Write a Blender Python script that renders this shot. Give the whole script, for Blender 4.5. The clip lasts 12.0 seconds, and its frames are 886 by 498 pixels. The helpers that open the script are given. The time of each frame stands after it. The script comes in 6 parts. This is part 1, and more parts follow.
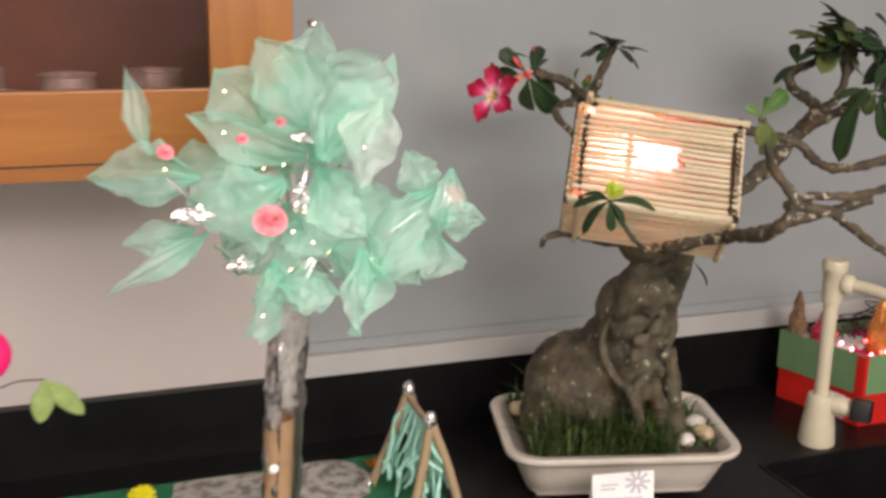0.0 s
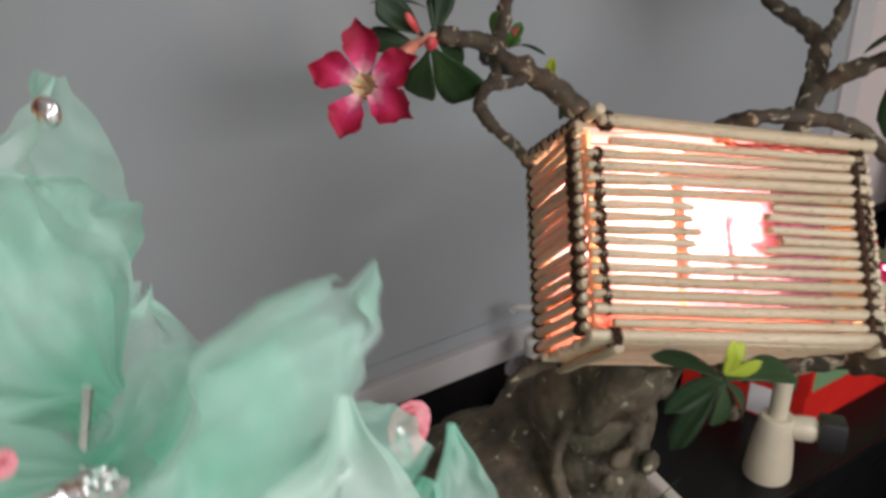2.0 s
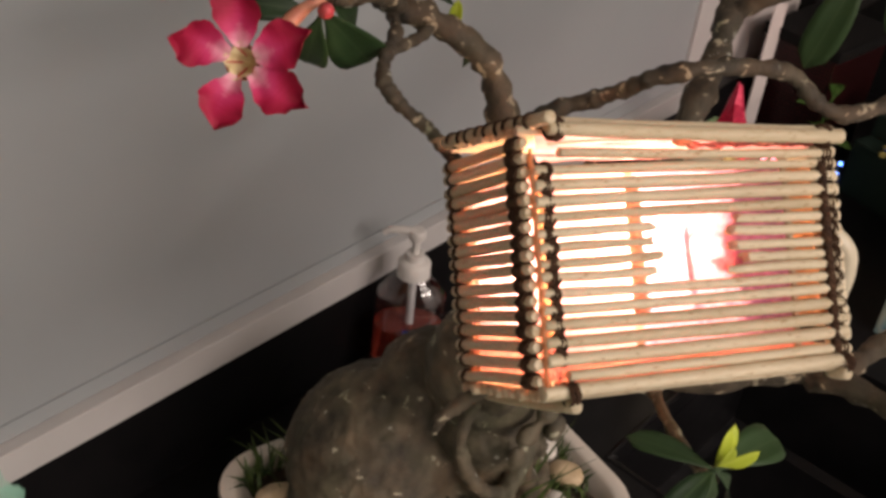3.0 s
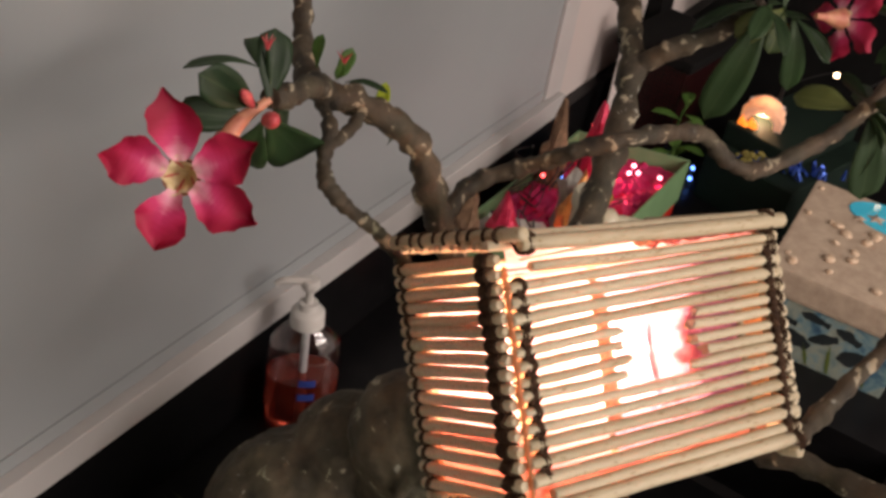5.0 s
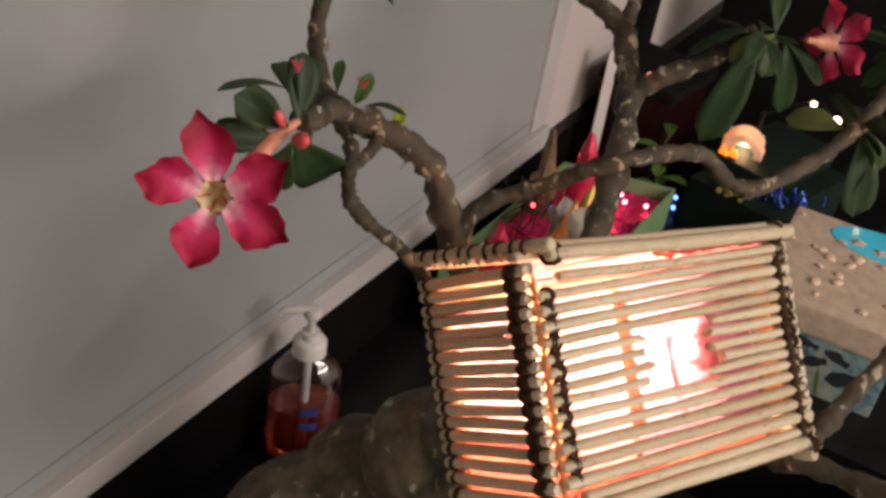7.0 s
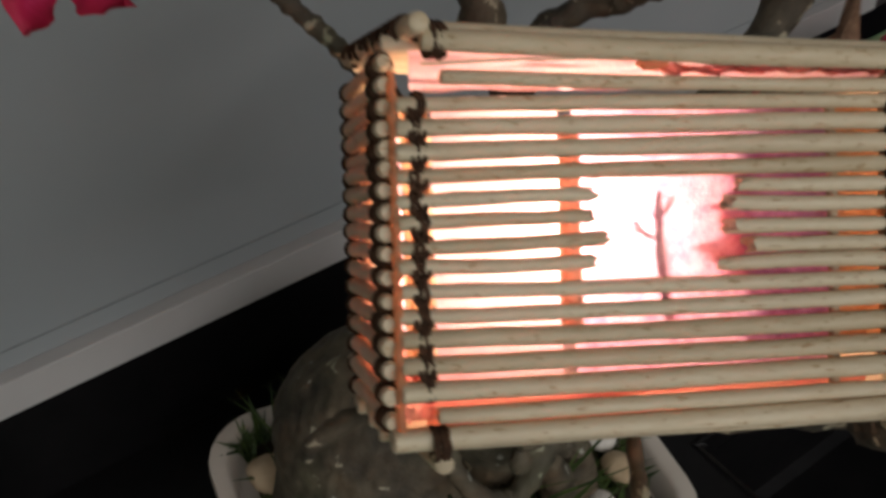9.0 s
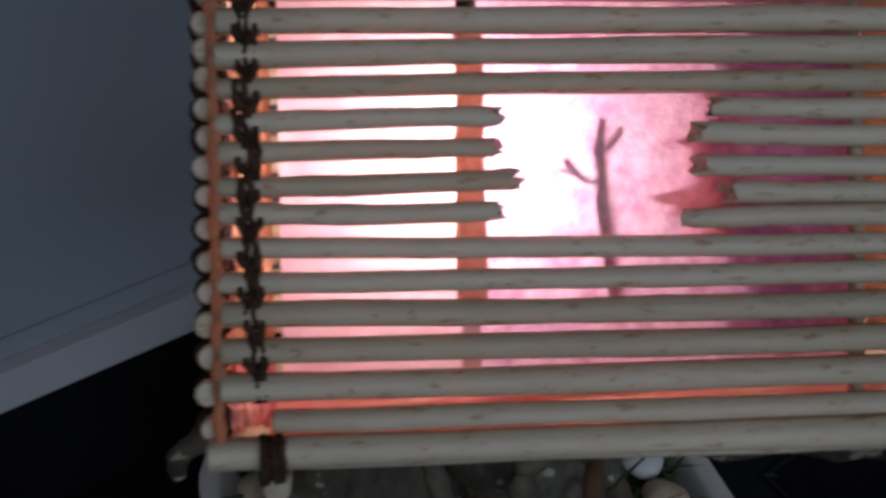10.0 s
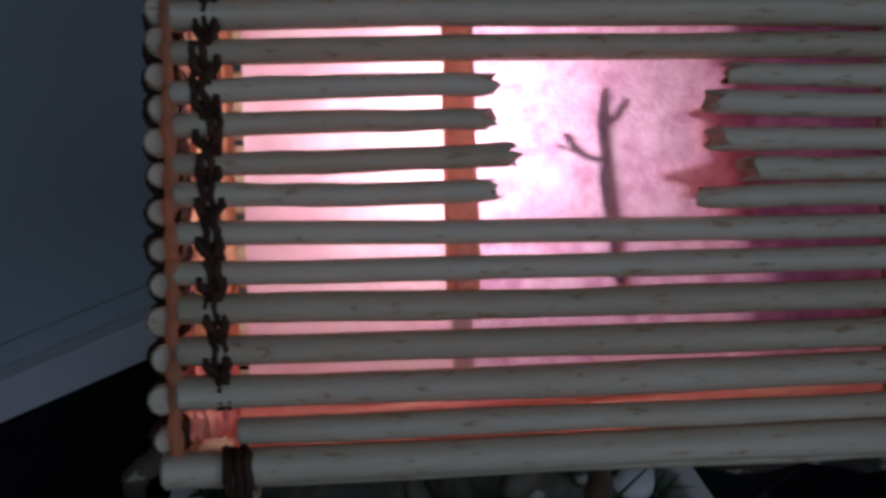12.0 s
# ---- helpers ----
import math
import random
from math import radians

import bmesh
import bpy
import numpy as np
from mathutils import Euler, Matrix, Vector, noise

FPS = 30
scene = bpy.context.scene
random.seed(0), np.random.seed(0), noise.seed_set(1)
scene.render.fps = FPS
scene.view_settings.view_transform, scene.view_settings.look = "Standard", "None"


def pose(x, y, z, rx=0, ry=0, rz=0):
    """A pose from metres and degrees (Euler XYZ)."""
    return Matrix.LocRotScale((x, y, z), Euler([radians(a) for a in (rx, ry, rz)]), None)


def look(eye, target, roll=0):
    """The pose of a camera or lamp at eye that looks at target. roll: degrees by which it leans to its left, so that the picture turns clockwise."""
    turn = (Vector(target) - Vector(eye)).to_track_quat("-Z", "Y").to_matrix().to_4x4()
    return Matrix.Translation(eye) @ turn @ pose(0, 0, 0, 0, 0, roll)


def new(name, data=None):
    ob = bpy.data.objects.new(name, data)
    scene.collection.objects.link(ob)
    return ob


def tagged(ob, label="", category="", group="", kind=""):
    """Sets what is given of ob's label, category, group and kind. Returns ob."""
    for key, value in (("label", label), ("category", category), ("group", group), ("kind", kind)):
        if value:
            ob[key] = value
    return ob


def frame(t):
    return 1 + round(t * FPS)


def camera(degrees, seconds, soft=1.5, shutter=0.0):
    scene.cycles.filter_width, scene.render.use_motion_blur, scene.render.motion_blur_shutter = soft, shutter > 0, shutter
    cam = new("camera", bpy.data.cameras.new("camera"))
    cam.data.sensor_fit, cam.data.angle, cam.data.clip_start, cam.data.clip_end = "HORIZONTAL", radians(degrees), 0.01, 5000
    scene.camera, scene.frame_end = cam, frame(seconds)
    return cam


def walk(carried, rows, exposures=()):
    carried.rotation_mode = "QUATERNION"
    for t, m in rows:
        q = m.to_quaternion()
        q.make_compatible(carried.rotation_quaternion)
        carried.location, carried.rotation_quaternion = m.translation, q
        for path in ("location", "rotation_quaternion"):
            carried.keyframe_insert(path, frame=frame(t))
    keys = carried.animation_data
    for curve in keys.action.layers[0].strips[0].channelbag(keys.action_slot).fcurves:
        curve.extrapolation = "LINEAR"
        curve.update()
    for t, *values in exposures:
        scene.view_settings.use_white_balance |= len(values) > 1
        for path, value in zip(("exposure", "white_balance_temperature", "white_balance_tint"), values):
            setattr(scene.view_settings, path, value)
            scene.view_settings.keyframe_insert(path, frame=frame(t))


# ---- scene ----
cam = camera(44.4, 12.0, 3.2, 0.5)
PATH = [
    (0, (0.095, -0.079, 1.713), (0.757, 1.74, 1.208), 1.0),
    (0.5, (0.151, 0.152, 1.717), (0.936, 1.911, 1.18), 1.4),
    (1, (0.237, 0.366, 1.732), (1.146, 2.035, 1.111), 1.8),
    (1.5, (0.247, 0.533, 1.745), (1.261, 2.102, 1.032), 2.8),
    (2, (0.25, 0.738, 1.777), (1.39, 2.138, 0.916), 2.2),
    (2.5, (0.308, 0.868, 1.806), (1.541, 2.033, 0.747), 3.9),
    (3, (0.323, 0.923, 1.834), (1.597, 1.941, 0.677), 6.6),
    (3.5, (0.344, 0.97, 1.856), (1.647, 1.875, 0.638), 7.9),
    (3.7, (0.351, 0.995, 1.86), (1.673, 1.868, 0.639), 8.0),
    (5.3, (0.31, 1.037, 1.881), (1.785, 1.756, 0.737), 10.7),
    (5.5, (0.304, 1.04, 1.883), (1.788, 1.753, 0.748), 10.7),
    (6, (0.296, 1.044, 1.887), (1.787, 1.776, 0.773), 10.1),
    (6.5, (0.289, 1.045, 1.882), (1.793, 1.777, 0.785), 10.0),
    (7, (0.281, 1.048, 1.871), (1.794, 1.772, 0.783), 10.0),
    (7.5, (0.289, 1.044, 1.854), (1.799, 1.762, 0.757), 10.0),
    (7.7, (0.299, 1.04, 1.841), (1.809, 1.76, 0.745), 10.0),
    (9.3, (0.608, 0.929, 1.709), (1.468, 2.176, 0.404), -0.5),
    (9.5, (0.621, 0.947, 1.684), (1.488, 2.207, 0.396), -0.5),
    (10, (0.673, 0.953, 1.651), (1.443, 2.291, 0.379), -3.7),
    (10.5, (0.687, 0.966, 1.638), (1.483, 2.277, 0.354), -3.0),
    (11, (0.691, 0.963, 1.638), (1.487, 2.264, 0.344), -3.1),
    (11.5, (0.689, 0.967, 1.628), (1.517, 2.264, 0.351), -2.6),
    (12, (0.68, 0.972, 1.621), (1.507, 2.313, 0.388), -3.1),
]
EXPOSURES = [(0.0, 0.12, 7100, 17), (1.0, -0.05, 7000, 19), (2.0, -0.25, 6400, 15), (2.7, -0.28, 7500, 21), (3.7, -0.23, 7400, 22), (5.5, -0.22, 7400, 21), (7.7, -0.22, 7400, 21),
             (9.3, -1.48, 6000, 9), (10.0, -2.12, 4950, 11), (10.8, -2.62, 4650, 12), (12.0, -2.80, 4600, 10)]
walk(cam, [(t, look(eye, target, roll)) for t, eye, target, roll in PATH], EXPOSURES)

# ---- world and lights ----
world = bpy.data.worlds.new("world")
scene.world = world
world.use_nodes = True
world.node_tree.nodes["Background"].inputs[0].default_value = (0.5, 0.52, 0.55, 1)
world.node_tree.nodes["Background"].inputs[1].default_value = 0.05


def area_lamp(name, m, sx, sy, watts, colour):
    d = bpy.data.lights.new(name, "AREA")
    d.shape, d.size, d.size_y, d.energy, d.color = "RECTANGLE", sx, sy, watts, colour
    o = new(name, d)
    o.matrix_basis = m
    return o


# assumed overhead lamps, out of sight; places and power set by the brightness wanted
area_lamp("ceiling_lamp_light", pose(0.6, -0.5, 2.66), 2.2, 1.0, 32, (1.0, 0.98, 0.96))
# added to brighten the left side and put highlights on the foil
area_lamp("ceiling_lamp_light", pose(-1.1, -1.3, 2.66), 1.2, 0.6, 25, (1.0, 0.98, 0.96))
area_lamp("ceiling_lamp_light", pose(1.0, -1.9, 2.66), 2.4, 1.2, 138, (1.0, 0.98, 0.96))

# ---- materials ----


def mat(name):
    m = bpy.data.materials.new(name)
    m.use_nodes = True
    nt = m.node_tree
    return m, nt, nt.nodes["Principled BSDF"]


def node(nt, kind, **inputs):
    n = nt.nodes.new(kind)
    for k, v in inputs.items():
        n.inputs[k.replace("_", " ")].default_value = v
    return n


def coords(nt, scale, kind="Object"):
    tc = nt.nodes.new("ShaderNodeTexCoord")
    mp = nt.nodes.new("ShaderNodeMapping")
    mp.inputs["Scale"].default_value = scale if isinstance(scale, tuple) else (scale,) * 3
    nt.links.new(tc.outputs[kind], mp.inputs["Vector"])
    return mp.outputs["Vector"]


def ramp(nt, fac, stops):
    r = nt.nodes.new("ShaderNodeValToRGB")
    els = r.color_ramp.elements
    while len(els) < len(stops):
        els.new(0.5)
    for e, (p, c) in zip(els, stops):
        e.position, e.color = p, (*c, 1)
    nt.links.new(fac, r.inputs["Fac"])
    return r.outputs["Color"]


def noise_tex(nt, vec, scale, detail=4.0, rough=0.55, dist=0.0):
    n = node(nt, "ShaderNodeTexNoise", Scale=scale, Detail=detail, Roughness=rough, Distortion=dist)
    nt.links.new(vec, n.inputs["Vector"])
    return n.outputs["Fac"]


def bump(nt, bsdf, height, strength, distance=0.001, below=None):
    b = node(nt, "ShaderNodeBump", Strength=strength, Distance=distance)
    nt.links.new(height, b.inputs["Height"])
    if below:
        nt.links.new(below, b.inputs["Normal"])
    nt.links.new(b.outputs["Normal"], bsdf.inputs["Normal"])
    return b.outputs["Normal"]


def mottled(name, a, b, scale, rough=0.6, metal=0.0, fine=0.0, fine_scale=300.0, rough2=None, spec=0.5, stretch=(1, 1, 1), lo=0.3, hi=0.7):
    """Two colours mixed by a noise, fine grain as relief."""
    m, nt, p = mat(name)
    v = coords(nt, stretch)
    n = noise_tex(nt, v, scale)
    nt.links.new(ramp(nt, n, [(lo, a), (hi, b)]), p.inputs["Base Color"])
    p.inputs["Roughness"].default_value, p.inputs["Metallic"].default_value = rough, metal
    p.inputs["Specular IOR Level"].default_value = spec
    if rough2 is not None:
        n2 = noise_tex(nt, v, scale * 2.3)
        mr = node(nt, "ShaderNodeMapRange", To_Min=rough, To_Max=rough2)
        nt.links.new(n2, mr.inputs["Value"])
        nt.links.new(mr.outputs["Result"], p.inputs["Roughness"])
    if fine:
        bump(nt, p, noise_tex(nt, v, fine_scale, 3), fine)
    return m


def plain(name, c, rough=0.5, metal=0.0, spec=0.5):
    d = 0.06
    return mottled(name, tuple(x * (1 - d) for x in c), tuple(min(1, x * (1 + d)) for x in c), 14, rough, metal, 0.08, 220, spec=spec)


def glow(name, c, strength):
    m, nt, p = mat(name)
    p.inputs["Base Color"].default_value = (*c, 1)
    p.inputs["Emission Color"].default_value = (*c, 1)
    p.inputs["Emission Strength"].default_value = strength
    return m


def wood(name, dark, light, scale=30.0, stretch=(1, 1, 12), rough=0.4, coat=0.0):
    m, nt, p = mat(name)
    v = coords(nt, tuple(1.0 / s for s in stretch))
    n1 = noise_tex(nt, v, scale, 6, 0.6, 1.2)
    n2 = noise_tex(nt, v, scale * 7, 3)
    mx = node(nt, "ShaderNodeMix")
    mx.inputs[0].default_value = 0.3
    nt.links.new(n1, mx.inputs[2])
    nt.links.new(n2, mx.inputs[3])
    nt.links.new(ramp(nt, mx.outputs[0], [(0.3, dark), (0.65, light)]), p.inputs["Base Color"])
    p.inputs["Roughness"].default_value = rough
    p.inputs["Coat Weight"].default_value = coat
    bump(nt, p, n2, 0.12)
    return m


def translucent(name, c, c2, scale, clear=0.0, front=0.5, gloss=0.06, patch=(0.35, 0.65)):
    """Thin cloth or paper: some light is scattered on, some thrown back, some passes straight."""
    m, nt, p = mat(name)
    nt.nodes.remove(p)
    out = nt.nodes["Material Output"]
    v = coords(nt, 1.0)
    col = ramp(nt, noise_tex(nt, v, scale, 5), [(patch[0], c), (patch[1], c2)])
    d, t, tr = nt.nodes.new("ShaderNodeBsdfDiffuse"), nt.nodes.new("ShaderNodeBsdfTranslucent"), nt.nodes.new("ShaderNodeBsdfTransparent")
    g = nt.nodes.new("ShaderNodeBsdfGlossy")
    g.inputs["Roughness"].default_value = 0.35
    nt.links.new(col, d.inputs["Color"])
    nt.links.new(col, t.inputs["Color"])
    bp = node(nt, "ShaderNodeBump", Strength=0.25, Distance=0.002)
    nt.links.new(noise_tex(nt, v, scale * 4, 4), bp.inputs["Height"])
    for sh in (d, t, g):
        nt.links.new(bp.outputs["Normal"], sh.inputs["Normal"])
    last = d.outputs[0]
    for sh, f in ((t, front), (g, gloss), (tr, clear)):
        x = nt.nodes.new("ShaderNodeMixShader")
        x.inputs[0].default_value = f
        nt.links.new(last, x.inputs[1])
        nt.links.new(sh.outputs[0], x.inputs[2])
        last = x.outputs[0]
    nt.links.new(last, out.inputs["Surface"])
    return m


def glass(name, c=(1, 1, 1), rough=0.02, ior=1.45):
    m, nt, p = mat(name)
    p.inputs["Base Color"].default_value = (*c, 1)
    p.inputs["Roughness"].default_value = rough
    p.inputs["Transmission Weight"].default_value = 1.0
    p.inputs["IOR"].default_value = ior
    return m


def bark(name, dark, light, patch, scale=60.0, edge=0.62, spots=75.0):
    m, nt, p = mat(name)
    v = coords(nt, 1.0)
    n1 = noise_tex(nt, v, scale * 0.5, 5)
    n2 = noise_tex(nt, v, scale, 3, 0.5, 0.4)
    n3 = noise_tex(nt, v, scale * 6, 3)
    base = ramp(nt, n1, [(0.3, dark), (0.7, light)])
    mx = nt.nodes.new("ShaderNodeMix")
    mx.data_type = "RGBA"
    mask = ramp(nt, n2, [(edge, (0, 0, 0)), (edge + 0.05, (1, 1, 1))])
    nt.links.new(mask, mx.inputs[0])
    nt.links.new(base, mx.inputs[6])
    mx.inputs[7].default_value = (*patch, 1)
    tint = nt.nodes.new("ShaderNodeMix")
    tint.data_type, tint.blend_type = "RGBA", "MULTIPLY"
    tint.inputs[0].default_value = 0.9
    nt.links.new(mx.outputs[2], tint.inputs[6])
    nt.links.new(ramp(nt, noise_tex(nt, v, scale * 0.28, 4, 0.6), [(0.35, (0.62, 0.66, 0.50)), (0.5, (0.95, 0.90, 0.78)), (0.68, (1.0, 0.74, 0.52))]), tint.inputs[7])
    vo = node(nt, "ShaderNodeTexVoronoi", Scale=spots, Randomness=1.0)
    wob = node(nt, "ShaderNodeVectorMath")
    wob.operation = "MULTIPLY_ADD"
    wn = node(nt, "ShaderNodeTexNoise", Scale=spots * 2.0, Detail=2.0)
    nt.links.new(v, wn.inputs["Vector"])
    nt.links.new(wn.outputs["Color"], wob.inputs[0])
    wob.inputs[1].default_value = (0.011, 0.011, 0.011)
    nt.links.new(v, wob.inputs[2])
    nt.links.new(wob.outputs[0], vo.inputs["Vector"])
    sep = nt.nodes.new("ShaderNodeSeparateColor")
    nt.links.new(vo.outputs["Color"], sep.inputs[0])
    pick = nt.nodes.new("ShaderNodeMath")
    pick.operation = "MULTIPLY"
    nt.links.new(sep.outputs[0], pick.inputs[0])
    nt.links.new(ramp(nt, noise_tex(nt, v, scale * 0.4, 2), [(0.40, (0.45, 0.45, 0.45)), (0.62, (1, 1, 1))]), pick.inputs[1])
    size = node(nt, "ShaderNodeMapRange", From_Min=0.55, From_Max=1.0, To_Min=0.0, To_Max=0.46)
    nt.links.new(pick.outputs[0], size.inputs["Value"])
    dot = nt.nodes.new("ShaderNodeMath")
    dot.operation = "SUBTRACT"
    nt.links.new(size.outputs[0], dot.inputs[0])
    nt.links.new(vo.outputs["Distance"], dot.inputs[1])
    dotm = ramp(nt, dot.outputs[0], [(0.0, (0, 0, 0)), (0.12, (0.7, 0.7, 0.7))])
    lich = nt.nodes.new("ShaderNodeMix")
    lich.data_type = "RGBA"
    nt.links.new(dotm, lich.inputs[0])
    nt.links.new(tint.outputs[2], lich.inputs[6])
    lich.inputs[7].default_value = (0.40, 0.40, 0.34, 1)
    nt.links.new(lich.outputs[2], p.inputs["Base Color"])
    p.inputs["Roughness"].default_value = 0.72
    b1 = bump(nt, p, n1, 0.6, 0.005)
    b2 = bump(nt, p, n3, 0.45, 0.0014, b1)
    bump(nt, p, noise_tex(nt, v, scale * 2.2, 5, 0.65, 0.8), 0.5, 0.003, b2)
    return m


def stick_wood(name, through_light=0.14, lit=(0.92, 0.42, 0.22)):
    """Pale bamboo sticks, each a little different."""
    m, nt, p = mat(name)
    oi = nt.nodes.new("ShaderNodeObjectInfo")
    v = coords(nt, (9, 60, 60))
    n = noise_tex(nt, v, 5, 4)
    mx = node(nt, "ShaderNodeMix")
    mx.inputs[0].default_value = 0.45
    nt.links.new(n, mx.inputs[2])
    nt.links.new(oi.outputs["Random"], mx.inputs[3])
    tone = ramp(nt, mx.outputs[0], [(0.2, (0.54, 0.455, 0.30)), (0.55, (0.68, 0.59, 0.42)), (0.85, (0.77, 0.695, 0.52))])
    soil = nt.nodes.new("ShaderNodeMix")
    soil.data_type, soil.blend_type = "RGBA", "MULTIPLY"
    soil.inputs[0].default_value = 1.0
    nt.links.new(tone, soil.inputs[6])
    nt.links.new(ramp(nt, noise_tex(nt, coords(nt, (140, 420, 420)), 1.0, 3, 0.6), [(0.30, (0.60, 0.48, 0.36)), (0.40, (0.95, 0.93, 0.88)), (0.7, (1, 1, 1))]), soil.inputs[7])
    nt.links.new(soil.outputs[2], p.inputs["Base Color"])
    p.inputs["Roughness"].default_value = 0.55
    bump(nt, p, n, 0.25, 0.0006)
    t = nt.nodes.new("ShaderNodeBsdfTranslucent")
    t.inputs["Color"].default_value = (*lit, 1)
    x = nt.nodes.new("ShaderNodeMixShader")
    x.inputs[0].default_value = through_light
    nt.links.new(p.outputs[0], x.inputs[1])
    nt.links.new(t.outputs[0], x.inputs[2])
    nt.links.new(x.outputs[0], nt.nodes["Material Output"].inputs["Surface"])
    return m


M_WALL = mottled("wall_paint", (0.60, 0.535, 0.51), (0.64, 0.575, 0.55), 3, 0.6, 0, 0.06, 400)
# for walls out of sight; grey chosen for what the foil reflects
M_ROOM = mottled("unseen_wall_grey", (0.36, 0.35, 0.34), (0.44, 0.43, 0.42), 3, 0.7)
M_BOARD = mottled("board_grey", (0.297, 0.327, 0.338), (0.336, 0.364, 0.374), 2.5, 0.45, 0, 0.03, 300, rough2=0.6)
M_TRIM = mottled("trim_white", (0.47, 0.46, 0.45), (0.55, 0.54, 0.53), 6, 0.45, 0, 0.05, 300)
M_EPOXY = mottled("black_epoxy", (0.004, 0.004, 0.0045), (0.008, 0.0075, 0.008), 20, 0.3, 0, 0.05, 500, rough2=0.42, spec=0.22)
M_FLOOR = mottled("floor_vinyl", (0.25, 0.24, 0.22), (0.33, 0.31, 0.29), 5, 0.5)
M_CEIL = mottled("ceiling_white", (0.7, 0.7, 0.69), (0.76, 0.76, 0.75), 40, 0.9, 0, 0.2, 200)
M_OAK = wood("oak_orange", (0.31, 0.10, 0.016), (0.42, 0.155, 0.027), 14, (1, 1, 10), 0.35, 0.3)
M_OAKH = wood("oak_orange_rail", (0.31, 0.10, 0.016), (0.42, 0.155, 0.027), 14, (10, 1, 1), 0.35, 0.3)
M_SMOKED = glass("cabinet_glass", (0.62, 0.46, 0.42), 0.03, 1.3)
M_INSIDE = mottled("cabinet_inside", (0.10, 0.035, 0.02), (0.17, 0.07, 0.04), 8, 0.6)
M_STICK = stick_wood("bamboo_stick")
# orange translucency of these two is put in for the bulb's glow
M_POST = stick_wood("corner_glue", 0.75, (1.0, 0.54, 0.29))
M_STRUT = stick_wood("glow_tinted_wood", 0.5, (0.95, 0.52, 0.38))
M_BIND = mottled("brown_binding", (0.026, 0.014, 0.009), (0.090, 0.046, 0.025), 200, 0.75, 0, 0.3, 900, spec=0.15)
M_TISSUE = translucent("pink_tissue", (0.62, 0.33, 0.53), (0.88, 0.61, 0.80), 190, 0.0, 0.7, 0.0)
M_PURPLE = translucent("purple_tissue", (0.30, 0.18, 0.34), (0.64, 0.36, 0.50), 60, 0.0, 0.55, 0.0)
M_REDT = translucent("salmon_tissue", (0.72, 0.26, 0.24), (0.86, 0.46, 0.36), 60, 0.0, 0.65, 0.0)
# pink put into the sheet to match the bulb-lit gaps
M_PAPER = translucent("pink_lining_paper", (0.86, 0.54, 0.65), (0.93, 0.69, 0.76), 80, 0.0, 0.72, 0.0)
# tan tint stands in for the orange light in the gaps
M_GLOWTAN = translucent("kraft_lining", (0.74, 0.40, 0.22), (0.88, 0.54, 0.32), 120, 0.0, 0.7, 0.0)
M_BULB = glow("lantern_bulb", (1.0, 0.66, 0.47), 312)
M_FAIRY = glow("fairy_bulb", (1.0, 0.72, 0.45), 12)
M_BARK = bark("branch_bark", (0.026, 0.021, 0.016), (0.120, 0.096, 0.069), (0.42, 0.38, 0.31), 75, 0.60, 110)
M_CAUDEX = bark("caudex_bark", (0.034, 0.029, 0.021), (0.150, 0.128, 0.094), (0.38, 0.37, 0.31), 60, 0.655, 80)


def leaf_material(name, dark, light, rib):
    """Leathery leaf along its own x: pale midrib, faint side veins."""
    m, nt, p = mat(name)
    tc = nt.nodes.new("ShaderNodeTexCoord")
    sx = nt.nodes.new("ShaderNodeSeparateXYZ")
    nt.links.new(tc.outputs["Object"], sx.inputs["Vector"])
    oi = nt.nodes.new("ShaderNodeObjectInfo")
    n = noise_tex(nt, coords(nt, 1.0), 45, 4)
    mx = node(nt, "ShaderNodeMix")
    mx.inputs[0].default_value = 0.5
    nt.links.new(n, mx.inputs[2])
    nt.links.new(oi.outputs["Random"], mx.inputs[3])
    base = ramp(nt, mx.outputs[0], [(0.25, dark), (0.75, light)])
    ab = nt.nodes.new("ShaderNodeMath")
    ab.operation = "ABSOLUTE"
    nt.links.new(sx.outputs["Y"], ab.inputs[0])
    mr = node(nt, "ShaderNodeMapRange", From_Min=0.0004, From_Max=0.0012, To_Min=0.4, To_Max=0.0)
    nt.links.new(ab.outputs[0], mr.inputs["Value"])
    c = nt.nodes.new("ShaderNodeMix")
    c.data_type = "RGBA"
    nt.links.new(mr.outputs[0], c.inputs[0])
    nt.links.new(base, c.inputs[6])
    c.inputs[7].default_value = (*rib, 1)
    nt.links.new(c.outputs[2], p.inputs["Base Color"])
    rg = node(nt, "ShaderNodeMapRange", To_Min=0.38, To_Max=0.6)
    nt.links.new(n, rg.inputs["Value"])
    nt.links.new(rg.outputs[0], p.inputs["Roughness"])
    p.inputs["Specular IOR Level"].default_value = 0.28
    bump(nt, p, noise_tex(nt, coords(nt, (1, 0.35, 1)), 320, 2), 0.25, 0.0008)
    return m


M_LEAF = leaf_material("leaf_green", (0.010, 0.028, 0.010), (0.026, 0.058, 0.020), (0.055, 0.09, 0.04))
M_LEAFB = leaf_material("leaf_light_green", (0.035, 0.09, 0.017), (0.07, 0.15, 0.03), (0.16, 0.25, 0.07))
M_LEAFM = leaf_material("leaf_olive_green", (0.035, 0.060, 0.018), (0.11, 0.135, 0.04), (0.16, 0.18, 0.07))
M_LEAFY = leaf_material("leaf_young", (0.30, 0.38, 0.03), (0.42, 0.50, 0.05), (0.46, 0.52, 0.10))
M_POT = mottled("cream_glaze", (0.55, 0.49, 0.42), (0.64, 0.58, 0.51), 16, 0.3, 0, 0.04, 120, rough2=0.45)
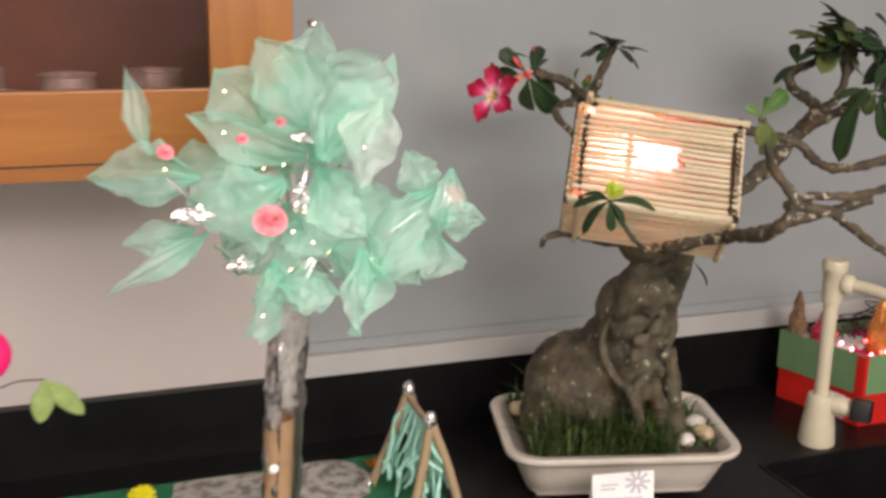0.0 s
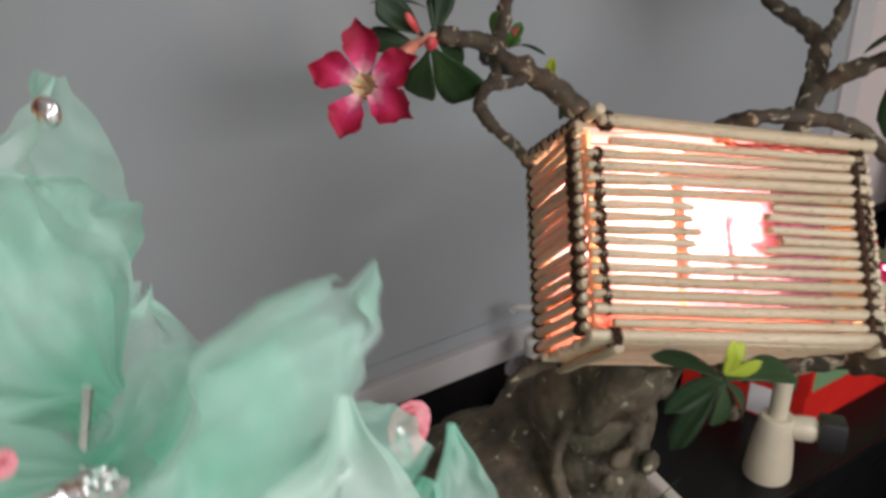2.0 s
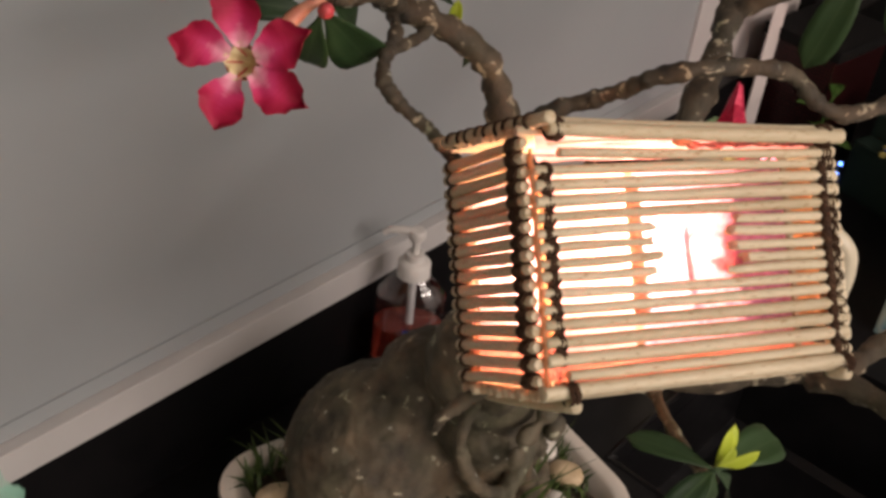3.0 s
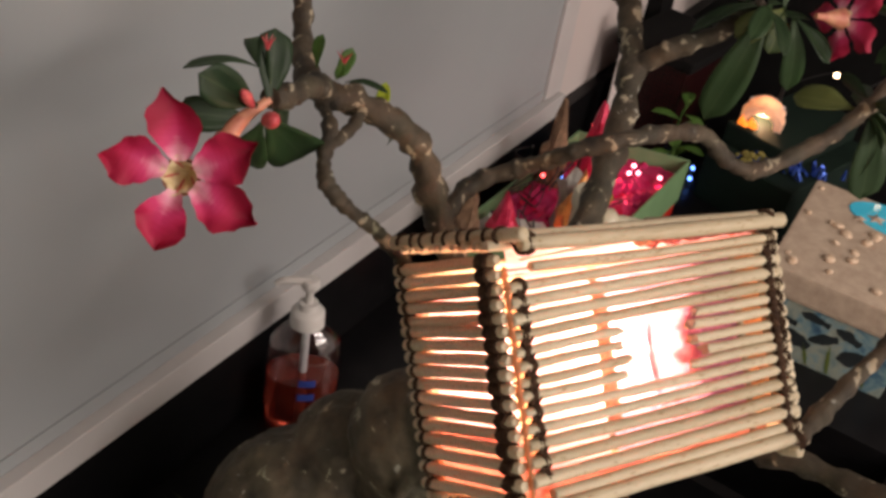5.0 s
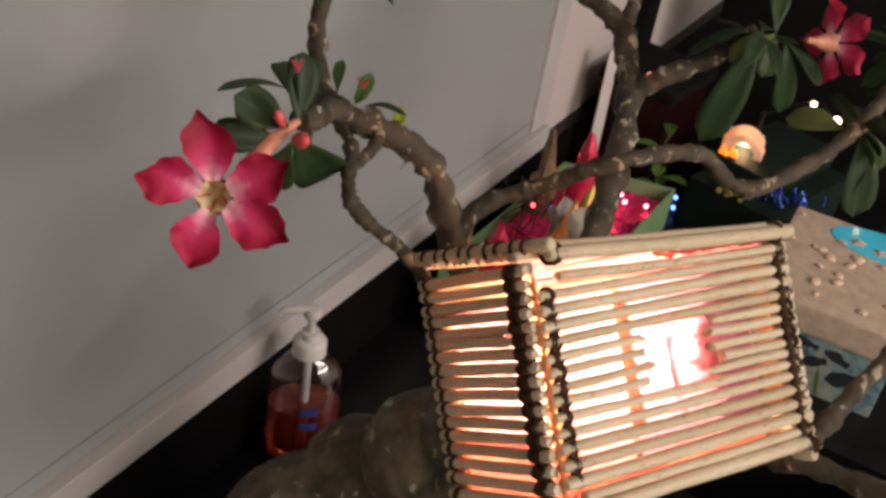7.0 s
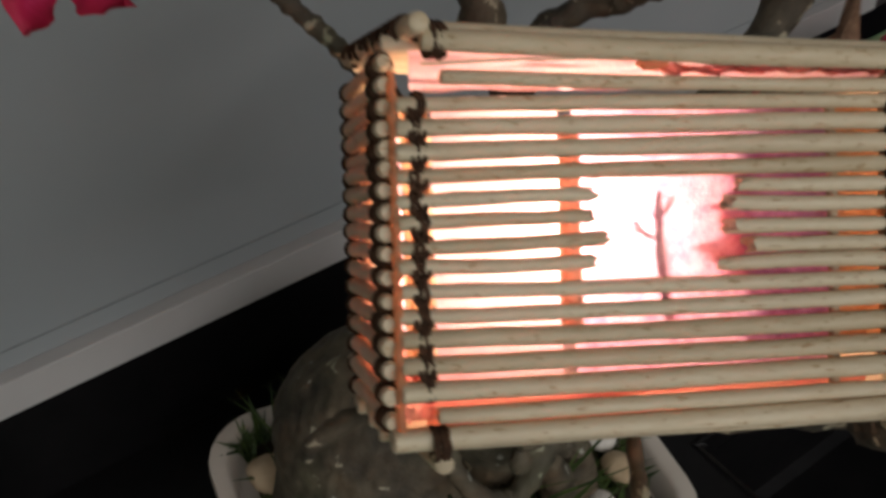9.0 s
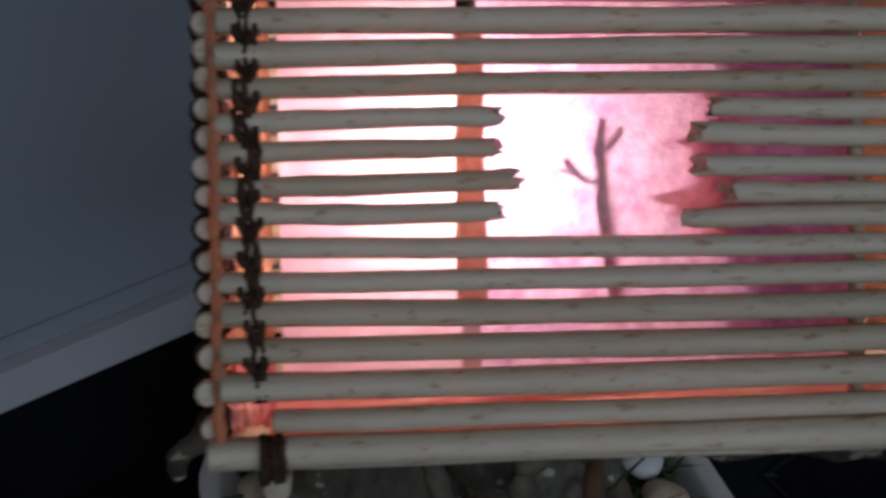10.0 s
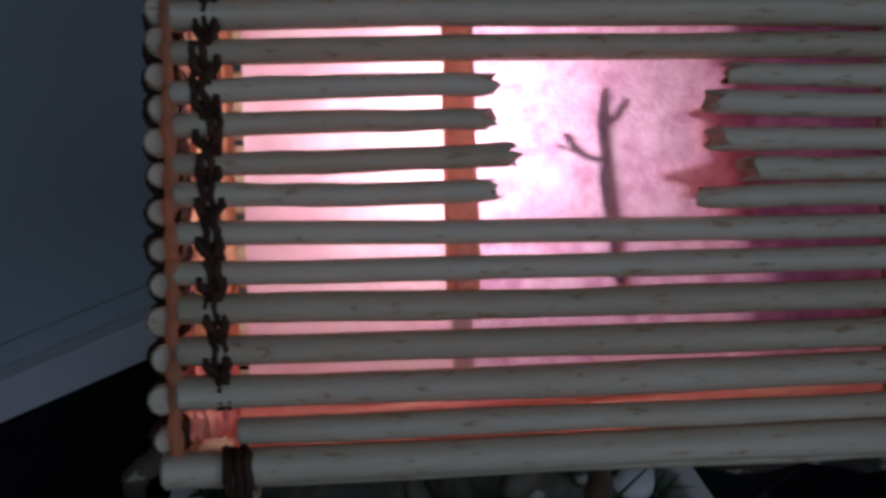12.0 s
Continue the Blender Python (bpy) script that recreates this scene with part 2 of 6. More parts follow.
M_SOIL = mottled("soil", (0.02, 0.013, 0.008), (0.07, 0.05, 0.03), 90, 0.95, 0, 0.9, 250)
M_GRASS = mottled("grass_blades", (0.008, 0.026, 0.006), (0.085, 0.13, 0.028), 45, 0.55)
M_STONE = mottled("pebble", (0.5, 0.46, 0.40), (0.75, 0.71, 0.65), 40, 0.6, 0, 0.3, 120)
M_TAN = mottled("tan_stone", (0.42, 0.30, 0.17), (0.62, 0.48, 0.32), 40, 0.6, 0, 0.3, 120)
M_TAP = mottled("cream_enamel", (0.56, 0.50, 0.37), (0.62, 0.56, 0.42), 20, 0.35, 0, 0.03, 200)
M_BLACK = plain("black_plastic", (0.012, 0.012, 0.013), 0.35)


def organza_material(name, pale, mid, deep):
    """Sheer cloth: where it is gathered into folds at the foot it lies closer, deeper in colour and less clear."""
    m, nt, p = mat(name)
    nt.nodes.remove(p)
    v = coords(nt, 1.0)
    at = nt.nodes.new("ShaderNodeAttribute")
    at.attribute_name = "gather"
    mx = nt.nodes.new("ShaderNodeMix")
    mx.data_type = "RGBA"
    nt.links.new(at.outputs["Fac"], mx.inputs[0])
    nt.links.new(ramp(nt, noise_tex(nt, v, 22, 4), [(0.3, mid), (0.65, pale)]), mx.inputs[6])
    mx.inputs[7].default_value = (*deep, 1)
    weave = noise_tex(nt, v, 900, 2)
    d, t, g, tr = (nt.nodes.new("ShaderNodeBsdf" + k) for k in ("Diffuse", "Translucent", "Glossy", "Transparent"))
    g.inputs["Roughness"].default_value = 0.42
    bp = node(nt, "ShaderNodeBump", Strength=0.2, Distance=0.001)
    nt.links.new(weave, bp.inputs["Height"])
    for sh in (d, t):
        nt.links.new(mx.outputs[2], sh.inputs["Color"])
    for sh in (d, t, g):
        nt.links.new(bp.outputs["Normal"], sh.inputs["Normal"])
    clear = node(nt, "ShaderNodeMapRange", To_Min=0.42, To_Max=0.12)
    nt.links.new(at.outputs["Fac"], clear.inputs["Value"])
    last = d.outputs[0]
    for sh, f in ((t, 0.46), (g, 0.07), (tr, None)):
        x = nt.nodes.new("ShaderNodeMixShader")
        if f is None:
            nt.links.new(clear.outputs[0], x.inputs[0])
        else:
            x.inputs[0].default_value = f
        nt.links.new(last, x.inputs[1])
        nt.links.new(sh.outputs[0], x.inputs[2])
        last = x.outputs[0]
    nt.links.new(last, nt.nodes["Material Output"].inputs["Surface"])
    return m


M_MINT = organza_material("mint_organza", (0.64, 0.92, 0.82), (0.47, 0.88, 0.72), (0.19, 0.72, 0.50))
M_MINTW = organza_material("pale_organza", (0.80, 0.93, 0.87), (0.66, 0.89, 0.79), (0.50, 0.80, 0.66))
M_ROSE = mottled("pink_foam_rose", (0.74, 0.17, 0.22), (0.88, 0.40, 0.44), 90, 0.6)
M_FELT = mottled("green_felt", (0.012, 0.14, 0.06), (0.02, 0.20, 0.09), 60, 0.95, 0, 0.5, 700)
M_GREYP = mottled("grey_stone_paper", (0.20, 0.18, 0.16), (0.45, 0.42, 0.39), 45, 0.8, 0, 0.5, 160, lo=0.42, hi=0.55)
# glassware whitened to stand for the pale reflections low in the pane
M_GLASSW = translucent("whitened_glassware", (0.55, 0.52, 0.50), (0.85, 0.84, 0.82), 90, 0.45, 0.4, 0.25)
M_CARD = mottled("cardboard", (0.28, 0.165, 0.085), (0.36, 0.225, 0.125), 30, 0.85, 0, 0.15, 200)
M_WHITE = plain("white_paper_card", (0.80, 0.79, 0.78), 0.6)
M_INK = plain("grey_print", (0.46, 0.44, 0.50), 0.6)
M_YELLOW = mottled("yellow_felt", (0.80, 0.68, 0.01), (0.90, 0.82, 0.04), 60, 0.9, 0, 0.5, 400)
M_ORANGE = mottled("orange_paper", (0.75, 0.18, 0.01), (0.85, 0.26, 0.02), 60, 0.8)
M_TWINE = mottled("mint_yarn", (0.35, 0.72, 0.60), (0.50, 0.82, 0.72), 80, 0.9)
M_TWIGW = wood("craft_wood", (0.33, 0.22, 0.13), (0.45, 0.32, 0.20), 60, (1, 1, 8), 0.7)
M_BOXG = mottled("sage_card", (0.13, 0.25, 0.12), (0.16, 0.29, 0.14), 20, 0.6, 0, 0.1, 300)
M_BOXR = mottled("red_card", (0.55, 0.012, 0.008), (0.62, 0.02, 0.012), 20, 0.5, 0, 0.1, 300)
M_PINKF = mottled("pink_foil", (0.75, 0.02, 0.12), (0.85, 0.06, 0.25), 40, 0.22, 0.5, 0.5, 60)
M_SAND = mottled("sand_plaster", (0.40, 0.30, 0.22), (0.52, 0.41, 0.31), 60, 0.9, 0, 0.7, 260)
M_SEA, _nt, _p = mat("sea_painted_paper")
_n = noise_tex(_nt, coords(_nt, 1.0), 17, 5, 0.6, 0.8)
_nt.links.new(ramp(_nt, _n, [(0.30, (0.03, 0.05, 0.11)), (0.40, (0.06, 0.15, 0.21)), (0.47, (0.17, 0.28, 0.30)), (0.55, (0.29, 0.32, 0.26)), (0.66, (0.14, 0.22, 0.22))]), _p.inputs["Base Color"])
_p.inputs["Roughness"].default_value = 0.4
bump(_nt, _p, noise_tex(_nt, coords(_nt, 1.0), 200, 3), 0.05)
M_CYAN = mottled("cyan_resin", (0.02, 0.52, 0.80), (0.05, 0.66, 0.88), 8, 0.12)
M_SHELL = mottled("shell", (0.55, 0.36, 0.22), (0.72, 0.58, 0.44), 120, 0.4, 0, 0.3, 200)
M_DKGREEN = mottled("dark_green_card", (0.003, 0.011, 0.008), (0.006, 0.018, 0.012), 14, 0.7, spec=0.25)
M_DARK = mottled("black_panel", (0.003, 0.003, 0.003), (0.006, 0.006, 0.006), 8, 0.8, spec=0.15)


def film(name, tint, low, high):
    """Thin clear plastic: see-through, glossier at a slant."""
    m, nt, p = mat(name)
    nt.nodes.remove(p)
    tr, g, x = nt.nodes.new("ShaderNodeBsdfTransparent"), nt.nodes.new("ShaderNodeBsdfGlossy"), nt.nodes.new("ShaderNodeMixShader")
    tr.inputs["Color"].default_value = (*tint, 1)
    g.inputs["Roughness"].default_value = 0.08
    lw = node(nt, "ShaderNodeLayerWeight", Blend=0.35)
    mr = node(nt, "ShaderNodeMapRange", To_Min=low, To_Max=high)
    nt.links.new(lw.outputs["Facing"], mr.inputs["Value"])
    nt.links.new(mr.outputs["Result"], x.inputs[0])
    nt.links.new(tr.outputs[0], x.inputs[1])
    nt.links.new(g.outputs[0], x.inputs[2])
    nt.links.new(x.outputs[0], nt.nodes["Material Output"].inputs["Surface"])
    return m


M_CLEAR = film("clear_plastic", (0.93, 0.94, 0.97), 0.10, 0.55)
M_SOAP = mottled("orange_liquid", (0.42, 0.035, 0.018), (0.72, 0.13, 0.07), 34, 0.15)
M_SOAP.node_tree.nodes["Principled BSDF"].inputs["Transmission Weight"].default_value = 0.75
M_PUMP = plain("white_plastic", (0.66, 0.64, 0.61), 0.4)
M_BLUE = plain("blue_label", (0.03, 0.06, 0.28), 0.4)
M_FUCHSIA = plain("fuchsia_paper", (0.85, 0.01, 0.16), 0.6)
M_FELTLEAF = mottled("leaf_felt", (0.19, 0.27, 0.08), (0.27, 0.36, 0.13), 60, 0.9, 0, 0.4, 500)
M_TWIGD = plain("dark_twig", (0.03, 0.02, 0.018), 0.7)


def foil(name, c):
    m, nt, p = mat(name)
    v = coords(nt, 1.0)
    p.inputs["Base Color"].default_value = (*c, 1)
    p.inputs["Metallic"].default_value, p.inputs["Roughness"].default_value = 1.0, 0.13
    v2 = coords(nt, (1.0, 1.0, 0.22))
    b1 = bump(nt, p, noise_tex(nt, v2, 70, 3, 0.5, 0.9), 0.35, 0.005)
    bump(nt, p, noise_tex(nt, v, 210, 4), 0.3, 0.002, b1)
    return m


M_FOIL = foil("crumpled_foil", (0.95, 0.94, 0.93))


def petal_material(name):
    """Rose-pink petal, pale towards the throat: by the petal's own length."""
    m, nt, p = mat(name)
    tc = nt.nodes.new("ShaderNodeTexCoord")
    sx = nt.nodes.new("ShaderNodeSeparateXYZ")
    nt.links.new(tc.outputs["Object"], sx.inputs["Vector"])
    n = noise_tex(nt, coords(nt, (400, 60, 60)), 1.5, 3)
    ab = nt.nodes.new("ShaderNodeMath")
    ab.operation = "ABSOLUTE"
    nt.links.new(sx.outputs["Y"], ab.inputs[0])
    a = node(nt, "ShaderNodeMath")
    a.operation = "MULTIPLY_ADD"
    nt.links.new(ab.outputs[0], a.inputs[0])
    a.inputs[1].default_value = 1.1
    nt.links.new(sx.outputs["X"], a.inputs[2])
    b = nt.nodes.new("ShaderNodeMath")
    b.operation = "MULTIPLY_ADD"
    nt.links.new(n, b.inputs[0])
    b.inputs[1].default_value = 0.008
    nt.links.new(a.outputs[0], b.inputs[2])
    mr = node(nt, "ShaderNodeMapRange", From_Min=0.008, From_Max=0.048)
    nt.links.new(b.outputs[0], mr.inputs["Value"])
    nt.links.new(ramp(nt, mr.outputs["Result"], [(0.0, (0.90, 0.66, 0.58)), (0.30, (0.86, 0.34, 0.46)), (0.56, (0.66, 0.040, 0.16)), (0.80, (0.52, 0.010, 0.075)), (1.0, (0.38, 0.003, 0.040))]), p.inputs["Base Color"])
    p.inputs["Roughness"].default_value = 0.65
    p.inputs["Subsurface Weight"].default_value = 0.1
    p.inputs["Subsurface Radius"].default_value = (0.004, 0.001, 0.001)
    bump(nt, p, n, 0.2, 0.001)
    return m


M_PETAL = petal_material("desert_rose_petal")
M_THROAT = mottled("flower_throat", (0.70, 0.54, 0.27), (0.84, 0.69, 0.44), 200, 0.6)
M_BUD = mottled("bud_pink", (0.58, 0.16, 0.12), (0.70, 0.34, 0.20), 120, 0.5)
M_BUDR = mottled("bud_red", (0.50, 0.015, 0.05), (0.68, 0.16, 0.14), 90, 0.45)

# ---- mesh helpers ----


def part(name, bm, material, parent=None, label="", smooth=True):
    me = bpy.data.meshes.new(name)
    bmesh.ops.recalc_face_normals(bm, faces=bm.faces)
    bm.to_mesh(me)
    bm.free()
    if smooth:
        for f in me.polygons:
            f.use_smooth = True
        me.set_sharp_from_angle(angle=0.85)
    me.materials.append(material)
    o = new(name, me)
    o.parent = parent
    if label:
        tagged(o, label)
    return o


def share(name, o, m, parent):
    """Another piece on the same mesh."""
    c = new(name, o.data)
    c.parent = parent
    c.matrix_basis = m
    return c


def thing(name, m, label, category, group="", kind=""):
    e = new(name)
    e.empty_display_size = 0.02
    e.matrix_basis = m
    return tagged(e, label, category, group, kind)


def box(bm, x0, y0, z0, x1, y1, z1, bevel=0.0, m=None):
    r = bmesh.ops.create_cube(bm, size=1)
    mm = Matrix.Translation(((x0 + x1) / 2, (y0 + y1) / 2, (z0 + z1) / 2)) @ Matrix.Diagonal((x1 - x0, y1 - y0, z1 - z0, 1))
    bmesh.ops.transform(bm, matrix=(m @ mm) if m else mm, verts=r["verts"])
    if bevel:
        es = {e for v in r["verts"] for e in v.link_edges}
        bmesh.ops.bevel(bm, geom=list(es), offset=bevel, segments=2, affect="EDGES", profile=0.7)


def boxed(name, dims, material, parent=None, label="", bevel=0.002):
    bm = bmesh.new()
    box(bm, *dims, bevel=bevel)
    return part(name, bm, material, parent, label, smooth=False)


def lathe(bm, profile, n=32, m=None, squash=(1, 1)):
    """Turns (radius, height) pairs round z."""
    rings = []
    for r, z in profile:
        if r < 1e-6:
            rings.append([bm.verts.new((0, 0, z))])
        else:
            rings.append([bm.verts.new((r * squash[0] * math.cos(2 * math.pi * i / n), r * squash[1] * math.sin(2 * math.pi * i / n), z)) for i in range(n)])
    for a, b in zip(rings, rings[1:]):
        for i in range(n):
            j = (i + 1) % n
            vs = [a[0]] if len(a) == 1 else [a[i], a[j]]
            vs += [b[0]] if len(b) == 1 else [b[j], b[i]]
            if len(vs) > 2:
                bm.faces.new(vs)
    for r in (rings[0], rings[-1]):
        if len(r) > 2:
            bm.faces.new(r)
    if m:
        bmesh.ops.transform(bm, matrix=m, verts=[v for r in rings for v in r])


def spline(pts, per=6):
    """Catmull-Rom points through pts."""
    P = [Vector(p) for p in pts]
    P = [P[0] * 2 - P[1]] + P + [P[-1] * 2 - P[-2]]
    out = []
    for i in range(1, len(P) - 2):
        a, b, c, d = P[i - 1:i + 3]
        for k in range(per):
            t = k / per
            out.append(0.5 * (2 * b + (c - a) * t + (2 * a - 5 * b + 4 * c - d) * t * t + (3 * b - a - 3 * c + d) * t ** 3))
    return out + [P[-2]]


def tube(bm, pts, radius, sides=8, rough=0.0, seed=0.0):
    """A tapered round limb along pts; radius: one number or one for each point."""
    pts = [Vector(p) for p in pts]
    n = len(pts)
    rad = radius if isinstance(radius, (list, tuple)) else [radius] * n
    t0 = (pts[1] - pts[0]).normalized()
    side = t0.orthogonal().normalized()
    rings = []
    for i, p in enumerate(pts):
        t = (pts[min(i + 1, n - 1)] - pts[max(i - 1, 0)]).normalized()
        side = (side - t * side.dot(t)).normalized()
        up = t.cross(side)
        ring = []
        for k in range(sides):
            a = 2 * math.pi * k / sides
            d = side * math.cos(a) + up * math.sin(a)
            r = rad[i]
            if rough:
                r *= 1 + rough * noise.noise((p + d * r) * 60 + Vector((seed, 0, 0))) + 0.5 * rough * noise.noise((p + d * r) * 160)
            ring.append(bm.verts.new(p + d * r))
        rings.append(ring)
    for a, b in zip(rings, rings[1:]):
        for k in range(sides):
            bm.faces.new((a[k], a[(k + 1) % sides], b[(k + 1) % sides], b[k]))
    bm.faces.new(rings[0][::-1])
    bm.faces.new(rings[-1])


def tapered(pts, r0, r1, per=6):
    p = spline(pts, per)
    return p, [r0 + (r1 - r0) * i / (len(p) - 1) for i in range(len(p))]


def ball(bm, p, r, sub=2, squash=(1, 1, 1), m=None):
    ret = bmesh.ops.create_icosphere(bm, subdivisions=sub, radius=1)
    mm = Matrix.Translation(p) @ (m or Matrix()) @ Matrix.Diagonal((r * squash[0], r * squash[1], r * squash[2], 1))
    bmesh.ops.transform(bm, matrix=mm, verts=ret["verts"])
    return ret["verts"]


def frame_of(p, ahead, up=(0, 0, 1)):
    """A pose at p whose x looks ahead and whose z is as near to up as it can be."""
    x = Vector(ahead).normalized()
    z = Vector(up)
    z = z - x * z.dot(x)
    z = z.normalized() if z.length > 1e-4 else x.orthogonal().normalized()
    y = z.cross(x)
    m = Matrix((x, y, z)).transposed().to_4x4()
    m.translation = p
    return m


def blade(name, length, width, material, wide_at=0.6, curl=0.25, cup=0.3, n=10, thick=0.0006, tip=1.0):
    """A leaf along x from the origin: spatulate, folded along its midrib, drooping to the tip."""
    bm = bmesh.new()
    rows = []
    for i in range(n + 1):
        t = i / n
        if t < wide_at:
            w = 0.10 + 0.90 * math.sin(t / wide_at * math.pi / 2) ** 1.5
        else:
            w = max(0.0, 1 - ((t - wide_at) / (1 - wide_at)) ** (2.2 * tip)) ** 0.6
        w *= width / 2
        x, z = length * t, -curl * length * t * t
        rows.append([bm.verts.new((x, w * s, z + cup * abs(w * s) * 1.2 + 0.02 * width * math.sin(9 * t + 3 * s))) for s in (-1, -0.55, 0, 0.55, 1)])
    for a, b in zip(rows, rows[1:]):
        for k in range(4):
            bm.faces.new((a[k], b[k], b[k + 1], a[k + 1]))
    bmesh.ops.remove_doubles(bm, verts=bm.verts, dist=1e-5)
    bmesh.ops.solidify(bm, geom=bm.faces[:], thickness=thick)
    me = bpy.data.meshes.new(name)
    bm.to_mesh(me)
    bm.free()
    for f in me.polygons:
        f.use_smooth = True
    me.materials.append(material)
    return me

# ---- the room ----
X0, X1, Y0, YW, ZC = -1.7, 3.3, -2.6, 1.672, 2.7


def slab(name, dims, material, label, category):
    return tagged(boxed(name, dims, material, bevel=0), label, category, kind="structure")


slab("wall_north", (X0 - 0.15, YW, 0, X1 + 0.15, YW + 0.15, ZC), M_WALL, "warm grey painted wall behind the counter", "wall")
slab("wall_south", (X0 - 0.15, Y0 - 0.15, 0, X1 + 0.15, Y0, ZC), M_ROOM, "unseen plain wall closing the room", "wall")
slab("wall_west", (X0 - 0.15, Y0, 0, X0, YW, ZC), M_ROOM, "unseen plain wall closing the room", "wall")
slab("wall_east", (X1, Y0, 0, X1 + 0.15, YW, ZC), M_ROOM, "unseen plain wall closing the room", "wall")
slab("floor", (X0 - 0.15, Y0 - 0.15, -0.1, X1 + 0.15, YW + 0.15, 0), M_FLOOR, "plain vinyl floor of the room", "floor")
slab("ceiling", (X0 - 0.15, Y0 - 0.15, ZC, X1 + 0.15, YW + 0.15, ZC + 0.1), M_CEIL, "white ceiling of the room", "ceiling")

# counter with a sink let into it
CZ, CF = 0.9, 0.86
SX0, SX1, SY0, SY1 = 1.19, 1.58, 0.95, 1.325
bm = bmesh.new()
box(bm, -1.6, CF, CZ - 0.032, SX0, YW, CZ)
box(bm, SX1, CF, CZ - 0.032, 3.2, YW, CZ)
box(bm, SX0, CF, CZ - 0.032, SX1, SY0, CZ)
box(bm, SX0, SY1, CZ - 0.032, SX1, YW, CZ)
counter = tagged(part("counter", bm, M_EPOXY, smooth=False), "matt black epoxy laboratory counter top", "counter", kind="structure")
bm = bmesh.new()
rect = lambda g, z: [bm.verts.new((x, y, z)) for x, y in ((SX0 - g, SY0 - g), (SX1 + g, SY0 - g), (SX1 + g, SY1 + g), (SX0 - g, SY1 + g))]
loops = [rect(0.0, CZ - 0.034), rect(0.02, CZ - 0.034), rect(0.02, CZ - 0.22), rect(-0.012, CZ - 0.2), rect(0.0, CZ - 0.19)]
for a, b in zip(loops[:3], loops[1:3]):
    for k in range(4):
        bm.faces.new((a[k], a[(k + 1) % 4], b[(k + 1) % 4], b[k]))
for a, b in ((loops[0], loops[4]), (loops[4], loops[3])):
    for k in range(4):
        bm.faces.new((a[k], a[(k + 1) % 4], b[(k + 1) % 4], b[k]))
bm.faces.new(loops[3])
bm.faces.new(loops[2])
sink = thing("sink", pose(0, 0, 0), "black epoxy sink let into the counter", "sink")
part("basin", bm, M_EPOXY, sink, smooth=False)
bm = bmesh.new()
lathe(bm, [(0.014, -0.004), (0.03, -0.004), (0.034, 0.0), (0.03, 0.003), (0.016, 0.002)], 24, pose(1.385, 1.14, CZ - 0.1975))
part("drain", bm, M_BLACK, sink, "round black drain ring")
bm = bmesh.new()
tube(bm, spline([(SX0 - 0.004, SY0, CZ), (SX0 - 0.004, SY1 - 0.03, CZ), (SX0 + 0.005, SY1 - 0.006, CZ), (SX0 + 0.03, SY1 + 0.003, CZ), (SX1, SY1 + 0.004, CZ)], 5), 0.0035, 6)
tagged(part("sink_rim", bm, M_EPOXY), "raised black lip along the sink's edge", "sink rim", kind="structure")
slab("backsplash", (-1.6, YW - 0.022, CZ, 3.2, YW, 1.02), M_EPOXY, "black epoxy backsplash along the wall", "backsplash")
slab("counter_base", (-1.55, CF + 0.05, 0, 3.15, YW, CZ - 0.24), M_DARK, "plain dark base under the counter", "base")

# wall board with its pale frame
BX0, BX1, BZ1 = 0.455, 1.872, 2.25
slab("board_rail", (BX0 + 0.01, YW - 0.009, 1.059, BX1 - 0.056, YW, 1.0783), M_BOARD, "narrow grey rail under the wall board", "rail")
slab("wall_board", (BX0 + 0.01, YW - 0.008, 1.079, BX1 - 0.056, YW, BZ1), M_BOARD, "smooth blue-grey wall board above the counter", "wall board")
bm = bmesh.new()
box(bm, BX0, YW - 0.024, 1.02, BX1, YW, 1.058, 0.002)
box(bm, BX1 - 0.055, YW - 0.014, 1.06, BX1, YW, BZ1, 0.002)
box(bm, BX0, YW - 0.014, 1.06, BX0 + 0.012, YW, BZ1, 0.002)
tagged(part("trim", bm, M_TRIM, smooth=False), "white wooden trim framing the wall board", "trim", kind="structure")
slab("dark_post", (2.235, YW - 0.03, CZ, 2.30, YW, 2.3), M_DARK, "black post against the wall", "post")
slab("dark_partition", (2.42, 0.8, CZ, 2.48, YW - 0.12, 2.3), M_DARK, "black panel standing at the counter's end", "partition")

# ---- wall cabinet ----


def wall_cabinet(x0, x1, z0, z1, yf, label):
    c = thing("wall_cabinet", pose(0, 0, 0), label, "cabinet")
    bm = bmesh.new()
    t = 0.018
    box(bm, x0, yf + 0.02, z0 + 0.02, x0 + t, YW, z1)
    box(bm, x1 - t, yf + 0.02, z0 + 0.02, x1, YW, z1)
    box(bm, x0 + t, yf + 0.02, z0 + 0.02, x1 - t, YW, z0 + 0.04)
    box(bm, x0 + t, yf + 0.02, z1 - t, x1 - t, YW, z1)
    part("body", bm, M_OAK, c, smooth=False)
    boxed("back_panel", (x0 + t, YW - 0.01, z0 + 0.04, x1 - t, YW - 0.002, z1 - t), M_INSIDE, c, "dark red-brown inside of the cabinet")
    boxed("light_rail", (x0, yf + 0.012, z0, x1, yf + 0.028, z0 + 0.019), M_OAKH, c, bevel=0.002)
    d = new("door")
    d.parent = c
    za, stile, rail = z0 + 0.022, 0.108, 0.092
    for a in (x0, x1 - stile):
        boxed("stile", (a, yf, za, a + stile, yf + 0.02, z1), M_OAK, d, bevel=0.003)
    for a in (za, z1 - rail):
        boxed("rail", (x0 + stile, yf + 0.001, a, x1 - stile, yf + 0.02, a + rail), M_OAKH, d, bevel=0.003)
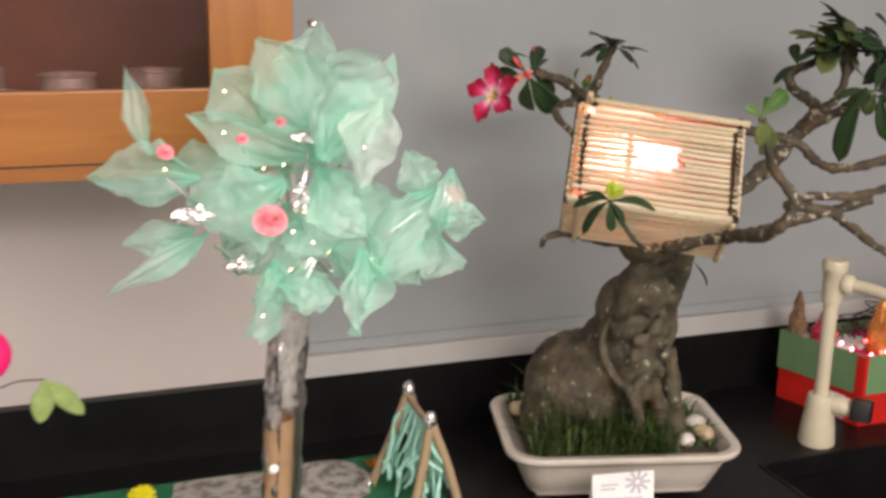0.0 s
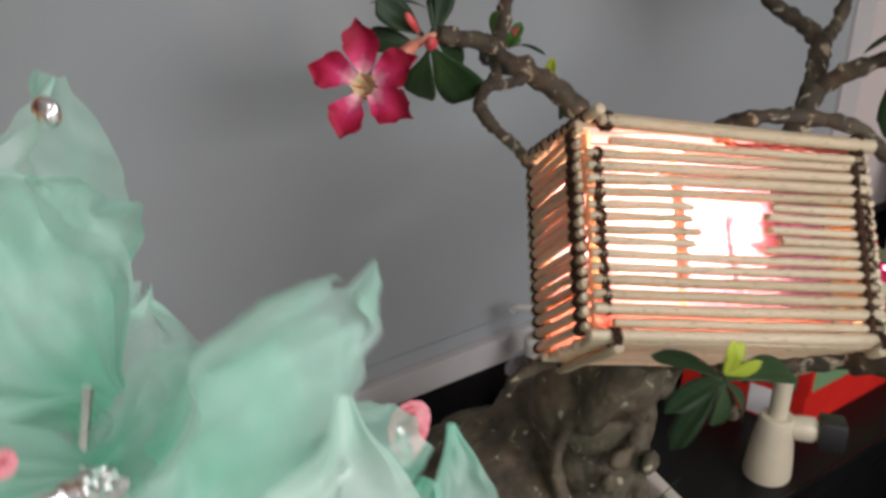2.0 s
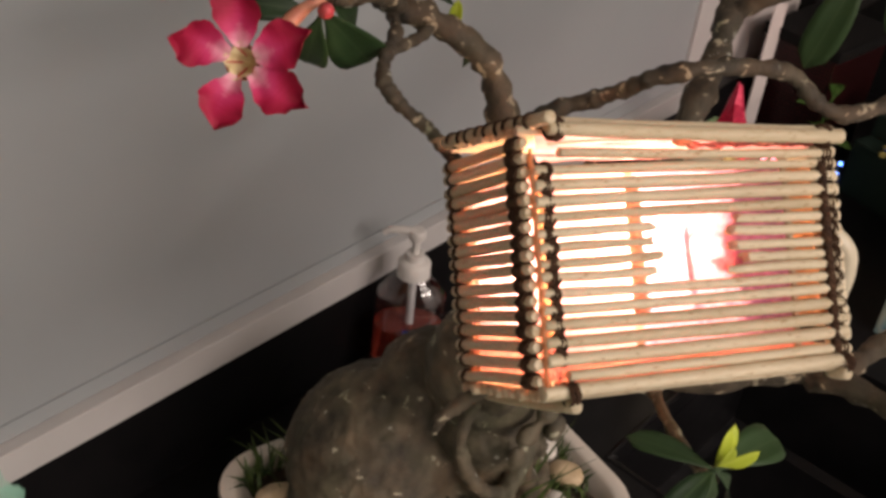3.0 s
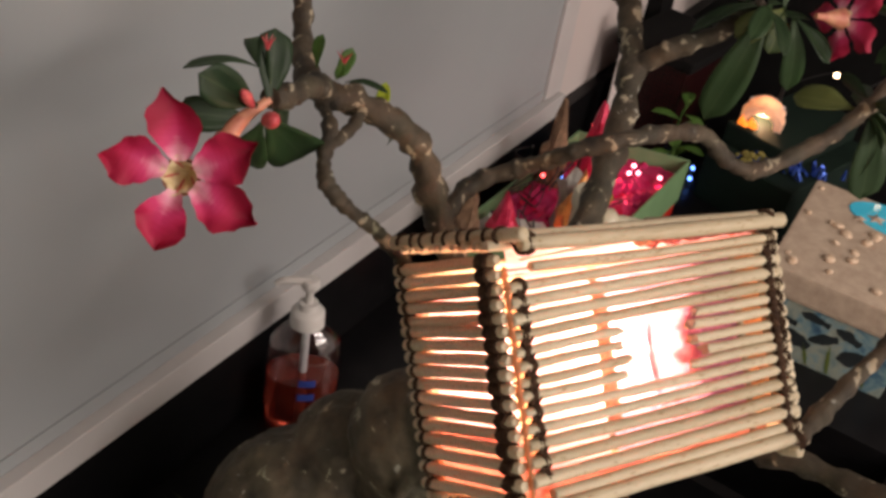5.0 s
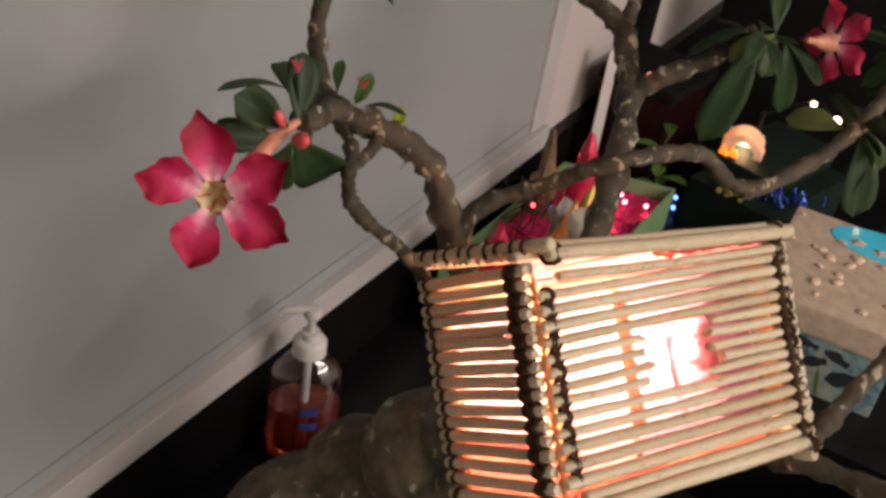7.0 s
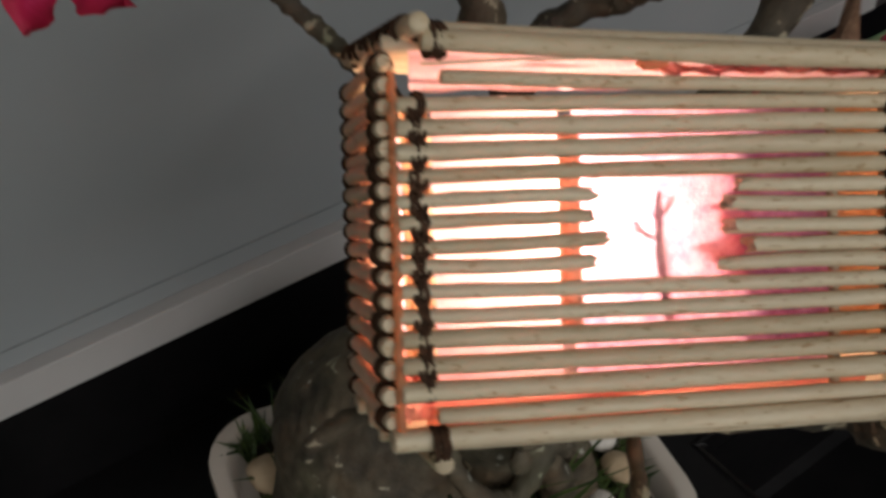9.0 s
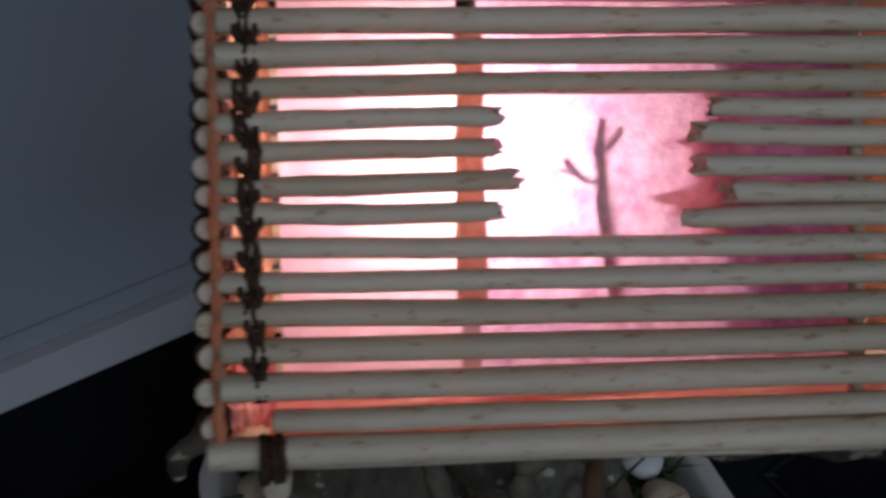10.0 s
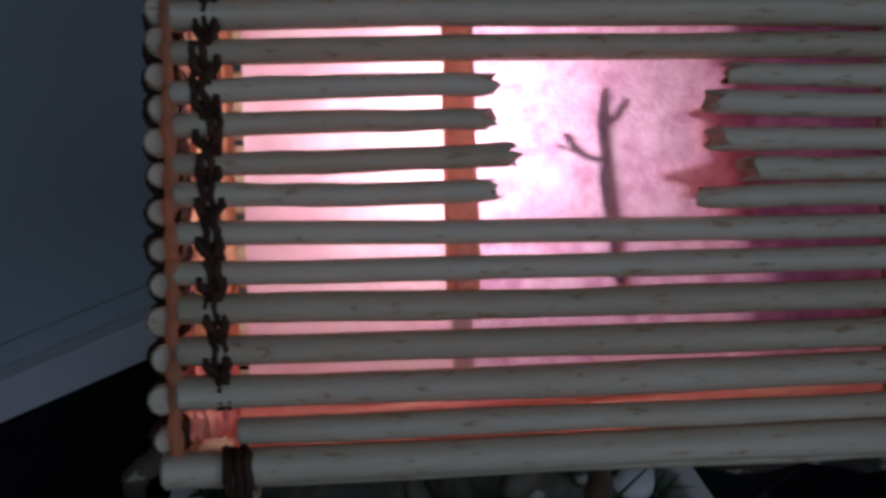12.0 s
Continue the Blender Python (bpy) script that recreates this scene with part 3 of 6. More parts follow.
    boxed("pane", (x0 + 0.10, yf + 0.008, z0 + 0.105, x1 - 0.10, yf + 0.012, z1 - 0.09), M_SMOKED, d, "dark reflecting glass pane").visible_shadow = False
    return c


wall_cabinet(-0.22, 0.397, 1.443, 2.2, 1.33, "orange oak wall cabinet with a dark glass door")
for x, y, r, h in ((-0.10, 1.45, 0.034, 0.05), (-0.03, 1.47, 0.038, 0.04), (0.03, 1.44, 0.030, 0.06), (0.09, 1.46, 0.036, 0.045), (0.15, 1.43, 0.032, 0.05), (0.21, 1.46, 0.038, 0.035), (0.27, 1.45, 0.030, 0.055), (0.0, 1.55, 0.04, 0.08), (0.12, 1.55, 0.04, 0.07), (0.24, 1.55, 0.04, 0.075)):
    bm = bmesh.new()
    lathe(bm, [(0.0, 0.001), (r * 0.8, 0.001), (r, h * 0.25), (r * 0.93, h), (r * 1.02, h + 0.003), (r * 0.98, h + 0.003), (r * 0.9, h), (r * 0.95, h * 0.27), (0.0, 0.004)], 24)
    dish = tagged(part("glass_dish", bm, M_GLASSW), "small whitened glass dish standing inside the cabinet", "dish", "glass dishes in the cabinet")
    dish.matrix_basis = pose(x, y, 1.4835)

# ---- cream laboratory tap ----
TX, TY = 1.341, 1.378
tap = thing("laboratory_tap", pose(TX, TY, CZ), "cream enamelled laboratory tap with a black knob", "tap")
bm = bmesh.new()
lathe(bm, [(0.0, 0.0), (0.031, 0.0), (0.032, 0.004), (0.030, 0.03), (0.024, 0.075), (0.0225, 0.088), (0.0205, 0.092), (0.0, 0.092)], 32)
part("base", bm, M_TAP, tap)
bm = bmesh.new()
lathe(bm, [(0.0, 0.09), (0.0125, 0.09), (0.0125, 0.27), (0.0, 0.27)], 24)
part("stem", bm, M_TAP, tap)
bm = bmesh.new()
lathe(bm, [(0.0, 0.262), (0.017, 0.262), (0.018, 0.268), (0.018, 0.315), (0.0205, 0.318), (0.0215, 0.322), (0.0215, 0.334), (0.019, 0.338), (0.0, 0.338)], 32)
part("cap", bm, M_TAP, tap)
bm = bmesh.new()
tube(bm, spline([(0.0, 0.0, 0.298), (0.03, -0.05, 0.298), (0.05, -0.10, 0.291), (0.064, -0.142, 0.282), (0.072, -0.166, 0.264), (0.073, -0.174, 0.235), (0.073, -0.174, 0.205)], 6), 0.0105, 16)
part("spout", bm, M_TAP, tap)
bm = bmesh.new()
lathe(bm, [(0.0, 0.0), (0.0165, 0.0), (0.0175, 0.003), (0.0175, 0.012), (0.013, 0.017)], 24, pose(0.010, -0.016, 0.298, 90, 0, 30))
part("collar", bm, M_TAP, tap)
bm = bmesh.new()
lathe(bm, [(0.0, 0.0), (0.015, 0.0), (0.017, 0.012), (0.017, 0.03), (0.013, 0.036), (0.0, 0.036)], 24, pose(0.012, -0.012, 0.076, 90, 0, 40))
part("valve", bm, M_TAP, tap)
bm = bmesh.new()
box(bm, -0.022, -0.019, 0.0, 0.022, 0.019, 0.034, 0.006, pose(0.035, -0.04, 0.076, 90, 12, 40))
part("knob", bm, M_BLACK, tap, "square black plastic knob")

# ---- soap bottle ----
soap = thing("soap_bottle", pose(1.110, 1.592, CZ, 0, 0, -52) @ Matrix.Diagonal((1.1, 1.1, 1.09, 1)), "clear pump bottle half full of orange soap", "soap bottle")
bm = bmesh.new()
lathe(bm, [(0.0, 0.001), (0.036, 0.001), (0.040, 0.006), (0.0415, 0.05), (0.041, 0.105), (0.037, 0.125), (0.026, 0.14), (0.016, 0.146), (0.0148, 0.157)], 40, squash=(1.0, 0.72))
part("bottle", bm, M_CLEAR, soap)
bm = bmesh.new()
lathe(bm, [(0.0, 0.004), (0.034, 0.004), (0.0380, 0.009), (0.0393, 0.05), (0.0390, 0.079), (0.0, 0.079)], 40, squash=(1.0, 0.70))
part("liquid", bm, M_SOAP, soap, "orange-red liquid soap")
bm = bmesh.new()
lathe(bm, [(0.0, 0.148), (0.0185, 0.148), (0.0180, 0.151), (0.0180, 0.163), (0.0160, 0.166), (0.0105, 0.168), (0.010, 0.176), (0.0, 0.176)], 32)
part("collar", bm, M_PUMP, soap)
bm = bmesh.new()
tube(bm, [(0, 0, 0.012), (0, 0, 0.195)], 0.0045, 12)
part("dip_tube", bm, M_PUMP, soap)
bm = bmesh.new()
lathe(bm, [(0.0, 0.194), (0.008, 0.194), (0.0095, 0.197), (0.0095, 0.203), (0.008, 0.206), (0.0, 0.207)], 24)
tube(bm, spline([(0.0, 0.0, 0.203), (-0.014, 0.0, 0.2035), (-0.028, 0.0, 0.202), (-0.035, 0.0, 0.197)], 5), [0.0046] * 6 + [0.0042] * 5 + [0.0036] * 5, 12)
part("pump_head", bm, M_PUMP, soap)
for i, (z, w, h) in enumerate(((0.082, 0.022, 0.010), (0.062, 0.026, 0.010))):
    bm = bmesh.new()
    g = [bm.verts.new((0.0424 * math.cos(a), 0.0424 * 0.72 * math.sin(a), zz)) for zz in (z, z + h) for a in [math.radians(-94 + k * 5 - w * 100) for k in range(6)]]
    for k in range(5):
        bm.faces.new((g[k], g[k + 1], g[k + 7], g[k + 6]))
    part("label_mark", bm, M_BLUE, soap, "small blue printed mark")

# ---- bonsai pot ----
PX, PY, PR = 0.930, 1.391, -14.5
pot = thing("bonsai_pot", pose(PX, PY, CZ, 0, 0, PR), "shallow cream glazed rectangular bonsai pot on the black counter", "pot")


def pot_ring(bm, hx, hy, z, cut, n=7):
    """A rectangle with broad rounded corners."""
    vs = []
    for sx, sy, a0 in ((1, 1, 0), (-1, 1, 90), (-1, -1, 180), (1, -1, 270)):
        for k in range(n):
            a = math.radians(a0 + 90 * k / (n - 1))
            vs.append(bm.verts.new((sx * (hx - cut) + cut * math.cos(a), sy * (hy - cut) + cut * math.sin(a), z)))
    return vs


def skinned(bm, rings, close_first=False, close_last=False):
    for a, b in zip(rings, rings[1:]):
        for k in range(len(a)):
            bm.faces.new((a[k], a[(k + 1) % len(a)], b[(k + 1) % len(a)], b[k]))
    if close_first:
        bm.faces.new(rings[0])
    if close_last:
        bm.faces.new(rings[-1])


bm = bmesh.new()
prof = [(0.143, 0.092, 0.006, 0.036), (0.148, 0.096, 0.008, 0.036), (0.149, 0.097, 0.014, 0.036), (0.152, 0.099, 0.017, 0.036), (0.163, 0.110, 0.042, 0.042), (0.172, 0.119, 0.064, 0.046), (0.174, 0.121, 0.0685, 0.046),
        (0.181, 0.128, 0.0705, 0.050), (0.188, 0.135, 0.076, 0.054), (0.190, 0.137, 0.082, 0.055), (0.1885, 0.1355, 0.0865, 0.054), (0.177, 0.124, 0.0868, 0.048),
        (0.173, 0.120, 0.083, 0.046), (0.168, 0.115, 0.055, 0.044)]
skinned(bm, [pot_ring(bm, hx, hy, z, c) for hx, hy, z, c in prof], True, True)
part("body", bm, M_POT, pot)
for sx in (-1, 1):
    for sy in (-1, 1):
        boxed("foot", (sx * 0.115 - 0.02, sy * 0.070 - 0.012, 0.0, sx * 0.115 + 0.02, sy * 0.070 + 0.012, 0.0065), M_POT, pot, bevel=0.003)
bm = bmesh.new()
NX, NY = 26, 18
gr = [[bm.verts.new((0.155 * (2 * i / NX - 1), 0.105 * (2 * j / NY - 1), 0.070 + 0.012 * noise.noise(Vector((i * 0.35, j * 0.35, 3))) + 0.012 * (1 - ((2 * i / NX - 1) ** 2 + (2 * j / NY - 1) ** 2) / 2))) for j in range(NY + 1)] for i in range(NX + 1)]
for i in range(NX):
    for j in range(NY):
        bm.faces.new((gr[i][j], gr[i + 1][j], gr[i + 1][j + 1], gr[i][j + 1]))
soil = tagged(part("soil", bm, M_SOIL), "dark crumbly potting soil in the bonsai pot", "soil", kind="stuff")
soil.matrix_basis = pose(PX, PY, CZ, 0, 0, PR)

rnd = random.Random(5)
bm = bmesh.new()


def grass_tuft(bm, cx, cy, spread_x, spread_y, count, high):
    clumps = [(rnd.gauss(0, spread_x), rnd.gauss(0, spread_y), rnd.uniform(0.45, 1.2), rnd.uniform(0, 6.28)) for _ in range(9)]
    for _ in range(count):
        ox, oy, tall, way = clumps[rnd.randrange(9)]
        x, y = cx + ox + rnd.gauss(0, 0.009), cy + oy + rnd.gauss(0, 0.008)
        x, y = max(-0.152, min(0.152, x)), max(-0.108, min(0.105, y))
        h, a, lean = 1.25 * high * tall * rnd.choice((0.35, 0.5, 0.7, 0.95, 1.35)) * rnd.uniform(0.8, 1.2), way + rnd.gauss(0, 1.3), rnd.uniform(0.1, 1.3)
        w = rnd.uniform(0.0008, 0.0034)
        d, s = Vector((math.cos(a), math.sin(a), 0)), Vector((-math.sin(a), math.cos(a), 0))
        base = Vector((x, y, 0.07))
        p1 = base + d * (lean * h * 0.35) + Vector((0, 0, h * 0.6))
        p2 = base + d * (lean * h * 0.95) + Vector((0, 0, h * (1 - 0.25 * lean)))
        v = [bm.verts.new(q) for q in (base - s * w, base + s * w, p1 + s * w * 0.8, p1 - s * w * 0.8, p2)]
        bm.faces.new((v[0], v[1], v[2], v[3]))
        bm.faces.new((v[3], v[2], v[4]))


for cx, cy, sx, sy, n, h in ((-0.105, -0.070, 0.024, 0.018, 420, 0.046), (-0.060, -0.080, 0.026, 0.014, 520, 0.066), (-0.012, -0.086, 0.026, 0.012, 480, 0.060), (-0.130, -0.01, 0.010, 0.028, 200, 0.034),
                             (0.030, -0.090, 0.018, 0.010, 300, 0.052), (0.115, -0.045, 0.016, 0.014, 220, 0.022), (0.130, 0.0, 0.012, 0.024, 200, 0.022), (-0.10, 0.075, 0.03, 0.018, 160, 0.030), (0.060, -0.094, 0.014, 0.007, 160, 0.036), (0.005, -0.100, 0.03, 0.005, 240, 0.036), (0.08, 0.075, 0.03, 0.018, 140, 0.03)):
    grass_tuft(bm, cx, cy, sx, sy, n, h)
g = tagged(part("grass", bm, M_GRASS, smooth=False), "dense short green grass round the bonsai's roots", "grass", kind="stuff")
g.matrix_basis = pose(PX, PY, CZ, 0, 0, PR)


def pebble(x, y, r, squash, material, label, seed):
    bm = bmesh.new()
    r *= 1.2
    for v in ball(bm, (0, 0, 0), r, 3, squash):
        v.co *= 1 + 0.18 * noise.noise(v.co * (1.3 / r) + Vector((seed, 0, 0)))
    o = tagged(part("pebble", bm, material), label, "pebble", "pebbles in the bonsai pot")
    m = pose(PX, PY, CZ, 0, 0, PR) @ pose(x, y, 0.082 + r * squash[2] * 0.6, 0, 0, seed * 40)
    o.matrix_basis = m


pebble(0.092, -0.036, 0.016, (1, 0.9, 1.1), M_STONE, "rounded white pebble on the soil", 1)
pebble(0.106, -0.010, 0.015, (1, 0.9, 0.9), M_STONE, "rounded pale pebble on the soil", 2)
pebble(0.140, -0.052, 0.015, (1.2, 0.8, 0.7), M_TAN, "flat tan stone on the soil", 3)
pebble(0.142, -0.008, 0.015, (0.9, 1.2, 0.6), M_STONE, "flat pale stone on the soil", 4)
pebble(0.104, -0.078, 0.012, (1, 1, 0.8), M_STONE, "small grey pebble on the soil", 5)
pebble(-0.135, 0.055, 0.018, (0.9, 1.4, 0.6), M_TAN, "flat tan stone near the pot's rim", 6)

# ---- bonsai ----
bonsai = thing("bonsai_tree", pose(PX, PY, CZ + 0.07), "old desert rose bonsai with swollen grey trunk and pink flowers", "bonsai tree")
INV = bonsai.matrix_basis.inverted()


def grown(name, bm, material, parent, label=""):
    """A part that was modelled at its place in the room."""
    bmesh.ops.transform(bm, matrix=INV, verts=bm.verts)
    return part(name, bm, material, parent, label)


bm = bmesh.new()
for p, r, sq in (((0.938, 1.405, 1.112), 0.061, (1, 1, 1.05)), ((0.888, 1.424, 1.045), 0.094, (1.0, 1.0, 1.0)), ((0.852, 1.42, 1.0), 0.068, (1, 1, 0.95)), ((0.95, 1.40, 1.03), 0.075, (1, 1, 1.1)),
                 ((0.925, 1.338, 1.195), 0.057, (1, 1, 1.1)), ((0.930, 1.335, 1.135), 0.050, (1, 1, 1.1)), ((0.930, 1.33, 1.08), 0.036, (1, 1, 1.1)),
                 ((0.922, 1.300, 1.245), 0.042, (1, 1, 1.0)), ((0.918, 1.272, 1.30), 0.029, (1.1, 1, 1.2)), ((0.885, 1.235, 1.335), 0.038, (1.15, 1.0, 0.8)), ((0.94, 1.235, 1.34), 0.032, (1.2, 1, 0.8)),
                 ((1.0, 1.36, 1.05), 0.034, (1, 1, 1.9)), ((0.99, 1.335, 0.99), 0.04, (1, 1, 0.9))):
    ball(bm, p, r, 3, sq)
for pts, r0, r1 in (([(0.878, 1.305, 1.215), (0.863, 1.312, 1.175), (0.864, 1.302, 1.135), (0.880, 1.292, 1.105), (0.900, 1.288, 1.088), (0.912, 1.287, 1.065)], 0.006, 0.009),
                    ([(0.978, 1.312, 1.235), (0.980, 1.305, 1.185), (0.965, 1.294, 1.145), (0.932, 1.286, 1.112), (0.908, 1.284, 1.085), (0.912, 1.282, 1.06), (0.925, 1.285, 1.02)], 0.008, 0.009),
                    ([(0.995, 1.335, 1.13), (1.0, 1.322, 1.06), (1.008, 1.312, 1.0), (1.01, 1.308, 0.96)], 0.012, 0.017),
                    ([(0.940, 1.298, 1.115), (0.958, 1.305, 1.07), (0.972, 1.305, 1.03), (0.978, 1.30, 0.97)], 0.010, 0.018),
                    ([(0.90, 1.275, 1.345), (0.893, 1.262, 1.30), (0.886, 1.278, 1.25), (0.882, 1.297, 1.205)], 0.020, 0.013),
                    ([(0.955, 1.25, 1.345), (0.958, 1.262, 1.29), (0.960, 1.282, 1.24), (0.966, 1.303, 1.195)], 0.021, 0.013)):
    p, r = tapered(pts, r0, r1, 5)
    tube(bm, p, r, 10)
knot = random.Random(8)
for k in range(11):
    z = knot.uniform(1.10, 1.29)
    q = (z - 1.06) / 0.23
    ball(bm, (knot.uniform(0.90, 0.955), 1.290 - 0.035 * q + knot.uniform(-0.004, 0.006), z), knot.uniform(0.006, 0.014), 2, (1, 0.7, knot.uniform(0.8, 1.6)))
trunk = grown("trunk", bm, M_CAUDEX, bonsai, "swollen grey-brown trunk with twisted roots")
md = trunk.modifiers.new("remesh", "REMESH")
md.mode, md.voxel_size, md.use_smooth_shade = "VOXEL", 0.003, True
md = trunk.modifiers.new("smooth", "SMOOTH")
md.factor, md.iterations = 0.5, 4
tx = bpy.data.textures.new("trunk_lumps", "CLOUDS")
tx.noise_scale, tx.noise_depth = 0.022, 4
md = trunk.modifiers.new("lumps", "DISPLACE")
md.texture, md.strength, md.mid_level = tx, 0.0065, 0.5
tx = bpy.data.textures.new("trunk_grain", "CLOUDS")
tx.noise_scale, tx.noise_depth = 0.0075, 3
md = trunk.modifiers.new("grain", "DISPLACE")
md.texture, md.strength, md.mid_level = tx, 0.0035, 0.5


def limb(pts, r0, r1, label=""):
    bm = bmesh.new()
    p, r = tapered(pts, r0 * 0.78, r1 * 0.85, 9)
    r = [q * (1 + 0.10 * math.sin(i * 1.7) + 0.08 * math.sin(i * 0.63 + 2)) for i, q in enumerate(r)]
    tube(bm, p, r, 12, 0.34, pts[0][0] * 7)
    return grown("branch", bm, M_BARK, bonsai, label)


limb_b = limb([(0.91, 1.27, 1.33), (0.93, 1.33, 1.38), (0.922, 1.355, 1.435), (0.910, 1.372, 1.484), (0.882, 1.402, 1.512), (0.858, 1.425, 1.525), (0.884, 1.455, 1.520), (0.914, 1.482, 1.523), (0.933, 1.498, 1.546), (0.950, 1.506, 1.570), (0.962, 1.512, 1.592)], 0.0160, 0.0066)
limb_l = limb([(0.856, 1.415, 1.527), (0.83, 1.405, 1.545), (0.785, 1.391, 1.559), (0.765, 1.39, 1.566)], 0.011, 0.008)
limb([(0.852, 1.415, 1.52), (0.832, 1.392, 1.52), (0.808, 1.378, 1.518), (0.793, 1.366, 1.511), (0.790, 1.354, 1.503), (0.795, 1.342, 1.493), (0.803, 1.330, 1.482), (0.815, 1.322, 1.466), (0.84, 1.318, 1.43)], 0.0062, 0.0058)
limb([(0.808, 1.378, 1.518), (0.845, 1.385, 1.515), (0.878, 1.398, 1.512)], 0.005, 0.005)
limb_r1 = limb([(0.925, 1.350, 1.405), (0.970, 1.352, 1.428), (0.998, 1.330, 1.440), (1.002, 1.306, 1.458), (1.005, 1.282, 1.478), (1.030, 1.256, 1.489), (1.08, 1.238, 1.482), (1.122, 1.222, 1.468), (1.135, 1.20, 1.447), (1.16, 1.178, 1.44), (1.215, 1.15, 1.455), (1.248, 1.13, 1.480), (1.30, 1.118, 1.507), (1.36, 1.11, 1.53)], 0.0092, 0.008)
limb_r2 = limb([(0.94, 1.25, 1.335), (1.01, 1.27, 1.37), (1.10, 1.29, 1.412), (1.186, 1.32, 1.463), (1.235, 1.35, 1.488), (1.262, 1.366, 1.497), (1.268, 1.40, 1.51), (1.262, 1.438, 1.527), (1.262, 1.445, 1.55), (1.285, 1.43, 1.565), (1.31, 1.41, 1.575)], 0.018, 0.0068)
limb_r3 = limb([(1.19, 1.322, 1.466), (1.205, 1.295, 1.492), (1.225, 1.265, 1.512), (1.24, 1.25, 1.53), (1.245, 1.24, 1.545)], 0.013, 0.007)
limb([(1.262, 1.366, 1.497), (1.30, 1.375, 1.51), (1.325, 1.385, 1.55), (1.33, 1.395, 1.60)], 0.010, 0.007)
limb_u = limb([(0.90, 1.22, 1.335), (0.865, 1.14, 1.355), (0.901, 1.075, 1.382), (0.895, 1.01, 1.398), (0.885, 0.955, 1.418), (0.896, 0.936, 1.455), (0.875, 0.95, 1.49), (0.848, 0.935, 1.525), (0.832, 0.925, 1.557)], 0.0135, 0.005)
limb([(0.888, 0.94, 1.45), (0.93, 0.95, 1.458), (1.0, 0.96, 1.452), (1.049, 0.97, 1.456), (1.12, 0.98, 1.47)], 0.0075, 0.0055)
limb([(0.892, 0.938, 1.452), (0.95, 0.94, 1.44), (0.985, 0.945, 1.42), (1.041, 0.95, 1.386), (1.1, 0.95, 1.36)], 0.0085, 0.006)
limb([(0.898, 1.072, 1.380), (0.918, 1.055, 1.388), (0.945, 1.048, 1.394), (0.98, 1.04, 1.404), (1.02, 1.03, 1.416), (1.08, 1.02, 1.43)], 0.0095, 0.007)
limb_c = limb([(0.87, 1.235, 1.335), (0.81, 1.222, 1.345), (0.765, 1.218, 1.358), (0.731, 1.218, 1.362), (0.716, 1.222, 1.355), (0.713, 1.226, 1.342)], 0.0095, 0.0035)
limb_s = limb([(0.845, 1.15, 1.352), (0.81, 1.11, 1.36), (0.77, 1.075, 1.385), (0.735, 1.055, 1.42), (0.717, 1.052, 1.443)], 0.006, 0.003)

LEAVES = {"dark": [blade("leaf", L, W, M_LEAF, 0.70, c, 0.22, tip=1.4) for L, W, c in ((0.078, 0.030, 0.3), (0.064, 0.026, 0.15), (0.086, 0.027, 0.5), (0.07, 0.025, 0.65))],
          "broad": [blade("leaf", L, W, M_LEAF, 0.70, c, 0.20, tip=1.6) for L, W, c in ((0.078, 0.037, 0.12), (0.064, 0.031, 0.25))],
          "light": [blade("leaf", L, W, M_LEAFB, 0.68, c, 0.35, tip=1.3) for L, W, c in ((0.055, 0.024, 0.2), (0.045, 0.020, 0.35))],
          "olive": [blade("leaf", L, W, M_LEAFM, 0.66, c, 0.25, tip=1.6) for L, W, c in ((0.070, 0.036, 0.35), (0.060, 0.033, 0.2), (0.075, 0.034, 0.5))],
          "young": [blade("leaf", 0.032, 0.012, M_LEAFY, 0.55, 0.1, 0.4)]}


def leaf(parent, p, ahead, kind="dark", size=1.0, up=(0, 0, 1), which=None):
    me = LEAVES[kind][rnd.randrange(len(LEAVES[kind])) if which is None else which]
    o = new("leaf", me)
    o.parent = parent
    size *= 0.8
    o.matrix_basis = INV @ frame_of(p, ahead, up) @ Matrix.Diagonal((size, size, size, 1))
    return o


def tuft(parent, p, axis, count, kind="dark", size=1.0, spread=1.0, droop=0.0):
    """A whorl of leaves round the end of a twig."""
    ax = Vector(axis).normalized()
    s = ax.orthogonal().normalized()
    w = ax.cross(s)
    for k in range(count):
        a = k * 2.4 + rnd.uniform(-0.4, 0.4)
        e = spread * rnd.uniform(0.55, 1.15)
        d = ax * math.cos(e) + (s * math.cos(a) + w * math.sin(a)) * math.sin(e) + Vector((0, 0, -droop * rnd.uniform(0.3, 1)))
        leaf(parent, Vector(p) - ax * rnd.uniform(0, 0.014), d, kind, size * rnd.uniform(0.75, 1.1), ax)


tuft(limb_b, (0.963, 1.512, 1.596), (0.25, -0.1, 1), 12, size=0.88, spread=1.25, droop=0.35)
leaf(limb_b, (0.90, 1.398, 1.50), (-0.05, -0.1, 1), "young", 1.0, (-1, -0.5, 0))
leaf(limb_b, (0.905, 1.392, 1.495), (0.25, -0.1, -0.5), "dark", 0.5, (-0.5, -1, 0.5))
leaf(limb_b, (0.855, 1.40, 1.54), (0.3, -0.5, 0.3), "dark", 0.45)
leaf(limb_b, (0.85, 1.42, 1.545), (0.1, 0.1, 1), "light", 0.5, (-1, 0, 0))
FACING = (-0.66, -0.55, 0.51)
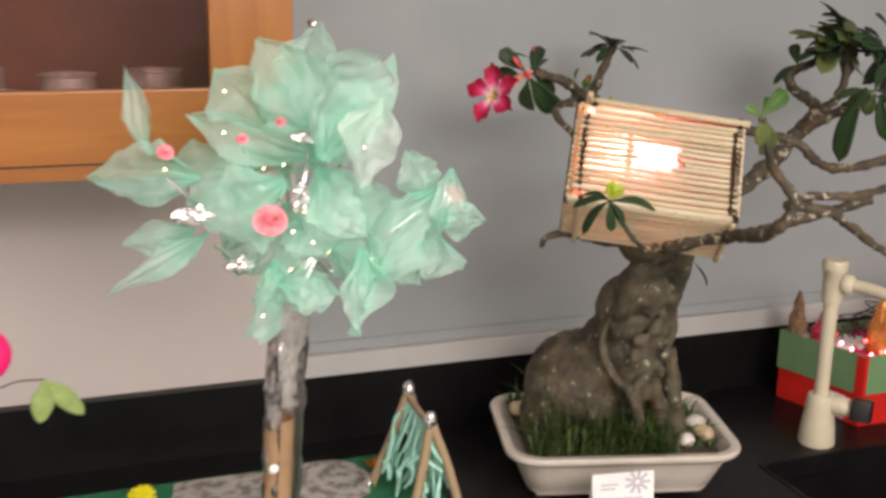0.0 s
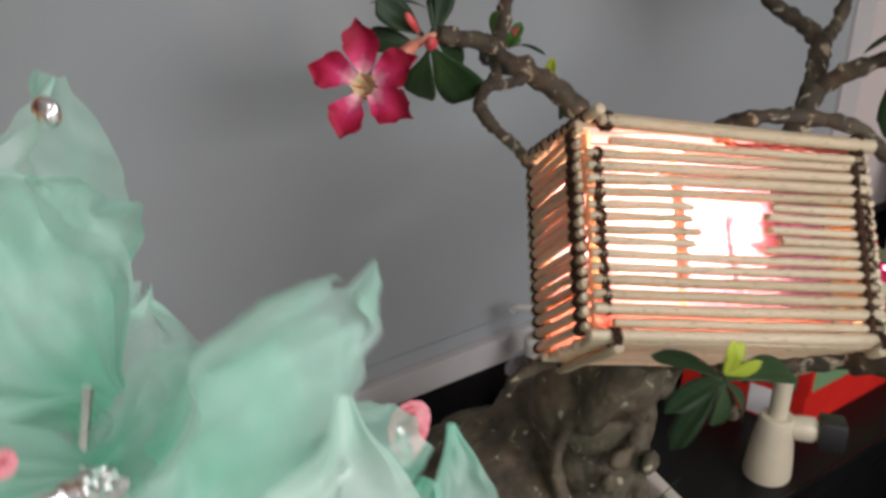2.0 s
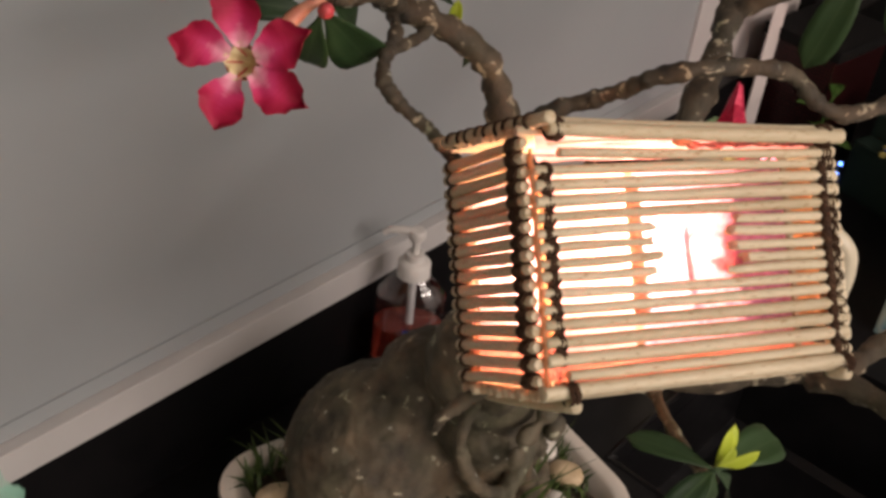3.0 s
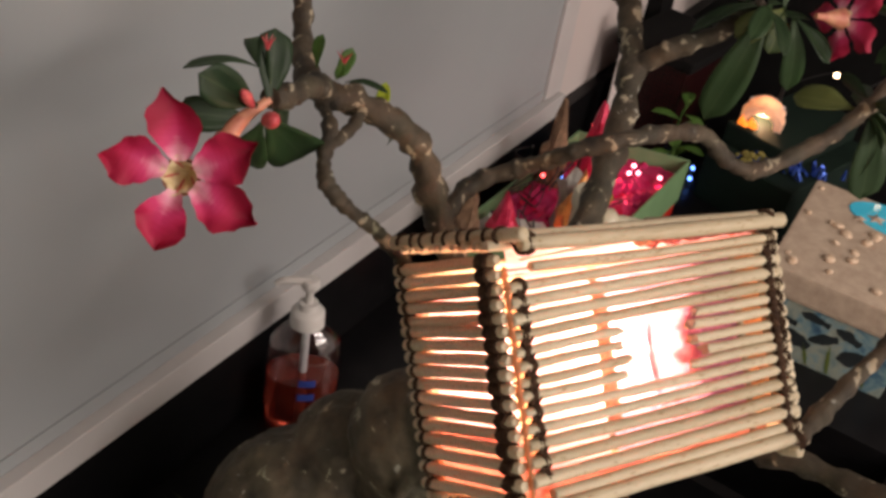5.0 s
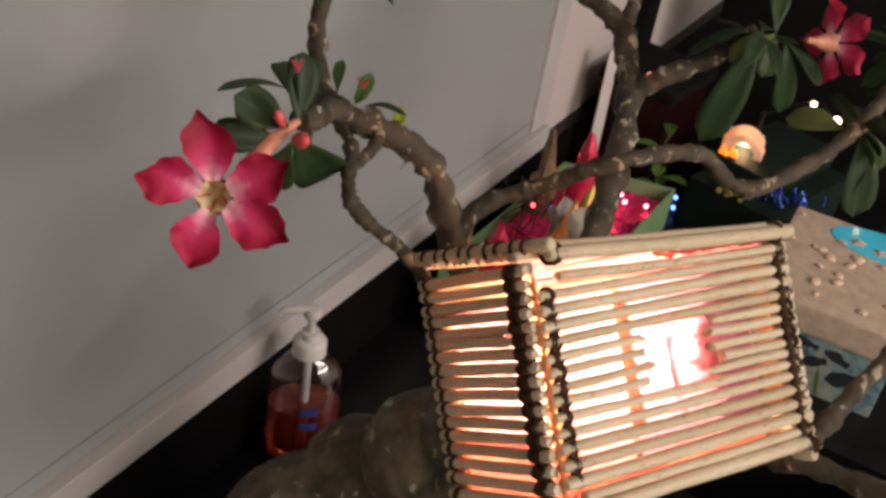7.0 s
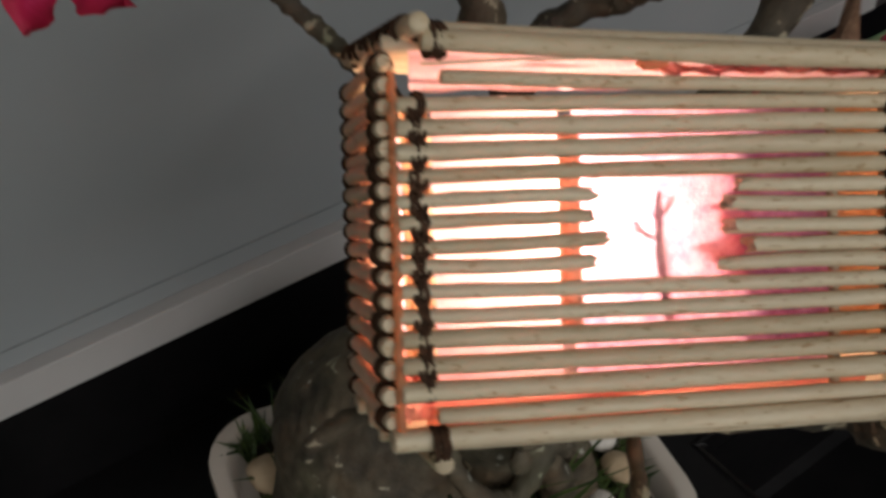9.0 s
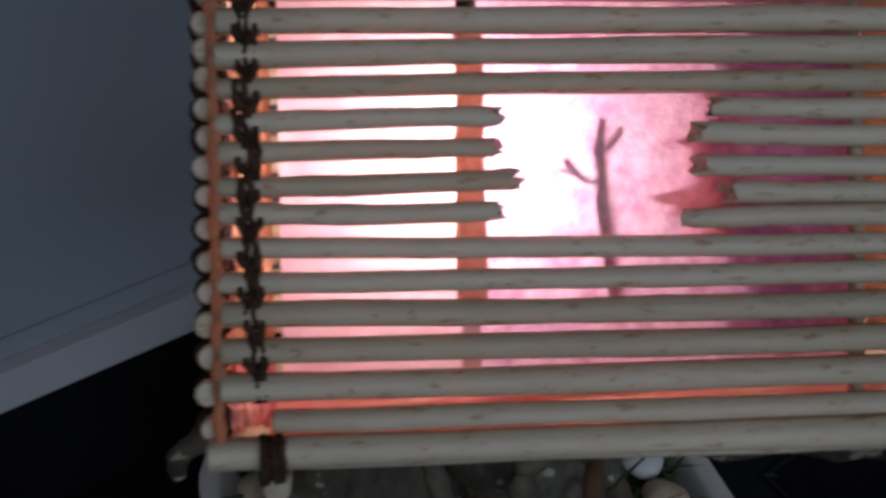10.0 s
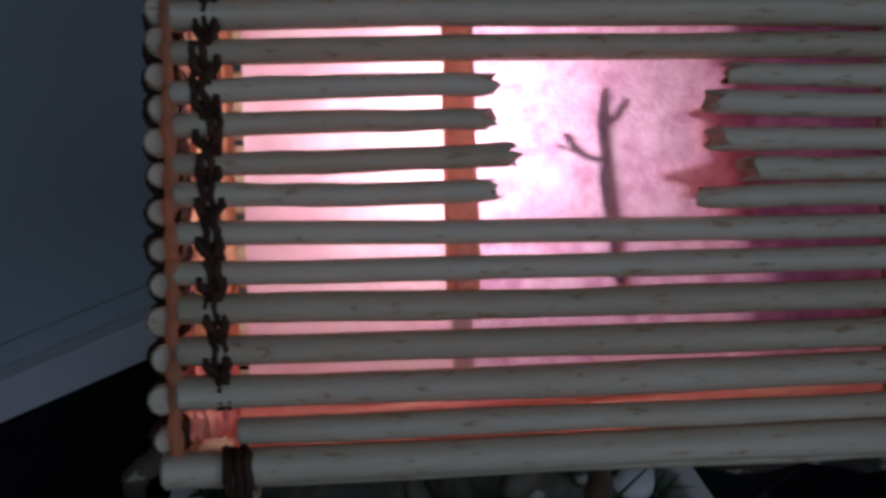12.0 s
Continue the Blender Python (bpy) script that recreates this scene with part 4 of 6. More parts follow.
for base, tip, up, which in (((0.768, 1.396, 1.580), (0.737, 1.416, 1.606), (0.15, 0.1, 1.0), 2), ((0.762, 1.388, 1.562), (0.779, 1.398, 1.603), (-0.5, -0.75, 0.2), 0), ((0.752, 1.388, 1.566), (0.714, 1.393, 1.596), FACING, 0),
                             ((0.752, 1.392, 1.556), (0.716, 1.412, 1.566), FACING, 1), ((0.757, 1.386, 1.558), (0.807, 1.388, 1.500), (-0.75, -0.45, 0.35), 0), ((0.766, 1.390, 1.562), (0.814, 1.404, 1.522), (-0.45, -0.65, 0.7), 0),
                             ((0.757, 1.388, 1.553), (0.762, 1.412, 1.500), (-0.8, -0.6, 0.0), 1), ((0.772, 1.392, 1.568), (0.796, 1.425, 1.590), (-0.3, -0.5, 0.8), 1)):
    d = Vector(tip) - Vector(base)
    leaf(limb_l, base, d, "dark" if which > 1 else "broad", d.length / (0.8 * (0.078, 0.064, 0.086, 0.07)[which]), up, which)
tuft(limb_r2, (1.31, 1.41, 1.588), (0.0, -0.2, 1), 9, size=1.2, spread=1.35, droop=0.15)
tuft(limb_r2, (1.315, 1.405, 1.60), (0.1, -0.4, 1), 12, "olive", size=1.15, spread=1.3, droop=0.25)
tuft(limb_r2, (1.335, 1.395, 1.612), (0.4, -0.2, 0.8), 10, size=1.25, spread=1.4, droop=0.2)
tuft(limb_r2, (1.345, 1.385, 1.62), (0.4, -0.4, 0.8), 12, "olive", size=1.15, spread=1.3, droop=0.3)
tuft(limb_r2, (1.38, 1.36, 1.60), (0.5, -0.4, 0.5), 14, size=1.25, spread=1.4, droop=0.5)
tuft(limb_r2, (1.27, 1.44, 1.565), (-0.5, -0.3, 0.6), 3, size=0.9, spread=1.3, droop=0.3)
tuft(limb_r3, (1.245, 1.235, 1.545), (0.2, -0.2, 0.9), 8, size=0.95, spread=1.3, droop=0.4)
tuft(limb_r1, (1.265, 1.120, 1.488), (0.4, -0.5, 0.2), 6, size=0.9, spread=1.3, droop=0.9)
tuft(limb_r1, (1.36, 1.11, 1.53), (0.6, -0.3, 0.6), 14, size=1.2, spread=1.4, droop=0.5)
for d, k, s in (((0.75, 0.0, 0.65), "light", 1.0), ((0.35, -0.1, -0.8), "olive", 0.85), ((0.1, -0.1, -0.9), "olive", 0.7), ((-0.5, 0, 0.3), "light", 0.5), ((0.5, 0.1, 0.9), "light", 0.7)):
    leaf(limb_u, (0.830, 0.924, 1.559), d, k, s, (-0.3, -0.9, 0.3))
for d, k, s in (((-0.75, -0.1, 0.35), "dark", 0.72), ((-0.6, 0.0, -0.25), "dark", 0.78), ((0.85, -0.2, 0.05), "dark", 0.95), ((0.45, -0.4, -0.4), "dark", 0.6), ((0.0, -0.2, -0.9), "dark", 0.55), ((-0.2, 0.4, 0.2), "dark", 0.6)):
    leaf(limb_s, (0.717, 1.05, 1.444), d, k, s, (-0.3, -0.3, 1))
for d in ((0.1, -0.1, 1), (0.5, 0.0, 0.6), (-0.2, -0.3, 0.7), (0.3, -0.5, 0.4)):
    leaf(limb_s, (0.717, 1.05, 1.447), d, "young", 0.9, (-0.4, -0.8, 0.2))
leaf(limb_c, (0.935, 1.20, 1.315), (0.6, -0.2, -0.5), "dark", 0.7)


def flower(parent, p, normal, spin, size=1.0, turns=(0, 0, 0, 0, 0), lengths=(1, 1, 1, 1, 1)):
    """A five-petalled desert rose with a yellow funnel."""
    n = Vector(normal).normalized()
    m = frame_of(p, n.orthogonal(), n)
    m = INV @ m @ pose(0, 0, 0, 0, 0, spin) @ Matrix.Diagonal((size, size, size, 1))
    bm = bmesh.new()
    lathe(bm, [(0.0, -0.034), (0.003, -0.034), (0.0042, -0.022), (0.0095, -0.006), (0.0118, 0.0015), (0.0110, 0.0015), (0.0088, -0.006), (0.0038, -0.020), (0.0, -0.022)], 20)
    f = part("flower", bm, M_BUD, parent, "rose-pink five-petalled flower with a yellow throat")
    f.matrix_basis = m
    bm = bmesh.new()
    n_ring = 30
    loops = []
    for r0, z0 in ((0.0112, 0.0034), (0.0092, 0.0012), (0.0070, -0.0050), (0.0042, -0.0125), (0.0012, -0.0175)):
        loops.append([bm.verts.new((r0 * (1 + 0.16 * math.cos(5 * (2 * math.pi * k / n_ring))) * math.cos(2 * math.pi * k / n_ring), r0 * (1 + 0.16 * math.cos(5 * (2 * math.pi * k / n_ring))) * math.sin(2 * math.pi * k / n_ring), z0)) for k in range(n_ring)])
    for a, b in zip(loops, loops[1:]):
        for k in range(n_ring):
            bm.faces.new((a[k], a[(k + 1) % n_ring], b[(k + 1) % n_ring], b[k]))
    bm.faces.new(loops[-1])
    throat = part("throat", bm, M_THROAT, f, "yellow flower throat")
    bm = bmesh.new()
    for k in range(5):
        ang = k * 1.2566 + 0.2
        c, d = math.cos(ang), math.sin(ang)
        tube(bm, [(0.0096 * c, 0.0096 * d, 0.0026), (0.0072 * c, 0.0072 * d, -0.0032), (0.0040 * c, 0.0040 * d, -0.0118)], [0.0004, 0.0007, 0.0005], 5)
    part("nectar_lines", bm, M_BUDR, throat, "thin red lines in the throat")
    for k in range(5):
        bm = bmesh.new()
        rows = []
        for i in range(15):
            t = i / 14
            w = 0.0044 + 0.0114 * math.sin(min(1, t / 0.58) * math.pi / 2) ** 1.2
            if t > 0.58:
                w *= max(0.0, 1 - ((t - 0.58) / 0.42) ** 2.0) ** 0.9
            w = max(w, 0.0003)
            x = 0.0090 + (0.0375 * t + (0.0030 if i == 14 else 0)) * lengths[k]
            skew = 0.0052 * t ** 3 + 0.0012 * math.sin(2.2 * t + 1.9 * k)
            row = []
            for q in range(9):
                u = q / 4 - 1
                frill = 0.0016 * abs(u) ** 3 * math.sin(17 * t + 2.3 * k + 3 * u) * min(1, 2 * t)
                row.append(bm.verts.new((x + 0.0007 * abs(u) ** 4 * math.sin(31 * t + k), skew + w * u * (1 + 0.035 * math.sin(23 * t + 5 * k) * abs(u)), 0.0035 + 0.006 * math.sin(t * 2.1) + (0.0032 * u * u - 0.001) * (1 + t) + 0.0012 * math.sin(4 * u + 5 * t + k) + frill)))
            rows.append(row)
        for a, b in zip(rows, rows[1:]):
            for q in range(8):
                bm.faces.new((a[q], b[q], b[q + 1], a[q + 1]))
        pt = part("petal", bm, M_PETAL, f)
        pt.matrix_basis = pose(0, 0, 0, 0, 0, 72 * k + turns[k]) @ pose(0, 0, 0, 0, rnd.uniform(-5, 5), 0)
    return f


flower(limb_l, (0.7115, 1.4075, 1.5275), (-0.78, -0.47, 0.41), 12, 0.98, (9, -6, -5, -15, 2), (1.06, 1.04, 1.06, 0.92, 0.90))
flower(limb_r3, (1.266, 1.178, 1.546), (0.80, -0.57, -0.12), 10, 0.82)
BROWSE = (-0.75, -0.36, 0.55)
for parent, base, tip, up, kind, which in ((limb_r3, (1.236, 1.232, 1.548), (1.177, 1.233, 1.461), BROWSE, "dark", 2), (limb_r3, (1.246, 1.210, 1.541), (1.250, 1.167, 1.517), (-0.3, -0.3, 0.9), "dark", 1), (limb_r3, (1.246, 1.212, 1.541), (1.225, 1.183, 1.494), BROWSE, "dark", 3),
                                           (limb_r3, (1.244, 1.222, 1.545), (1.214, 1.246, 1.521), BROWSE, "olive", 1), (limb_r3, (1.244, 1.220, 1.542), (1.224, 1.215, 1.513), (-0.8, -0.5, 0.3), "olive", 1), (limb_r3, (1.244, 1.222, 1.545), (1.262, 1.232, 1.590), BROWSE, "dark", 0),
                                           (limb_r1, (1.262, 1.124, 1.484), (1.237, 1.092, 1.410), BROWSE, "dark", 0), (limb_r1, (1.256, 1.136, 1.478), (1.246, 1.187, 1.484), (-0.5, -0.2, 0.8), "olive", 0), (limb_r1, (1.262, 1.124, 1.484), (1.267, 1.096, 1.440), BROWSE, "olive", 1),
                                           (limb_r1, (1.266, 1.122, 1.476), (1.250, 1.104, 1.430), BROWSE, "dark", 3)):
    d = Vector(tip) - Vector(base)
    leaf(parent, base, d, kind, d.length / (0.8 * {"dark": (0.078, 0.064, 0.086, 0.07), "olive": (0.070, 0.060, 0.075)}[kind][which]), up, which)
bm = bmesh.new()
tube(bm, spline([(0.765, 1.39, 1.565), (0.745, 1.395, 1.556), (0.728, 1.398, 1.541)], 4), [0.003, 0.003, 0.0035, 0.004, 0.005, 0.0055, 0.006, 0.006, 0.006], 8)
grown("flower_stem", bm, M_BUD, limb_l, "salmon-pink flower tube")
for p, ahead in (((0.757, 1.386, 1.556), (-0.35, -0.5, 0.35)), ((0.745, 1.386, 1.570), (-0.55, -0.2, 0.6))):
    bm = bmesh.new()
    lathe(bm, [(0.0, 0.0), (0.0032, 0.0), (0.0055, 0.012), (0.0062, 0.02), (0.004, 0.028), (0.0, 0.032)], 12, frame_of((0, 0, 0), (1, 0, 0), (0, 0, 1)))
    bb = part("bud", bm, M_BUDR, limb_l, "closed pink flower bud")
    bb.matrix_basis = INV @ frame_of(p, Vector(ahead).orthogonal(), ahead) @ Matrix.Diagonal((0.85, 0.85, 0.75, 1) if p[0] > 0.75 else (0.55, 0.55, 0.8, 1))


def star_bud(parent, p, size=1.0):
    bm = bmesh.new()
    for k in range(6):
        a = k * 1.047
        tube(bm, [(0, 0, 0), (0.002 * math.cos(a), 0.002 * math.sin(a), 0.006), (0.0065 * math.cos(a), 0.0065 * math.sin(a), 0.013)], [0.0016, 0.0013, 0.0003], 5)
    o = part("bud", bm, M_BUDR, parent, "starry red sepals")
    o.matrix_basis = INV @ pose(*p) @ Matrix.Diagonal((size, size, size, 1))


star_bud(limb_l, (0.768, 1.396, 1.594), 0.62)
star_bud(limb_b, (0.866, 1.410, 1.545), 0.75)
bm = bmesh.new()
tube(bm, spline([(0.766, 1.39, 1.566), (0.768, 1.394, 1.58), (0.768, 1.396, 1.594)], 4), 0.0014, 6)
grown("flower_stem", bm, M_LEAF, limb_l, "thin green bud stalk")
for d, sz in (((0.2, -0.3, 0.9), 0.55), ((-0.3, -0.4, 0.6), 0.45), ((0.5, -0.2, 0.5), 0.4)):
    leaf(limb_b, (0.862, 1.412, 1.535), d, "light", sz, (-0.6, -0.6, 0.3))

# ---- lantern house of bamboo sticks, wedged into the branches ----
HU, HV = Vector((0.884, -0.4577, -0.0948)).normalized(), Vector((0.3531, 0.5210, 0.7771))
HV = (HV - HU * HV.dot(HU)).normalized()
HW = HV.cross(HU)
HM = Matrix((HU, HW, HV)).transposed().to_4x4()
HM.translation = (0.7113, 1.1492, 1.4290)
house = thing("lantern_house", HM, "small bamboo stick lantern house glowing from within", "lantern")
W, D, H = 0.216, 0.110, 0.139


def stick(a, b, r=0.003, parent=house, ragged=False, bow=0.0008, material=M_STICK, name="stick", swell=0.0, deep=1.0):
    a, b = Vector(a), Vector(b)
    n = 7
    sway = Vector((rnd.uniform(-1, 1), rnd.uniform(-1, 1), rnd.uniform(-1, 1))) * bow
    pts = [a.lerp(b, i / n) + (sway * math.sin(math.pi * i / n) + Vector((rnd.uniform(-1, 1), rnd.uniform(-1, 1), rnd.uniform(-1, 1))) * bow * 0.25) for i in range(n + 1)]
    taper = swell + rnd.uniform(-0.06, 0.06)
    rr = [r * (1 + 0.06 * rnd.uniform(-1, 1) + taper * (i / n - 0.5) * 2) for i in range(n + 1)]
    d = (b - a).normalized()
    pts = [pts[0], pts[0] + d * 0.0008] + pts[1:-1] + [pts[-1] - d * 0.0008, pts[-1]]
    rr = [rr[0] * 0.8] + rr + [rr[-1] * 0.8]
    bm = bmesh.new()
    tube(bm, pts, rr, 10)
    for v in bm.verts:
        v.co.y = a.y + (v.co.y - a.y) * deep
    if ragged:
        for v in bm.verts:
            if (v.co - b).length < r * 1.6:
                v.co += d * rnd.uniform(-0.0035, 0.003)
    return part(name, bm, material, parent)


def ring(bm, p, axis, r, wire, tilt=0.0, span=360, turn=0.0, side=(0, 1, 0)):
    """One turn of binding round a stick."""
    ax = Vector(axis).normalized()
    s = Vector(side)
    s = (s - ax * s.dot(ax)).normalized()
    w = ax.cross(s)
    k = 14
    pts = [Vector(p) + (s * math.cos(a) + w * math.sin(a)) * r + ax * tilt * math.sin(a) for a in [math.radians(turn + span * i / k) for i in range(k + 1)]]
    tube(bm, pts, wire, 6)


FRONT = [(0.0000, 0.0004, 0.0042), (0.0085, 0.0082, 0.0030), (0.0180, 0.0178, 0.0038), (0.0276, 0.0266, 0.0034), (0.0376, 0.0363, 0.0034), (0.0458, 0.0457, 0.0029), (0.0554, 0.0530, 0.0028),
         (0.0976, 0.0993, 0.0031), (0.1064, 0.1078, 0.0037), (0.1157, 0.1167, 0.0036), (0.1241, 0.1242, 0.0029)]
LEFT_SHORT = ((0.0645, 0.0640, 0.0797), (0.0716, 0.0729, 0.0845), (0.0803, 0.0815, 0.0801), (0.0884, 0.0899, 0.0798))
RIGHT_SHORT = ((0.0612, 0.0604, 0.1297), (0.0683, 0.0676, 0.1415), (0.0758, 0.0749, 0.1333), (0.0853, 0.0838, 0.1327), (0.0921, 0.0916, 0.1378))
for i, (zl, zr, r) in enumerate(FRONT):
    x0 = -0.0015 if i == 0 else (0.0160 if i == 1 else 0.0030 + rnd.uniform(-0.0008, 0.0008))
    stick((x0, 0.003, zl), (W + rnd.uniform(-0.001, 0.002), 0.003, zr), r * (1.10 if 1 < i < 7 else 1.05), deep=1.35, swell=0.05)
stick((0.0205, 0.0025, 0.1345), (W + 0.001, 0.0025, 0.1304), 0.0030, deep=1.3)
for zl, zr, x1 in LEFT_SHORT:
    stick((0.0030 + rnd.uniform(-0.0008, 0.0008), 0.003, zl), (x1 - 0.0014, 0.003, zr), 0.0030, ragged=True, deep=1.3)
for z0, z1, x0 in RIGHT_SHORT:
    stick((W + 0.001, 0.003, z1), (x0 + 0.0012, 0.003, z0), 0.0031, ragged=True, deep=1.3)
# side panels, corner posts, floor, back and roof
SIDE_Z = [0.0066, 0.0164, 0.0257, 0.0348, 0.0433, 0.0516, 0.0606, 0.0693, 0.0770, 0.0850, 0.0930, 0.1008, 0.1083, 0.1158, 0.1238, 0.1319, 0.1402]
for i, z in enumerate(SIDE_Z):
    stick((-0.0005 + rnd.uniform(-0.0006, 0.0006), 0.0042 + rnd.uniform(-0.0014, 0.0014), z), (-0.0010, D + 0.003, z + rnd.uniform(-0.0008, 0.0008)), 0.0036 + rnd.uniform(-0.0002, 0.0002), swell=0.06)
for i in range(16):
    z = 0.010 + i * 0.0083
    stick((W - 0.001, -0.0005, z - 0.003), (W - 0.001, D + 0.003, z - 0.002), 0.0031)
    stick((0.002, D, z), (W - 0.002, D, z), 0.0034)
for x, y in ((W - 0.008, 0.0085), (0.0055, D - 0.006), (W - 0.008, D - 0.006)):
    stick((x, y, -0.004), (x, y, H - 0.004), 0.0032)
stick((0.0712, 0.0085, 0.036), (0.0712, 0.0085, 0.120), 0.0042, material=M_STRUT)
stick((0.182, 0.0085, 0.0), (0.182, 0.0085, 0.13), 0.0022)
for x in (0.017, W - 0.006):
    stick((x, -0.003, -0.0085), (x, D + 0.004, -0.0085), 0.0036)
for i in range(14):
    y = 0.006 + i * 0.0079
    stick((rnd.uniform(-0.003, 0.002), y + 0.001, -0.0018), (W + rnd.uniform(-0.002, 0.002), y + 0.001, -0.0030), 0.0035)
    if i:
        stick((rnd.uniform(0.0, 0.004), y, 0.1480 + 0.0004 * i), (W + rnd.uniform(-0.002, 0.003), y, 0.1395 + 0.0004 * i), 0.0033)
stick((0.0110, -0.0090, 0.1525), (0.0010, D + 0.006, 0.1575), 0.0042)
stick((W - 0.006, -0.002, 0.1445), (W - 0.005, D + 0.004, 0.150), 0.0038)
stick((0.0125, -0.0010, 0.1478), (W + 0.0065, -0.0010, 0.1405), 0.0046)
stick((0.0135, 0.0052, 0.1515), (W + 0.004, 0.0052, 0.1445), 0.0040)
stick((0.0130, 0.0010, 0.1390), (0.1030, 0.0010, 0.1408), 0.0007)
# dried glue and tissue squeezed out of the corner between the two panels, tinted orange for the glow there
bm = bmesh.new()
glue = [(0.0022 + 0.0012 * noise.noise(Vector((k * 0.31, 3, 0))), 0.0016 + 0.0010 * noise.noise(Vector((k * 0.37, 9, 0))), 0.002 + 0.0017 * k) for k in range(80)]
tube(bm, glue, [0.0016 * (1 + 0.75 * noise.noise(Vector((k * 0.47, 1, 5)))) for k in range(80)], 8, 0.3)
part("corner_glue", bm, M_POST, house, "lumpy glue along the corner, tinted for the lantern glow")
bm = bmesh.new()
for v in ball(bm, (0.1035, 0.0010, 0.1390), 0.0040, 3, (1.6, 0.8, 0.7)):
    v.co += Vector((1, 0.5, 1)) * 0.0012 * noise.noise(v.co * 420)
part("glue_lump", bm, M_POST, house, "lump of orange glue under the roof edge")
# scalloped tissue wound round the roof's side stick
for k in range(9):
    bm = bmesh.new()
    ring(bm, (0.0090 - 0.00094 * k, 0.010 + 0.0118 * k, 0.1532 + 0.0005 * k), (0, 1, 0.04), 0.0046, 0.0011, 0.0012 * (-1) ** k, 300, 30 + 20 * (k % 3))
    part("twine_wrap", bm, M_BIND, house, "dark brown binding twine")


def coil(name, m, r, turns, pitch, wire, parent=house, seed=0):
    """Twine wound round the x axis, as one length."""
    rr = random.Random(seed)
    bm = bmesh.new()
    k = 12 * turns
    tube(bm, [(pitch * (i / 12 - turns / 2) + 0.0005 * rr.uniform(-1, 1), r * math.cos(i * math.pi / 6) * (1 + 0.06 * rr.uniform(-1, 1)), r * math.sin(i * math.pi / 6) * (1 + 0.06 * rr.uniform(-1, 1))) for i in range(k + 1)], wire, 6)
    o = part(name, bm, M_BIND, parent, "dark brown binding twine")
    o.matrix_basis = m
    return o


side_twine = [coil("twine_wrap", pose(-0.0004, 0.0160, SIDE_Z[k], 0, 0, 90), 0.0039, 5, 0.0022, 0.0013, seed=k) for k in range(3)]
for i in range(3, len(SIDE_Z)):
    share("twine_wrap", side_twine[i % 3], pose(-0.0004, 0.0160 + rnd.uniform(-0.0010, 0.0010), SIDE_Z[i], rnd.uniform(0, 360), 0, 90 + rnd.uniform(-8, 8)), house)
front_z = [a for a, b, r in FRONT[2:7]] + [a for a, b, c in LEFT_SHORT] + [a for a, b, r in FRONT[7:]]
front_x = [0.0128, 0.0124, 0.0120, 0.0116] + [0.0110] * 9
front_twine = [coil("twine_loop", pose(front_x[k], 0.003, front_z[k] + 0.0003, 0, 0, rnd.uniform(-14, 14)), 0.0042, 2, 0.0020, 0.0010, seed=10 + k) for k in range(3)]
for i, z in enumerate(front_z):
    if i > 2:
        share("twine_loop", front_twine[i % 3], pose(front_x[i] + 0.0008 * math.sin(i * 2.1), 0.003, z + 0.0003, rnd.uniform(0, 360), 0, rnd.uniform(-18, 18)), house)
for i, (za, zb) in enumerate(zip(front_z, front_z[1:])):
    for side in (-1, 1):
        bm = bmesh.new()
        xa, xb = front_x[i] + side * rnd.uniform(0.0002, 0.0010), front_x[i + 1] + side * rnd.uniform(0.0020, 0.0032)
        tube(bm, [(xa, -0.0010, za + 0.0012), (xa, 0.0004, za + 0.0032), ((xa + xb) / 2, 0.0012, (za + zb) / 2), (xb, 0.0004, zb - 0.0032), (xb, -0.0010, zb - 0.0012)], [0.0008, 0.0011, 0.0013, 0.0011, 0.0008], 6)
        part("twine_cross", bm, M_BIND, house, "dark brown binding twine")
back_twine = coil("twine_wrap", pose(-0.0012, D - 0.006, SIDE_Z[0], 0, 0, 90), 0.0037, 2, 0.0022, 0.0010, seed=31)
for z in SIDE_Z[1:]:
    share("twine_wrap", back_twine, pose(-0.0012, D - 0.006, z, rnd.uniform(0, 360), 0, 90), house)
end_z = [b for a, b, r in FRONT[1:]] + [b for a, b, c in RIGHT_SHORT] + [0.1304]
end_twine = [coil("twine_wrap", pose(W - 0.0052, 0.003, end_z[k], 0, 0, rnd.uniform(-6, 6)), 0.0041, 3, 0.0026, 0.0009, seed=70 + k) for k in range(3)]
for i, z in enumerate(end_z):
    if i > 2:
        share("twine_wrap", end_twine[i % 3], pose(W - 0.0052, 0.003, z, rnd.uniform(0, 360), 0, rnd.uniform(-9, 9)), house)
# twisted dark cord put in for the shaded band beside the wraps
for side in (-1, 1):
    bm = bmesh.new()
    tube(bm, [(W - 0.0112 + 0.0014 * side * math.cos(i * 0.75), -0.0002 - 0.0012 * side * math.sin(i * 0.75), 0.006 + 0.001 * i) for i in range(120)], 0.0021, 6)
    part("corner_lashing", bm, M_BIND, house, "dark brown cord standing in for the shaded band at the corner")
for x, z, seed in ((0.0160, -0.002, 1), (W - 0.005, -0.002, 2), (0.0180, 0.1480, 3), (W - 0.006, 0.1415, 4)):
    coil("twine_lashing", pose(x, 0.002, z, 0, 0, 6 * seed), 0.0064, 3, 0.0022, 0.0012, seed=50 + seed)


def sheet(name, x0, x1, z0, z1, y, material, label, waves=0.0012, ragged=0.0, side=False):
    bm = bmesh.new()
    nx, nz = 16, 20
    g = []
    for i in range(nx + 1):
        col = []
        for j in range(nz + 1):
            rag = ragged * (1 - i / nx) * (noise.noise(Vector((j * 0.31, 3, x0 * 50))) + 0.5 * noise.noise(Vector((j * 0.9, 7, 1))))
